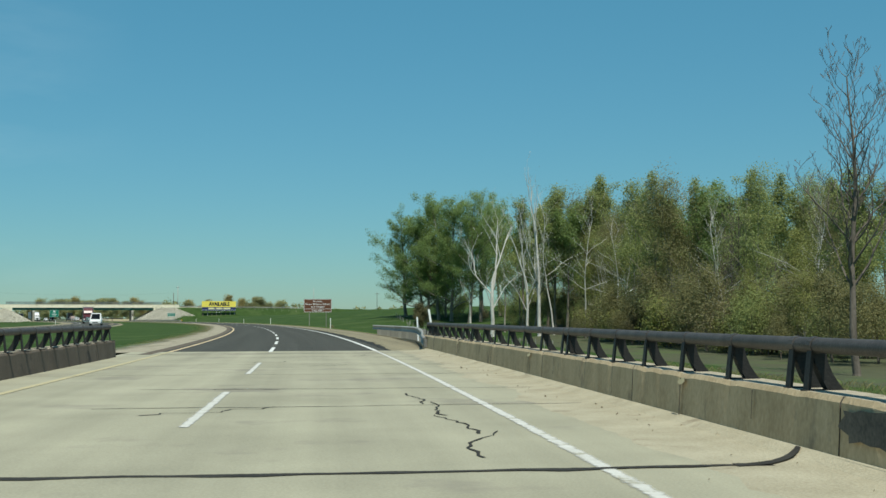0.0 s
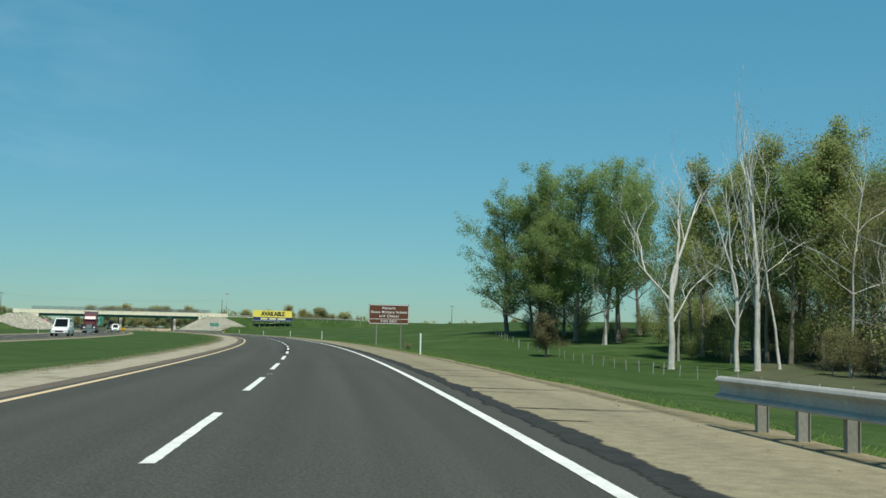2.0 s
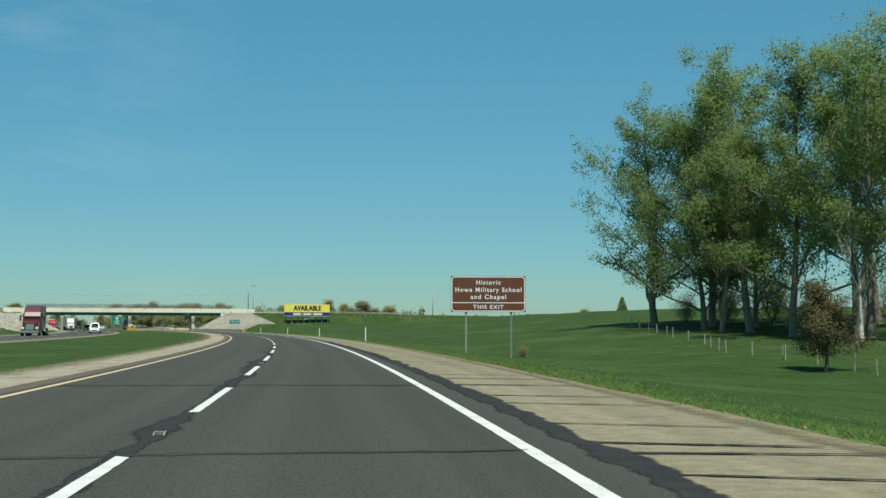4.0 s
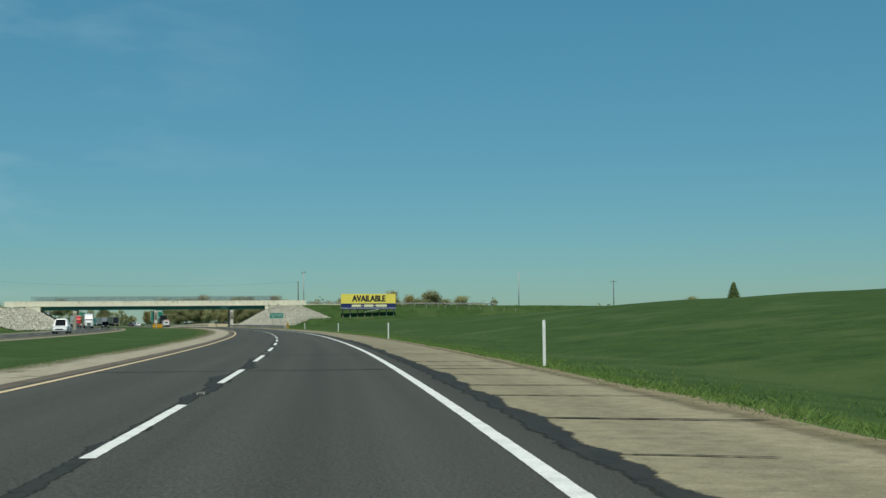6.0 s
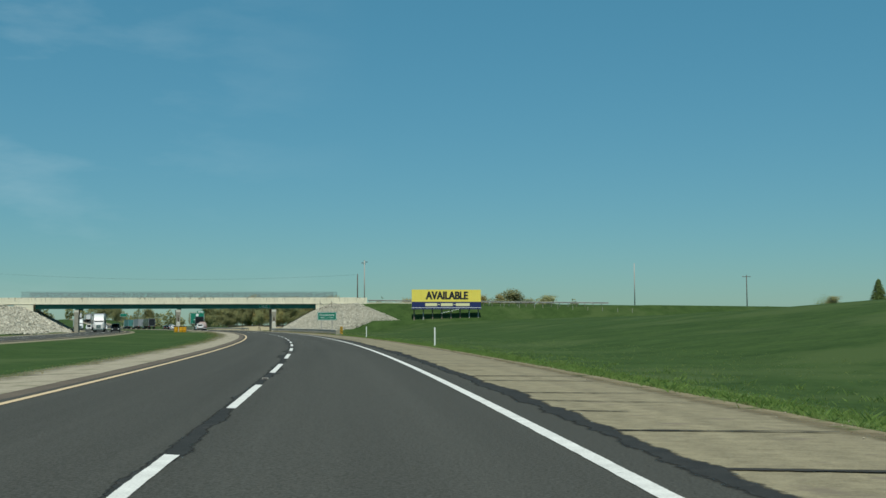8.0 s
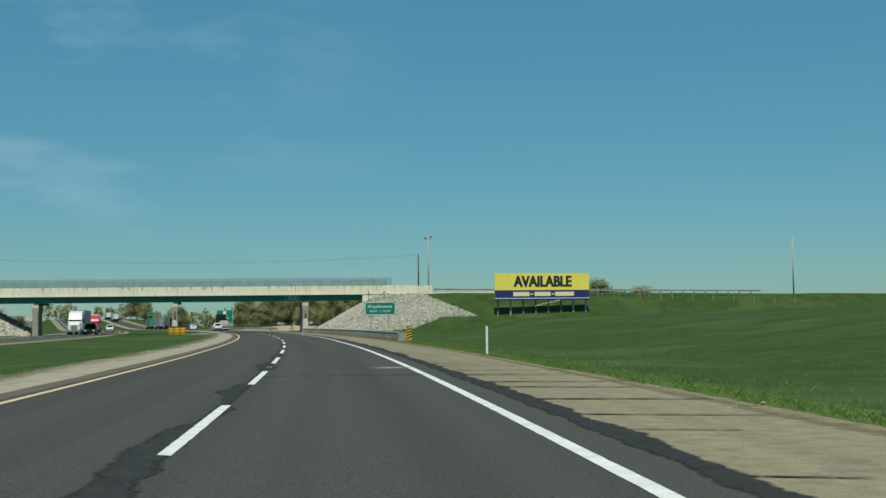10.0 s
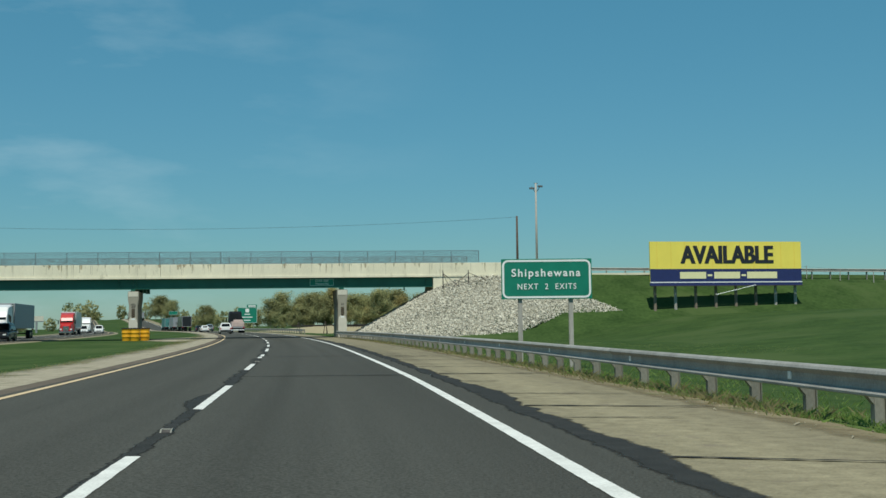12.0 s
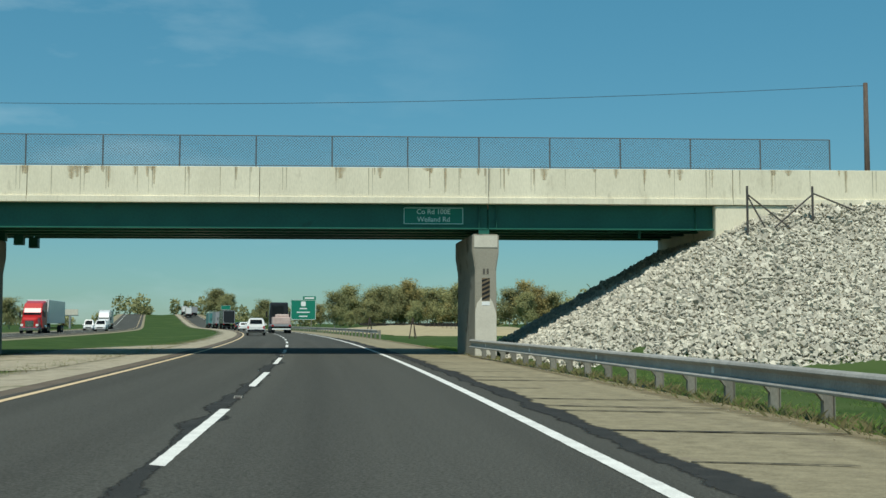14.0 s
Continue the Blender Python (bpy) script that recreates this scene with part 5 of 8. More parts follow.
        bm = prism(bm_new(), [(-0.42, -0.5), (0.42, -0.5), (0.40, 3.2), (0.50, 3.85), (0.50, 4.55), (-0.50, 4.55), (-0.50, 3.85), (-0.40, 3.2)], 0.05, 5.0)
        bmesh.ops.bevel(bm, geom=bm.edges[:], offset=0.04, segments=2, affect="EDGES")
        part("shaft", bm, "pier_concrete", p)
        part("cap_patch", box(bm_new(), -0.44, 0.44, 0.03, 0.06, 4.05, 4.5), "pier_patch", p, "pale patched cap end")
        if k < 2:
            bm = prism(bm_new(), [(-0.40, 0.0), (0.40, 0.0), (0.40, 1.55), (0.26, 2.0), (0.08, 2.25), (-0.1, 2.25), (-0.34, 1.95), (-0.40, 1.6)], 0.038, 0.1)
            part("repair_patch", bm, "pier_patch", p, "pale repaired concrete face")
            mk = part("hazard_board", box(bm_new(), -0.15, 0.15, 0.03, 0.045, 2.05, 2.9), "stain", p, "weathered black-striped hazard board")
            stripes(mk, 0.3, 0.85, 2.475, 0.028)
            if k == 1:
                ring_ = tube([(0.2 * math.cos(a), 0.034, 3.18 + 0.2 * math.sin(a)) for a in [math.tau * i / 20 for i in range(21)]], 0.02, 6, "sign_ring", "joint_dark")
                part("sign_ring", ring_, "joint_dark", p, "dark painted ring on the pier")
            for q in (-0.07, 0.07):
                part("number_bar", box(bm_new(), q - 0.04, q + 0.04, 0.036, 0.048, 3.05, 3.25), "joint_dark", p)
            part("number_plate_bar", box(bm_new(), -0.15, 0.15, 0.03, 0.042, 1.88, 2.02), "sign_white", p)
    # bearings on the caps
    for u in (-8.6, -28.1, -48.3):
        for v in (0.35, 2.6, 4.85, 7.1, 9.1):
            part("bearing", box(bm_new(), u - 0.2, u + 0.2, v - 0.15, v + 0.15, 4.55, 4.74 + 0.03 * (v - 0.35)), "girder_green", ob)
    # abutments
    for a, b, f in ((0.15, 3.4, 1), (U0 - 3.0, U0 + 0.7, -1)):
        part("abutment", box(bm_new(), a, b, -0.05, WID, 3.2, zs - 0.07, 0.06), "bridge_concrete", ob)
    # name plate on the girder: two lines
    sg = part("name_sign", plate(2.3, 0.68, 0.04, -0.02, 0.0, -10.5, 5.25), "sign_green", ob, "small green road-name sign")
    sg.location.y = 0.32
    part("border", border(2.24, 0.62, 0.04, 0.025, -0.024, -0.02, -10.5, 5.25), "sign_dim", sg, "thin white border")
    writing("Co Rd 100E", 0.26, "sign_dim", sg, -10.5, 5.40, -0.026, bold=0.012)
    writing("Weiland Rd", 0.26, "sign_dim", sg, -10.5, 5.11, -0.026, bold=0.012)
    return ob


def stripes(parent, w, h, zc, y):
    """Slanting black stripes on an upright hazard board."""
    n = 5
    for i in range(n):
        z = zc - h / 2 + h * (i + 0.1) / n
        t = h / n * 0.5
        zz = [min(max(q, zc - h / 2), zc + h / 2) for q in (z, z + 0.14, z + 0.14 + t, z + t)]
        part("stripe", prism(bm_new(), [(-w / 2, zz[0]), (w / 2, zz[1]), (w / 2, zz[2]), (-w / 2, zz[3])], y - 0.006, y), "black", parent)


overpass()


def chain_fence(name, label, u0, u1, v, z0, z1, step, mesh_step):
    """Posts, rails and a diamond wire mesh along the overpass."""
    ob = thing(name, label, "fence", BRIDGE)
    n = int(round((u1 - u0) / step))
    for i in range(n + 1):
        u = u1 - step * i - 0.15 * max(0, i - 6)
        if u < u0:
            break
        part("post", rod(bm_new(), (u, v, z0), (u, v, z1), 0.03, n=6), "fence_steel", ob)
    part("top_rail", rod(bm_new(), (u0, v, z1), (u1, v, z1), 0.022, n=6), "fence_steel", ob)
    part("bottom_rail", rod(bm_new(), (u0, v, z0 + 0.08), (u1 - step, v, z0 + 0.08), 0.016, n=6), "fence_steel", ob)
    vs, fs = [], []
    h = z1 - z0 - 0.1
    for sgn in (1, -1):
        u = u0 - h
        while u < u1:
            a, b, ta, tb = u, u + h, 0.0, 1.0
            if a < u0:
                ta = (u0 - a) / h
            if b > u1:
                tb = (u1 - a) / h
            za, zb = z0 + 0.06 + h * ta, z0 + 0.06 + h * tb
            if sgn < 0:
                za, zb = z1 - 0.04 - h * ta, z1 - 0.04 - h * tb
            xa, xb, t = a + h * ta, a + h * tb, 0.009
            k = len(vs)
            vs += [(xa - t, v, za), (xa + t, v, za), (xb + t, v, zb), (xb - t, v, zb)]
            fs.append((k, k + 1, k + 2, k + 3))
            u += mesh_step
    part("wire_mesh", mesh_np("wire_mesh", vs, fs, "fence_steel"), "fence_steel", ob)
    return ob


chain_fence("chain_link_fence", "grey chain-link fence on the overpass parapet", ABUT_L - 2, 4.6, 0.0, 7.0, 8.2, 2.68, 0.11)
chain_fence("chain_link_fence", "grey chain-link fence on the overpass parapet", ABUT_L - 2, 4.6, 9.55, 7.0, 8.2, 2.68, 0.11)


# ---- trees ----
def frustums(segs, sides):
    """Tapered tubes, one for each (a, b, ra, rb)."""
    seg = np.array([(*a, *b, ra, rb) for a, b, ra, rb in segs])
    a, b, ra, rb = seg[:, 0:3], seg[:, 3:6], seg[:, 6], seg[:, 7]
    d = b - a
    d /= np.linalg.norm(d, axis=1, keepdims=True) + 1e-9
    ref = np.where(np.abs(d[:, 2:3]) < 0.9, np.array([[0, 0, 1.0]]), np.array([[1.0, 0, 0]]))
    u = np.cross(d, ref)
    u /= np.linalg.norm(u, axis=1, keepdims=True)
    v = np.cross(d, u)
    ang = np.arange(sides) * math.tau / sides
    ring = np.cos(ang)[None, :, None] * u[:, None] + np.sin(ang)[None, :, None] * v[:, None]
    va, vb = a[:, None] + ring * ra[:, None, None], b[:, None] + ring * rb[:, None, None]
    verts = np.concatenate([va, vb], 1).reshape(-1, 3)
    base = (np.arange(len(seg)) * 2 * sides)[:, None]
    j = np.arange(sides)
    k = (j + 1) % sides
    faces = np.stack([base + j, base + k, base + sides + k, base + sides + j], -1).reshape(-1, 4)
    return verts, faces


def grow(rnd, p, d, length, r, level, top, segs, tips, spread, lift):
    """A limb of several bends that throws side limbs; tips get leaves."""
    n = 5 if level == 0 else 4
    step = length / n
    for i in range(n):
        d = (d + Vector((rnd.gauss(0, 0.14), rnd.gauss(0, 0.14), rnd.gauss(0, 0.08) + lift * 0.10)) * (0.5 if level == 0 else 1.5)).normalized()
        q = p + d * step
        r2 = r * (1 - (0.55 if level == 0 else 0.62) / n)
        segs[0 if r > 0.09 else 1].append((tuple(p), tuple(q), r, r2))
        p, r = q, r2
        if level < top and (i > 0 or level > 0):
            for _ in range(rnd.choice((1, 2, 2)) if level == 0 else rnd.choice((1, 1, 2))):
                side = Vector((rnd.gauss(0, 1), rnd.gauss(0, 1), 0)).normalized()
                nd = (d * (0.55 if level else 0.75) + side * spread * rnd.uniform(0.6, 1.15) + Vector((0, 0, 0.15 * lift))).normalized()
                grow(rnd, p, nd, length * rnd.uniform(0.42, 0.66) * (1 - 0.08 * i), r * rnd.uniform(0.45, 0.68), level + 1, top, segs, tips, spread, lift)
        if level >= top - 1:
            tips.append(p.copy())
    tips.append(p.copy())


def leaf_cloud(rs, tips, per, radius, size, flat=0.75, shell=1.0):
    """Small folded leaf sprays round the twig tips."""
    t = np.array([tuple(v) for v in tips])
    c = np.repeat(t, per, 0) + np.clip(rs.normal(0, 1, (len(t) * per, 3)), -1.4, 1.4) * np.array([radius, radius, radius * flat])
    n = len(c)
    u = rs.normal(0, 1, (n, 3))
    u /= np.linalg.norm(u, axis=1, keepdims=True)
    # leaves tend to face outwards and to the sky
    out = c - np.array([0, 0, np.percentile(t[:, 2], 40)])
    out /= np.linalg.norm(out, axis=1, keepdims=True) + 1e-9
    w = rs.normal(0, 0.7, (n, 3)) + shell * out + np.array([0, 0, 0.5])
    v = np.cross(w, u)
    v /= np.linalg.norm(v, axis=1, keepdims=True) + 1e-9
    u = np.cross(v, w)
    u /= np.linalg.norm(u, axis=1, keepdims=True) + 1e-9
    v /= np.linalg.norm(v, axis=1, keepdims=True) + 1e-9
    s = (size * rs.uniform(0.55, 1.25, n))[:, None]
    verts = np.stack([c - u * s * 0.55 + v * s * 0.25, c + u * s * 0.65 + v * s * 0.1, c - v * s * 0.5], 1).reshape(-1, 3)
    faces = np.arange(n * 3).reshape(n, 3)
    return verts, faces


def tree(name, label, seed, height, bark, leaf, per, size, spread=0.75, lift=1.0, top=3, radius=0.6, trunk=0.36, fork=0.3, limbs=2.0, reach=(0.18, 0.40), category="tree", twist=0.06, thick=(0.32, 0.6), steep=0.0, wide=None):
    """A tapered trunk that divides into limbs and twigs, and a crown of small leaf sprays."""
    rnd, rs = random.Random(seed), np.random.RandomState(seed)
    ob = thing(name, label, category)
    segs, tips = ([], []), []
    d, r = Vector((rnd.gauss(0, 0.05), rnd.gauss(0, 0.05), 1)).normalized(), trunk
    segs[0].append(((0, 0, -0.4), (0, 0, 0.25), r * 1.5, r * 1.08))
    p = Vector((0, 0, 0.25))
    n = 10
    step = (height * 0.80) / n
    turn = rnd.uniform(0, math.tau)
    for i in range(n):
        d = (d + Vector((rnd.gauss(0, twist), rnd.gauss(0, twist), 0.22))).normalized()
        q = p + d * step
        r2 = r * 0.86
        segs[0].append((tuple(p), tuple(q), r, r2))
        p, r = q, r2
        t = (i + 1) / n
        if t > fork:
            for _ in range(int(limbs + rnd.random())):
                turn += 2.4 + rnd.uniform(-0.7, 0.7)
                low = max(0.0, 1 - (t - fork) / (1 - fork))
                out = Vector((math.cos(turn), math.sin(turn), 0)) * (spread * (0.6 + 0.6 * low)) + Vector((0, 0, (0.75 - (0.5 - steep) * low) * lift))
                far = height * rnd.uniform(*reach) * (0.62 + 0.38 * low)
                grow(rnd, p, out.normalized(), far, r * rnd.uniform(*thick), 1, top, segs, tips, spread, lift * (0.8 - (0.7 - steep) * low))
    grow(rnd, p, d, height * 0.2, r, 1, top, segs, tips, spread, lift)
    if wide:
        # brought to the height and breadth of the real tree
        kz = height / max(q.z for q in tips)
        kr = wide / 2 / float(np.percentile([math.hypot(q.x, q.y) for q in tips], 97))
        k3 = np.array([kr, kr, kz])
        segs = tuple([(tuple(np.array(a) * k3), tuple(np.array(b) * k3), ra, rb) for a, b, ra, rb in g] for g in segs)
        tips = [Vector((q.x * kr, q.y * kr, q.z * kz)) for q in tips]
    v1, f1 = frustums(segs[0], 7)
    part("trunk", mesh_np("trunk", v1, f1, bark), bark, ob, smooth=True)
    fine = [g for g in segs[1] if g[2] > (0.02 if per >= 1 else 0.006)]      # the finest twigs are lost among the leaves
    if fine:
        v2, f2 = frustums(fine, 3)
        tagged(part("branch_work", mesh_np("branch_work", v2, f2, bark), bark, ob), kind="stuff")
    if per:
        keep = [q for q in tips if rnd.random() < min(1, per)] if per < 1 else tips
        v3, f3 = leaf_cloud(rs, keep, max(1, int(per)), radius, size)
        part("crown", mesh_np("crown", v3, f3, leaf), leaf, ob)
    return ob


def bush(label, seed, height, width, leaf, count, size, bark="bark", name="bush"):
    rnd, rs = random.Random(seed), np.random.RandomState(seed)
    ob = thing(name, label, "bush")
    segs, tips = ([], []), []
    for i in range(7):
        a = rnd.uniform(0, math.tau)
        grow(rnd, Vector((0.15 * math.cos(a), 0.15 * math.sin(a), -0.2)), Vector((math.cos(a) * width * 0.28, math.sin(a) * width * 0.28, height * 0.5)).normalized(), height * rnd.uniform(0.6, 0.95), 0.05, 1, 3, segs, tips, 0.8, 0.6)
    v2, f2 = frustums([g for g in segs[0] + segs[1] if g[2] > 0.012], 3)
    tagged(part("branch_work", mesh_np("branch_work", v2, f2, bark), bark, ob), kind="stuff")
    v3, f3 = leaf_cloud(rs, tips, count, 0.28 * width / 3 + 0.15, size)
    v3[:, 2] = np.maximum(v3[:, 2], 0.05)
    part("crown", mesh_np("crown", v3, f3, leaf), leaf, ob)
    return ob


def put(ob, x, y, scale=1.0, turn=0.0, sink=0.1, first=False, tall=1.0):
    """Stand a tree, or a copy of it, on the ground."""
    s, d = along(x, y)
    m = pose(x, y, ground_z(s, d) - sink, 0, 0, turn) @ Matrix.Diagonal((scale, scale, scale * tall, 1))
    if first:
        ob.matrix_basis = m
        return ob
    return copy_thing(ob, m @ Matrix.Diagonal((1 / ob.scale.x, 1 / ob.scale.y, 1 / ob.scale.z, 1)))


def wood_floor():
    """Brown leaf litter and scrub under the wood, with a ragged edge."""
    ss = np.arange(-60, 200, 3.0)
    vs, m = [], 26
    for s in ss:
        e = float(np.interp(s, (-60, 30, 60, 100, 150, 165, 200), (24, 24, 26, 29, 32, 42, 56))) + 4 * noise.noise(Vector((s * 0.06, 4, 2))) + 1.5 * noise.noise(Vector((s * 0.3, 2, 7)))
        for j in range(m + 1):
            d = e + (100 - e) * (j / m) ** 1.4
            vs.append(way(s, d, ground_z(s, d) + (0.05 if j else -0.12)))
    k = m + 1
    fs = [(i * k + j, i * k + j + 1, (i + 1) * k + j + 1, (i + 1) * k + j) for i in range(len(ss) - 1) for j in range(m)]
    ob = part("woodland_floor", mesh_np("woodland_floor", vs, fs, "wood_floor"), "wood_floor", smooth=True)
    tagged(ob, "brown leaf litter and scrub under the wood", "ground", kind="structure")


wood_floor()
COTTON = "tall leafy cottonwood in fresh green spring leaf"
leafy = [tree("tree", COTTON, 11, 23.5, "bark_mid", "leaf", 8, 0.215, radius=0.40, spread=0.75, fork=0.08, trunk=0.40, limbs=2.0, steep=0.5, wide=14.5),
         tree("tree", COTTON, 23, 25, "bark_mid", "leaf", 8, 0.215, radius=0.40, spread=0.7, fork=0.22, trunk=0.38, limbs=2.0, steep=0.45, wide=14.0),
         tree("tree", COTTON, 31, 23, "bark_mid", "leaf", 8, 0.215, radius=0.40, spread=0.8, fork=0.08, trunk=0.36, limbs=2.0, steep=0.45, wide=14.5)]
BACK = "leafy woodland tree in fresh green spring leaf"
back = [tree("tree", BACK, 111, 22, "bark_mid", "leaf", 4, 0.28, radius=0.45, spread=0.7, fork=0.2, trunk=0.3, limbs=1.7, steep=0.5, wide=10.5),
        tree("tree", BACK, 123, 24, "bark_mid", "leaf_olive", 4, 0.28, radius=0.45, spread=0.65, fork=0.3, trunk=0.3, limbs=1.7, steep=0.5, wide=10.0)]
THIN = "thin woodland tree with sparse olive spring leaves"
thin = [tree("tree", THIN, 41, 19, "bark_grey", "leaf_olive", 3, 0.18, spread=0.65, fork=0.25, trunk=0.17, limbs=1.7, steep=0.5, wide=8.5, radius=0.7, twist=0.09),
        tree("tree", "thin woodland tree with brownish budding spring leaves", 47, 18, "bark_grey", "leaf_rust", 3, 0.165, spread=0.7, fork=0.18, trunk=0.16, limbs=1.7, steep=0.5, wide=8.5, radius=0.7, twist=0.09),
        tree("tree", "woodland tree in yellow-green spring leaf", 53, 16, "bark_grey", "leaf_yellow", 3, 0.17, spread=0.75, fork=0.12, trunk=0.15, limbs=1.7, steep=0.45, wide=8.0, radius=0.7, twist=0.09)]
pale = tree("tree", "pale grey tree with nearly bare limbs and a few young leaves", 61, 19, "bark_pale", "leaf_pale", 0.5, 0.10, spread=0.5, fork=0.35, trunk=0.14, limbs=1.5, twist=0.13)


def dead_limb(rnd, p, d, length, r, level, segs):
    """A bare crooked limb that bends up and throws one side limb at a time."""
    n = 8 if level == 0 else 6
    hand = rnd.choice((-1, 1))
    for i in range(n):
        d = (d + Vector((rnd.gauss(0, 0.17), rnd.gauss(0, 0.12), 0.09))).normalized()
        q = p + d * (length / n)
        r2 = max(0.012, r * (0.86 if i < n - 2 else 0.68))
        segs.append((tuple(p), tuple(q), r, r2))
        p, r = q, r2
        if level < 3 and i >= (2 if level == 0 else 1) and rnd.random() < (0.75 if level == 0 else 0.55):
            hand = -hand
            nd = (d * 0.8 + Vector((hand * rnd.uniform(0.35, 0.7), rnd.gauss(0, 0.35), 0.15))).normalized()
            dead_limb(rnd, p, nd, length * rnd.uniform(0.34, 0.58) * (1 - 0.05 * i), r * rnd.uniform(0.5, 0.75), level + 1, segs)


def dead_tree(seed):
    rnd = random.Random(seed)
    ob = thing("dead_tree", "bare dead tree with bleached silvery limbs", "tree")
    segs = [((0, 0, -0.4), (0, 0, 0.3), 0.50, 0.38), ((0, 0, 0.3), (0.10, 0.05, 2.8), 0.38, 0.33), ((0.10, 0.05, 2.8), (-0.06, 0, 5.4), 0.33, 0.30), ((-0.06, 0, 5.4), (0, 0.04, 7.9), 0.30, 0.27)]
    part("trunk", mesh_np("trunk", *frustums(segs, 10), "bark_pale"), "bark_pale", ob, smooth=True)
    # height of the fork, lean to the side, lean away, length, girth
    for z, x, y, far, r in ((7.7, -0.16, 0.10, 12.6, 0.25), (7.7, 0.24, -0.12, 13.0, 0.24), (7.2, -0.45, 0.2, 11.5, 0.15), (4.6, 0.50, 0.15, 9.5, 0.11), (5.5, -0.55, -0.3, 7.0, 0.10)):
        limb = []
        dead_limb(rnd, Vector((0, 0, z)), Vector((x, y, 0.9)).normalized(), far, r, 0 if far > 6 else 1, limb)
        part("limb", mesh_np("limb", *frustums(limb, 6), "bark_pale"), "bark_pale", ob, smooth=True)
    return ob


dead = dead_tree(7)


def bare_tree(seed, height):
    """A tall leafless tree: one leader to the top and crooked limbs that sweep upwards on all sides."""
    rnd = random.Random(seed)
    ob = thing("tree", "tall bare tree with crooked dark limbs and fine twigs", "tree")
    segs, p, r, n = [((0, 0, -0.4), (0, 0, 0.3), 0.34, 0.26)], Vector((0, 0, 0.3)), 0.26, 14
    d = Vector((0, 0, 1))
    limbs, turn = [], 1.0
    for i in range(n):
        d = (d + Vector((rnd.gauss(0, 0.06), rnd.gauss(0, 0.06), 0.3))).normalized()
        q = p + d * (height - 0.3) / n
        r2 = r * (0.92 if i < 9 else 0.80)
        segs.append((tuple(p), tuple(q), r, r2))
        p, r = q, r2
        if i > 2:
            for _ in range(3 if i < 11 else 2):
                turn += 2.5 + rnd.uniform(-0.5, 0.5)
                far = height * (0.40 - 0.019 * i) * rnd.uniform(0.7, 1.15)
                limbs.append((p.copy(), Vector((math.cos(turn) * 0.62, math.sin(turn) * 0.62, 0.72)).normalized(), far, r * rnd.uniform(0.42, 0.6)))
    part("trunk", mesh_np("trunk", *frustums(segs, 8), "bark"), "bark", ob, smooth=True)
    for q, dr, far, rr in limbs:
        limb = []
        dead_limb(rnd, q, dr, far, rr, 0, limb)
        part("limb", mesh_np("limb", *frustums(limb, 4), "bark"), "bark", ob)
    return ob


bare = bare_tree(83, 18.4)
broad = tree("tree", "broad far tree in olive spring leaf", 91, 12.5, "bark_grey", "leaf_far_haze", 14, 0.46, spread=0.9, fork=0.10, trunk=0.2, limbs=2.0, reach=(0.28, 0.46), radius=1.05, top=2, steep=0.4, wide=9.0)
broad_b = tree("tree", "far tree with brownish budding spring leaves", 92, 13.0, "bark_grey", "leaf_rust_haze", 12, 0.44, spread=0.8, fork=0.15, trunk=0.2, limbs=2.0, reach=(0.26, 0.42), radius=1.0, top=2, steep=0.5, wide=8.0)
brush = tree("tree", "small dark brown budding tree on a short trunk", 97, 4.7, "bark", "leaf_dusk", 20, 0.105, spread=0.9, fork=0.12, trunk=0.11, limbs=3.0, radius=0.25, top=2, steep=0.25, wide=3.3)
late_brush = tree("tree", "small budding tree in olive-brown leaf at the wood's edge", 98, 6.0, "bark", "leaf_rust", 8, 0.12, spread=0.9, fork=0.12, trunk=0.10, limbs=2.6, radius=0.4, top=2, steep=0.35, wide=4.2)
bushes = [bush("brown leafless thicket at the wood's edge", 5, 3.6, 4.0, "leaf_brown", 4, 0.12),
          bush("olive shrub in early spring leaf", 6, 4.2, 4.0, "leaf_olive", 4, 0.14),
          bush("yellow-green flowering shrub at the wood's edge", 7, 3.4, 3.2, "leaf_yellow", 4, 0.14)]

rnd = random.Random(17)
# the cluster of large trees beyond the field fence
CLUSTER = ((0, 16.6, 249, 1.0, 20), (1, 22.5, 235, 1.02, 130), (2, 24.5, 229, 1.04, 240), (1, 27.2, 221.5, 0.98, 300), (1, 31.0, 232, 1.03, 75), (2, 21.0, 243, 1.05, 10),
           (2, 19.5, 240, 0.85, 150), (1, 30.0, 226, 0.95, 80), (1, 36, 240, 0.9, 110), (0, 52, 228, 0.9, 160))
used = set()
for k, x, y, sc, tn in CLUSTER:
    put(leafy[k], x, y, sc * 1.05, tn, first=k not in used)
    used.add(k)
put(dead, 25.0, 174.75, 0.90, 0, first=True)
put(dead, 31.0, 167.5, 0.78, 70, tall=1.38)
put(dead, 29.4, 168.4, 0.60, 150, tall=1.35)
put(dead, 27.3, 221.0, 0.52, 65)
put(bare, 29.6, 62.0, 0.94, 0, first=True)
put(pale, 33.5, 169.0, 1.15, 10, first=True)
put(pale, 36.0, 159.0, 1.1, 100)
for i in range(20):
    y = rnd.uniform(55, 168)
    put(pale if i % 4 else bare, float(np.interp(y, (50, 80, 120, 150, 172), (44, 40, 38, 37, 40))) + rnd.uniform(0, 5), y, rnd.uniform(0.45, 0.8), rnd.uniform(0, 360))
for x, y, sc in ((39, 150, 1.0), (36, 141, 0.9), (44, 132, 0.95), (40, 118, 0.85), (45, 104, 0.9)):
    put(pale, x, y, sc, rnd.uniform(0, 360))
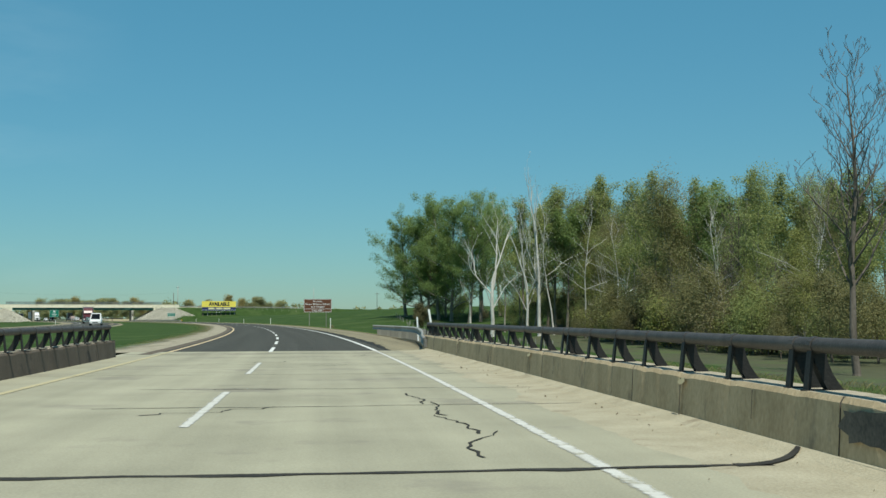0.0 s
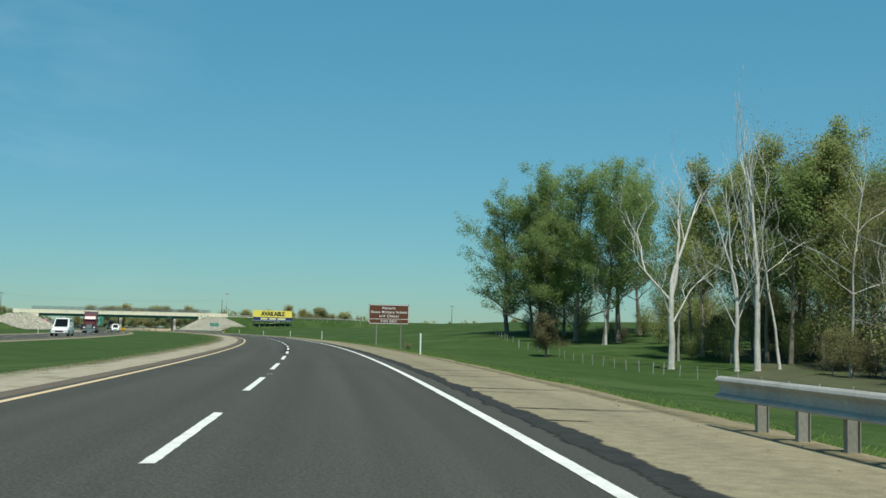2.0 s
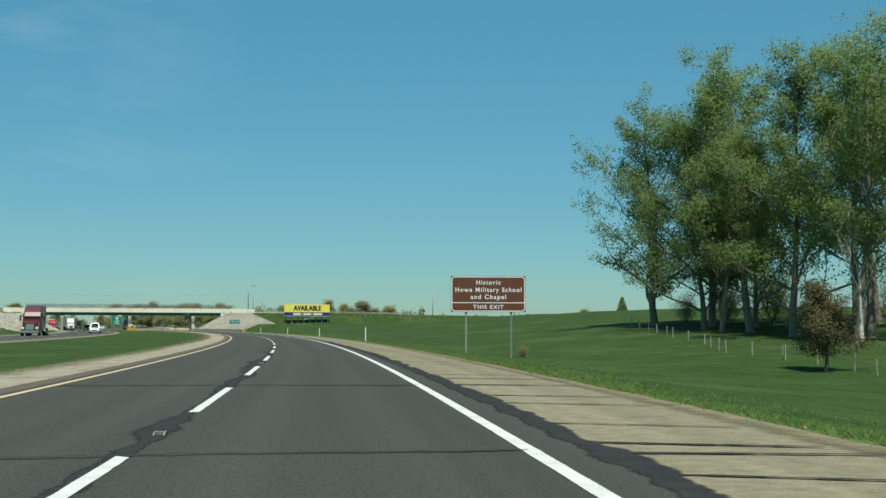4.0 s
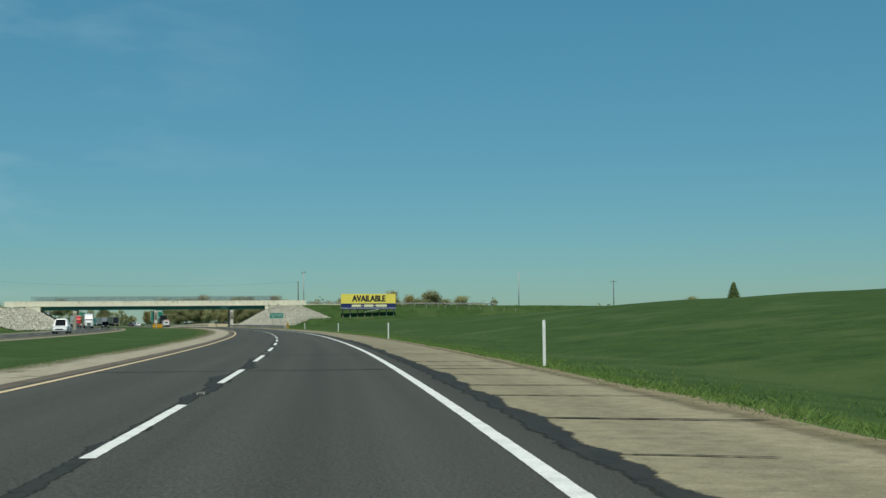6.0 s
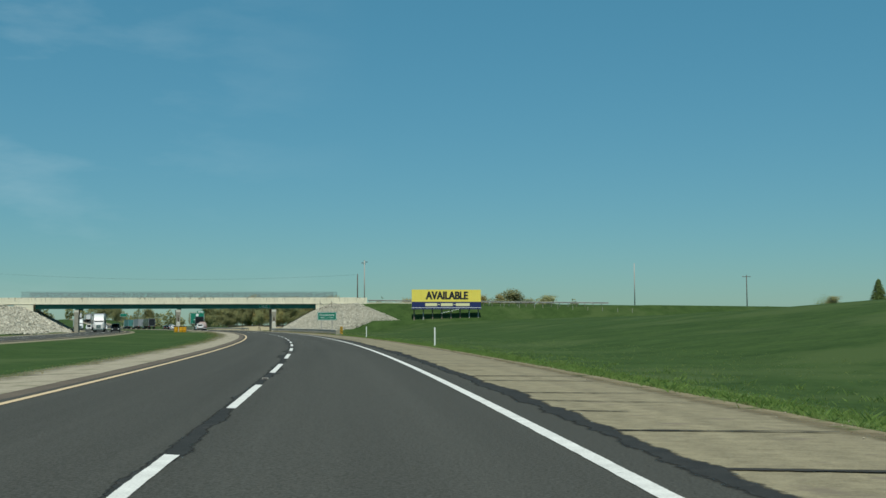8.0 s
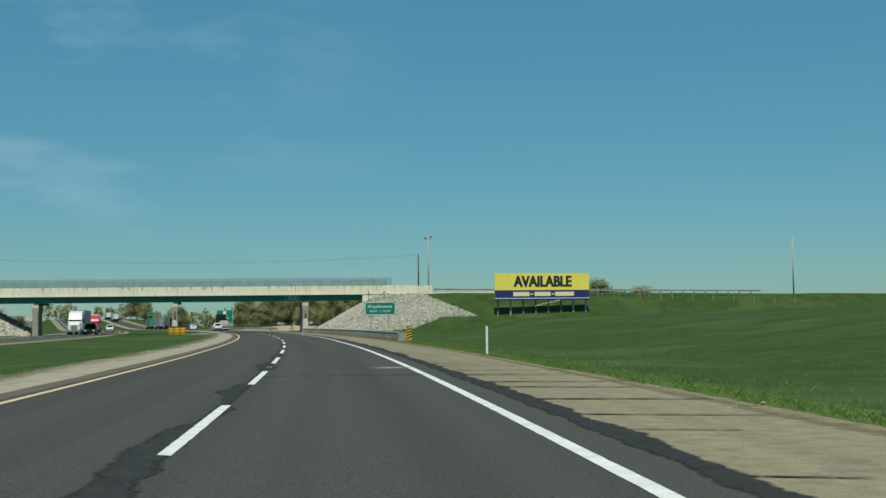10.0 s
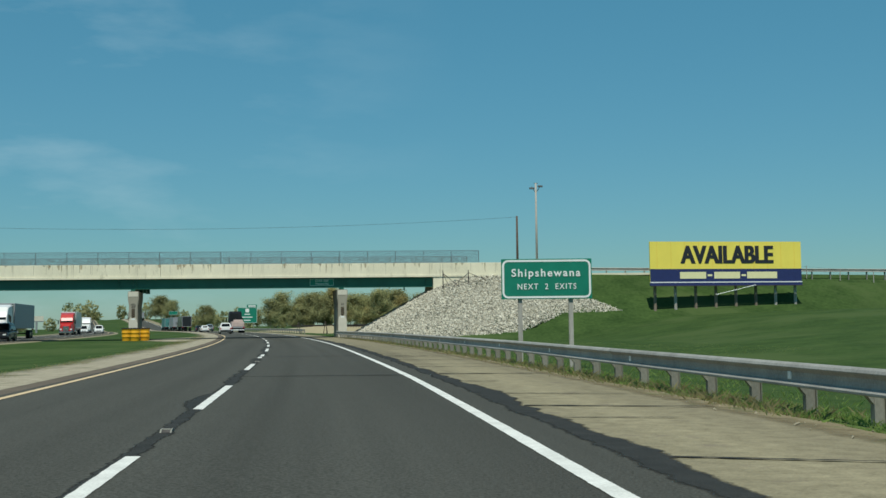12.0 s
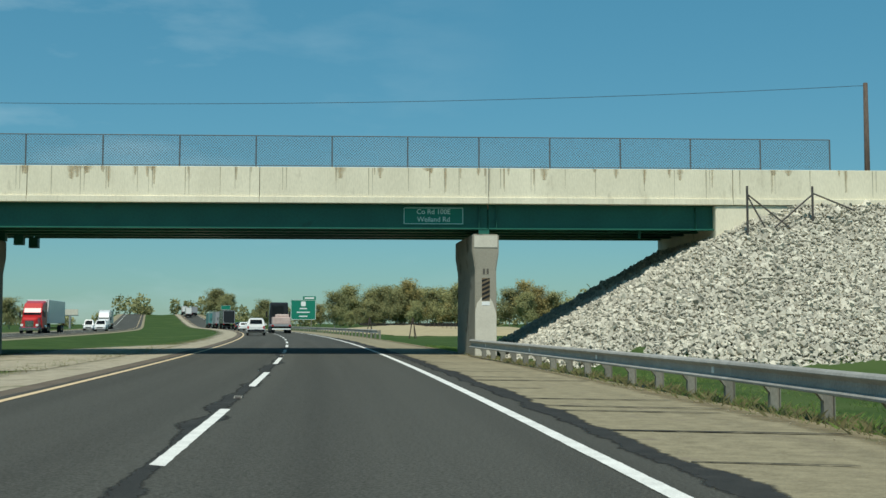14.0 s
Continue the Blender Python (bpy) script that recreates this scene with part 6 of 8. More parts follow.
# the wood
used = set()
for i in range(120):
    y = rnd.uniform(52, 196) if i < 85 else rnd.uniform(140, 196)
    edge = float(np.interp(y, (50, 80, 120, 150, 172, 185, 196), (44, 40, 38, 37, 39, 43, 48)))
    x = edge + rnd.random() ** 1.3 * 44 + 1
    k = rnd.choice((0, 0, 0, 0, 1, 1, 2, 2, 3, 4, 5))
    ob = back[k % 2] if k > 2 else thin[k]
    sc = (rnd.uniform(0.68, 0.85) if k > 2 else rnd.uniform(0.8, 1.05)) * (0.85 if k == 2 else 1) * float(np.interp(y, (50, 80, 120, 165), (0.60, 0.75, 0.98, 1.20)))
    k = k if k < 3 else 3 + k % 2
    put(ob, x, y, sc, rnd.uniform(0, 360), first=k not in used, tall=rnd.uniform(0.95, 1.1))
    used.add(k)
put(brush, 35.2, 128.0, 1.0, 0, first=True)
for x, y, sc in ((37.5, 100, 0.5), (40, 93, 0.6), (38, 88, 0.45)):
    put(thin[2], x, y, sc, rnd.uniform(0, 360))
put(late_brush, 37.5, 121.0, 0.9, 0, first=True)
for i in range(14):
    y = rnd.uniform(60, 170)
    put(late_brush, float(np.interp(y, (50, 80, 120, 150, 172), (39, 35, 33, 33, 36))) + abs(rnd.gauss(0, 2.5)), y, rnd.uniform(0.6, 1.35), rnd.uniform(0, 360))
for i in range(26):
    y = rnd.uniform(58, 150)
    put(late_brush if i % 3 else bushes[1 + i % 2], float(np.interp(y, (50, 80, 120, 150), (41, 37, 35, 35))) + rnd.uniform(0, 5), y, rnd.uniform(0.8, 1.5), rnd.uniform(0, 360))
used = set()
for i in range(45):
    y = rnd.uniform(48, 196)
    edge = float(np.interp(y, (50, 80, 120, 150, 172, 190), (42, 37.5, 35.5, 35, 38.5, 45)))
    k = rnd.choice((0, 0, 1, 1, 1, 2))
    put(bushes[k], edge + abs(rnd.gauss(0, 3.5)), y, rnd.uniform(0.6, 1.5), rnd.uniform(0, 360), first=k not in used)
    used.add(k)
for k, x, y, sc in ((0, 29, 188, 1.0), (3, 33, 193, 0.95), (3, 37, 186, 1.0), (4, 38, 197, 1.05), (4, 43, 190, 1.0), (4, 34, 202, 0.85), (3, 33, 182, 0.85), (4, 37, 176, 0.95), (3, 45, 182, 1.05), (0, 42, 203, 1.1), (5, 48, 196, 0.95), (0, 50, 207, 1.1), (1, 46, 213, 1.0), (0, 55, 200, 1.2), (1, 39, 209, 0.9), (3, 36, 180, 0.95), (1, 41, 178, 1.3), (4, 41, 184, 1.0)):
    put(thin[k] if k < 3 else back[k % 2], x, y, sc, rnd.uniform(0, 360))
for x, y, sc in ((31, 190, 0.6), (35, 196, 0.7), (40, 192, 0.8), (37, 205, 0.6), (45, 202, 0.8), (33, 183, 0.6), (38, 181, 0.8)):
    put(bushes[1], x, y, sc, rnd.uniform(0, 360)) if sc < 0.7 else put(brush, x, y, sc * 1.4, rnd.uniform(0, 360))
for k, x, y, sc in ((1, 20.2, 236, 0.75), (2, 24.4, 240, 0.8)):
    put(leafy[k], x, y, sc, rnd.uniform(0, 360))
put(brush, 15.66, 195.0, 1.08, 40)
for x, y, sc in ((26, 233, 0.5), (31, 231, 0.6), (34, 212, 0.4), (45, 197, 0.9), (44, 216, 0.7), (52, 204, 1.0)):
    put(bushes[rnd.choice((0, 1, 1))], x, y, sc, rnd.uniform(0, 360))
# undergrowth that closes the view between the dead trees and the cluster
for i in range(14):
    put(bushes[1] if i % 3 else late_brush, rnd.uniform(31, 52), rnd.uniform(178, 218), rnd.uniform(0.9, 1.5), rnd.uniform(0, 360))
put(bushes[0], 0.4, 212.8, 0.25, 10)
# scrub under and behind the cluster
for x, y, sc in ((23, 246, 0.8), (27, 244, 1.0), (30, 240, 0.35), (33, 246, 0.45), (36, 236, 1.0), (25, 252, 1.1), (29, 250, 1.2), (39, 228, 1.1), (35, 222, 0.8), (20, 250, 0.7)):
    put(bushes[1], x, y, sc, rnd.uniform(0, 360))
for i in range(9):
    put(bushes[1], rnd.uniform(39, 50), rnd.uniform(230, 250), rnd.uniform(0.9, 1.5), rnd.uniform(0, 360))
for x, y, sc in ((41, 246, 0.7), (46, 240, 0.75), (44, 232, 0.55)):
    put(thin[1], x, y, sc, rnd.uniform(0, 360))

# single trees and rows far off
put(broad, -186, 842, 1.0, 0, first=True)
for i in range(44):
    x = -216 + 3.8 * i + rnd.uniform(-3, 3)
    put(broad_b if i % 3 == 1 else broad, x, 846 - 0.10 * (x + 222) + rnd.uniform(-10, 18), rnd.uniform(0.65, 1.15) * (0.55 if x < -196 else 1), rnd.uniform(0, 360), first=i == 1, tall=rnd.uniform(0.85, 1.2))
for i in range(12):
    x = -212 + 4.8 * i + rnd.uniform(-3, 3)
    put(broad, x, 866 + rnd.uniform(-6, 12), rnd.uniform(1.05, 1.25), rnd.uniform(0, 360))
for x, y, sc in ((-40, 905, 0.9), (-33, 908, 0.75), (-20, 915, 0.6), (-88, 915, 0.7), (-96, 912, 0.6), (-260, 900, 0.9), (-280, 905, 0.8), (-420, 760, 0.9), (-434, 764, 1.0), (-400, 740, 0.7)):
    put(broad, x, y, sc, rnd.uniform(0, 360))
for x, y, sc in ((-184, 770, 0.85), (-316, 975, 1.05), (-306, 968, 0.85), (-325, 988, 0.95), (-275, 747, 0.72), (-268, 752, 0.5), (-372, 705, 0.9), (-385, 712, 1.0)):
    put(broad, x, y, sc, rnd.uniform(0, 360))


def conifer(seed, height):
    rs = np.random.RandomState(seed)
    ob = thing("conifer", "dark evergreen tree on the far hill", "tree")
    part("trunk", mesh_np("trunk", *frustums([((0, 0, -0.3), (0, 0, height * 0.95), 0.16, 0.03)], 6), "bark"), "bark", ob)
    n = 1500
    t = rs.uniform(0.06, 1, n)
    a, rr = rs.uniform(0, math.tau, n), (1 - t) ** 0.75 * height * 0.34 * rs.uniform(0.5, 1.08, n) + 0.12
    c = np.stack([rr * np.cos(a), rr * np.sin(a), t * height - rr * 0.25], 1)
    u = np.stack([np.cos(a), np.sin(a), -0.5 + 0 * a], 1)
    v = np.stack([-np.sin(a), np.cos(a), 0 * a], 1)
    s = (0.28 + 0.4 * (1 - t))[:, None]
    vs = np.stack([c - u * s, c + v * s * 0.45, c + u * s, c - v * s * 0.45], 1).reshape(-1, 3)
    part("crown", mesh_np("crown", vs, np.arange(4 * n).reshape(n, 4), "leaf"), "leaf", ob)
    return ob


con = conifer(3, 8.0)
put(con, 75.7, 634, 1.6, 0, first=True)
put(bushes[1], 60, 640, 1.6, 0)
for x, y, sc in ((-46, 668, 0.75), (-40.7, 667.6, 1.0), (-35, 669, 0.75), (-28, 668.8, 0.85), (55.5, 606, 0.5)):
    put(broad, x, y, sc, rnd.uniform(0, 360))


def far_woods():
    """Uneven far tree lines, each crown a cloud of small sprays."""
    rs = np.random.RandomState(9)
    vs, n0 = [], 0
    rows = ((-760, 930, -330, 1010, 60, 9), (-330, 1010, -120, 955, 46, 11), (-125, 950, -15, 935, 30, 13), (-15, 960, 160, 1000, 26, 8), (160, 1000, 420, 900, 30, 8),
            (-900, 760, -560, 900, 40, 9), (-1000, 300, -800, 700, 30, 9), (420, 900, 900, 500, 40, 8))
    for x0, y0, x1, y1, n, h in rows:
        for i in range(n):
            t = (i + rs.uniform(-0.4, 0.4)) / n
            x, y = x0 + (x1 - x0) * t + rs.normal(0, 6), y0 + (y1 - y0) * t + rs.normal(0, 12)
            hh, w = h * rs.uniform(0.55, 1.35), rs.uniform(4, 9)
            s, d = along(x, y)
            m = 200
            c = rs.normal(0, 1, (m, 3))
            c /= np.linalg.norm(c, axis=1, keepdims=True)
            c *= rs.uniform(0.5, 1.05, (m, 1))
            c = c * np.array([w * 0.6, w * 0.6, hh * 0.5]) + np.array([x, y, ground_z(s, d) + hh * 0.48])
            u, v = rs.normal(0, 1, (m, 3)), rs.normal(0, 1, (m, 3))
            z = rs.uniform(0.4, 0.9, (m, 1))
            vs.append(np.stack([c - u * z * 0.7, c + v * z * 0.6, c + u * z * 0.7, c - v * z * 0.6], 1).reshape(-1, 3))
    vs = np.concatenate(vs)
    ob = part("far_woods", mesh_np("far_woods", vs, np.arange(len(vs)).reshape(-1, 4), "leaf_far_haze"), "leaf_far_haze")
    return tagged(ob, "distant rows of olive-green spring trees on the horizon", "woods", kind="stuff")


far_woods()


# ---- posts, poles, barrels ----
def delineator(at, lean=0.0, h=1.12, side=0.0):
    ob = thing("delineator", "white flexible roadside delineator post", "marker post", at @ pose(0, 0, 0, lean, side, 0), "delineators along the shoulder")
    bm = bm_new()
    prism(bm, [(-0.04, -0.2), (0.04, -0.2), (0.04, h - 0.04), (0.025, h), (-0.025, h), (-0.04, h - 0.04)], -0.012, 0.012)
    bmesh.ops.bevel(bm, geom=bm.edges[:], offset=0.004, segments=1, affect="EDGES")
    part("post", bm, "plastic_white", ob)
    part("reflector", box(bm_new(), -0.03, 0.03, -0.017, -0.012, h - 0.26, h - 0.1), "sign_white", ob, "pale reflective band")
    return ob


for s_, d_, z_, ln in ((131.6, 7.45, 0.06, 0), (228.1, 7.76, 0.04, 0), (275.6, 7.46, -0.05, 0), (327.9, 7.9, -0.1, 0), (373.0, 7.73, -0.1, 0)):
    delineator(road_pose(s_, d_, z_), ln)
delineator(road_pose(43.1, 6.14, -0.1), 0, 1.64, -9)
delineator(road_pose(58.0, 7.15, 0.0), 0, 1.24, -3)
delineator(road_pose(262, -34.5, -0.3), 0)


def hazard_post():
    ob = thing("hazard_marker", "yellow and black striped hazard marker at the rail end", "road sign", pose(-50.85, 402.3, 0, 0, 0, 10))
    part("post", box(bm_new(), -0.03, 0.03, 0.02, 0.06, -0.4, 0.95), "galv_post", ob)
    b = part("board", box(bm_new(), -0.17, 0.17, 0.0, 0.015, 0.1, 1.0), "marker_yellow", ob)
    stripes(b, 0.34, 0.9, 0.55, -0.002)
    return ob


hazard_post()


def barrel_mesh(mat, lid):
    prof = [(0.0, 0.0), (0.42, 0.0), (0.43, 0.05), (0.43, 0.28), (0.455, 0.30), (0.455, 0.34), (0.44, 0.36), (0.45, 0.58), (0.475, 0.60), (0.475, 0.64), (0.455, 0.66), (0.47, 0.86), (0.50, 0.88), (0.50, 0.93), (0.46, 0.95), (0.0, 0.97)]
    n = 20
    vs = [(r * math.cos(i * math.tau / n), r * math.sin(i * math.tau / n), z) for r, z in prof for i in range(n)]
    fs = [(j * n + i, j * n + (i + 1) % n, (j + 1) * n + (i + 1) % n, (j + 1) * n + i) for j in range(len(prof) - 1) for i in range(n)]
    k = (len(prof) - 4) * n
    return mesh_np("drum", vs[:k + n], [f for f in fs if f[0] < k], mat), mesh_np("lid", vs[k:], [tuple(i - k for i in f) for f in fs if f[0] >= k], lid)


def sand_barrel(u, v, mats, meshes):
    at = BRIDGE @ pose(u, v, -0.42 + 0.12, 0, 0, 37 * u)
    s, d = along(at.translation.x, at.translation.y)
    at.translation.z = ground_z(s, d) - 0.02
    at = at @ Matrix.Diagonal((0.95, 0.95, 1.26, 1))
    ob = thing("sand_barrel", "yellow plastic sand barrel before the median pier" if mats == "barrel_yellow" else "dark sand barrel before the median pier", "barrel", at, "crash barrels")
    part("drum", meshes[0], mats, ob, smooth=True)
    part("lid", meshes[1], "black", ob)


DRUM_Y, DRUM_D = barrel_mesh("barrel_yellow", "black"), barrel_mesh("earth", "black")
PIER2 = -28.1
for du, dv, dark in ((-0.3, -1.3, 0), (0.75, -3.0, 0), (1.35, -1.3, 0)):
    sand_barrel(PIER2 + du, dv, "earth" if dark else "barrel_yellow", DRUM_D if dark else DRUM_Y)


def utility_pole(label, x, y, z0, z1, r, mat, arms=(), floods=False):
    ob = thing("utility_pole", label, "pole", pose(x, y, z0, 0, 0, 16))
    h = z1 - z0
    part("pole", rod(bm_new(), (0, 0, -0.6), (0, 0, h), r, r * 0.68, 12), mat, ob, smooth=True)
    for z, w in arms:
        part("cross_arm", box(bm_new(), -w / 2, w / 2, -0.06, 0.06, h - z - 0.06, h - z + 0.06), mat, ob)
        for q in (-w * 0.44, w * 0.44):
            part("insulator", rod(bm_new(), (q, 0, h - z + 0.05), (q, 0, h - z + 0.2), 0.035), "plastic_white", ob)
    if floods:
        for sx in (-1, 1):
            b = rod(bm_new(), (0, 0, h - 1.0), (0.42 * sx, 0, h - 0.35), 0.035)
            part("bracket", b, "fence_steel", ob)
            bm = bm_new()
            box(bm, 0.12 * sx - 0.24, 0.12 * sx + 0.24, -0.28, 0.02, h - 0.52, h - 0.34, 0.03)
            bm.transform(Matrix.Translation((0.3 * sx, 0, 0.1 * sx)))
            part("flood_lamp", bm, "fence_steel", ob, "grey flood lamp head")
        part("top_bracket", box(bm_new(), -0.2, 0.2, -0.03, 0.03, h - 0.04, h + 0.02), "fence_steel", ob)
    return ob


def wire(label, a, b, sag, r=0.012):
    a, b = Vector(a), Vector(b)
    pts = [a.lerp(b, i / 24) - Vector((0, 0, sag * 4 * (i / 24) * (1 - i / 24))) for i in range(25)]
    return tagged(part("overhead_wire", tube(pts, r, 5, "overhead_wire", "wire"), "wire"), label, "wire")


utility_pole("grey pole with two flood lamps by the overpass", -65.6, 504.7, 5.5, 15.0, 0.13, "pole_grey", floods=True)
utility_pole("dark wooden utility pole by the overpass", -68.3, 511.4, 5.3, 12.42, 0.15, "wood_pole")
utility_pole("slender pale utility pole on the hill", -7.2, 524.0, 4.5, 14.8, 0.13, "pole_grey")
utility_pole("utility pole with a cross arm on the hill", 23.1, 558.5, 4.5, 13.4, 0.14, "wood_pole", arms=((0.5, 2.4),))
utility_pole("slender utility pole beyond the overpass", -145.2, 489.6, 0.0, 13.2, 0.15, "wood_pole", arms=((0.5, 2.2),))
wire("thin black overhead wire along the overpass", (-68.3, 511.4, 12.3), (-145.2, 489.6, 12.6), 1.3)


# ---- fences ----
def post_fence(label, pts, step, h, lines):
    """Thin steel posts and wires over a line of (s, d) places."""
    ob = thing("wire_fence", label, "fence")
    run = [(a[0] + (b[0] - a[0]) * t, a[1] + (b[1] - a[1]) * t) for a, b in zip(pts, pts[1:]) for t in np.arange(0, 1, step / max(1e-3, math.hypot(b[0] - a[0], b[1] - a[1])))]
    r_ = random.Random(2)
    ends = []
    for s, d in run:
        p = way(s, d, ground_z(s, d))
        q = p + Vector((r_.uniform(-0.06, 0.06), r_.uniform(-0.06, 0.06), h * r_.uniform(0.92, 1.08)))
        part("post", rod(bm_new(), p - Vector((0, 0, 0.3)), q, 0.045, 0.04, 6), "pole_grey", ob)
        ends.append(q)
    for z in lines:
        part("wire", tube([q - Vector((0, 0, z)) for q in ends], 0.006, 4, "wire", "wire"), "wire", ob)
    return ob


post_fence("low wire fence on weathered posts across the field", ((104, 27), (156, 29.5), (191.4, 31.4), (200, 31.3), (208, 31.0), (219.4, 34.1), (229.4, 34.7), (249, 37.8)), 4.1, 0.9, (0.08, 0.4))
post_fence("wire fence on weathered posts behind the billboard", ((503.5, 47), (500, 65), (497, 86)), 3.3, 0.95, (0.08, 0.45))


def side_rail():
    """Guard rail of the crossing road on top of the embankment."""
    ob = thing("guard_rail", "galvanised guard rail along the crossing road", "guard rail", BRIDGE)
    for i in range(14):
        bm = bm_new()
        a, b = 11.3 + 3.81 * i, 11.3 + 3.81 * (i + 1)
        za, zb = 6.55 - 0.0118 * (a - 11.3), 6.55 - 0.0118 * (b - 11.3)
        n0 = len(bm.verts)
        vs = [bm.verts.new((u, 0.55 - x, z - 0.31 + q)) for u, z in ((a, za), (b, zb)) for x, q in W_PROFILE]
        m = len(W_PROFILE)
        for j in range(m - 1):
            bm.faces.new((vs[j], vs[j + m], vs[j + m + 1], vs[j + 1]))
        part("rail_beam", bm, "galvanised", ob)
    for i in range(28):
        u = 11.6 + 1.905 * i
        part("rail_post", box(bm_new(), u - 0.05, u + 0.05, 0.6, 0.75, 5.0, 6.55 - 0.0118 * (u - 11.3)), "galv_post", ob)
    return ob


side_rail()


def slope_braces():
    """Leaning fence remnants on the rock slope."""
    for u0, sg in ((0.97, 1), (3.4, -1)):
        ob = thing("fence_post", "rusty braced fence post on the rock slope", "fence post", BRIDGE)
        v = -1.35
        z = 5.0
        part("post", rod(bm_new(), (u0, v, z - 0.5), (u0, v, z + 1.25), 0.045, n=8), "rail_dark", ob)
        part("brace", rod(bm_new(), (u0, v, z + 0.95), (u0 + 1.5 * sg, v - 0.2, z - 0.3), 0.03, n=6), "rail_dark", ob)
        if sg < 0:
            part("brace", rod(bm_new(), (u0, v, z + 1.0), (u0 + 1.5, v - 0.2, z + 0.35), 0.03, n=6), "rail_dark", ob)
        else:
            part("brace", rod(bm_new(), (u0, v, z + 0.9), (u0 + 0.55, v - 0.3, z - 0.3), 0.03, n=6), "rail_dark", ob)


slope_braces()


# ---- far green sign and other far things ----
def far_sign():
    p = way(694, 11.6)
    ob = road_sign("green exit sign with white shield and text on posts", pose(p.x, p.y, 0, 0, 0, heading(694) - 6), 5.0, 4.0, 2.0, (-1.6, 1.6), (-0.6, -0.6), "sign_green", (), 0.3)
    part("exit_tab", plate(2.6, 0.7, 0.05, 0.0, 0.03, 1.2, 6.36), "sign_green", ob)
    part("route_shield", plate(0.95, 0.95, 0.2, -0.012, 0.0, 0, 5.2), "sign_white", ob)
    for z, w in ((4.25, 1.7), (3.5, 3.1), (2.7, 2.0)):
        part("text_bar", plate(w * 0.85, 0.22, 0.05, -0.012, 0.0, 0, z), "sign_white", ob)
    part("text_bar", plate(1.9, 0.3, 0.05, -0.012, 0.0, 1.2, 6.36), "sign_white", ob)
    p = way(900, 9)
    road_sign("small green sign far along the highway", pose(p.x, p.y, rise(900), 0, 0, heading(900)), 3.6, 1.6, 5.0, (-1.1, 1.1), (-1.0, -1.0), "sign_green", (), 0.2)


far_sign()


def far_billboard(x, y, w, h, z, mat):
    ob = thing("billboard", "grey far billboard on a single steel post", "billboard", pose(x, y, 0, 0, 0, 24))
    part("panel", box(bm_new(), -w / 2, w / 2, 0, 0.4, z, z + h), mat, ob)
    part("frame", box(bm_new(), -w / 2 - 0.2, w / 2 + 0.2, 0.1, 0.3, z - 0.3, z), "sign_back", ob)
    part("post", rod(bm_new(), (0, 0.3, -1), (0, 0.3, z), 0.4, 0.4, 12), "trailer_grey", ob)


far_billboard(-304, 812, 7.0, 1.7, 5.0, "sign_back")
far_billboard(-297, 814, 5.4, 2.0, 4.2, "pier_patch")


def dirt_bank():
    """A tan bare-earth bank beyond the overpass, with a low silt fence in front."""
    vs, fs = [], []
    n, m = 40, 12
    for i in range(n + 1):
        s = 596 + 110 * i / n
        for j in range(m + 1):
            d = 15.5 + 26 * j / m
            e = math.sin(math.pi * i / n) ** 0.4 * math.sin(math.pi * min(1, j / m)) ** 0.6
            vs.append(way(s, d, -0.4 + 1.5 * e + 0.25 * noise.noise(Vector((s * 0.15, d * 0.3, 2)))))
    k = m + 1
    fs = [(i * k + j, i * k + j + 1, (i + 1) * k + j + 1, (i + 1) * k + j) for i in range(n) for j in range(m)]
    tagged(part("earth_bank", mesh_np("earth_bank", vs, fs, "field_tan"), "field_tan", smooth=True), "bare tan earth bank beyond the overpass", "earth bank", kind="structure")
    ob = thing("silt_fence", "low dark silt fence along the bare bank", "fence")
    for i in range(34):
        a, b = 598 + 3 * i, 601 + 3 * i
        bm = bm_new()
        q = [way(a, 24, 0.85), way(b, 24, 0.85), way(b, 24, 1.3), way(a, 24, 1.3)]
        bm.faces.new([bm.verts.new(v) for v in q])
        bmesh.ops.solidify(bm, geom=bm.faces[:], thickness=0.02)
        part("panel", bm, "silt_fence", ob)
        part("stake", rod(bm_new(), way(a, 23.9, 0.4), way(a, 23.9, 1.45), 0.03, n=5), "wood_pole", ob)
    for s, d in ((583, 9.5), (572, 12.5)):
        ob = thing("barricade", "leaning timber barricade on the verge", "barricade", road_pose(s, d, ground_z(s, d)))
        for sx in (-1, 1):
            part("leg", rod(bm_new(), (0.35 * sx, 0, -0.05), (0.0, 0, 2.0), 0.05, n=6), "wood_pole", ob)
            part("foot", rod(bm_new(), (0.25 * sx, 0.5, -0.05), (0.1 * sx, 0, 1.7), 0.04, n=6), "wood_pole", ob)


dirt_bank()
guard_rail("galvanised steel guard rail beyond the overpass", ((560, 7.9), (640, 7.6), (700, 7.4)), ((560, 0.68), (700, 0.68)), 3.8, -0.25)


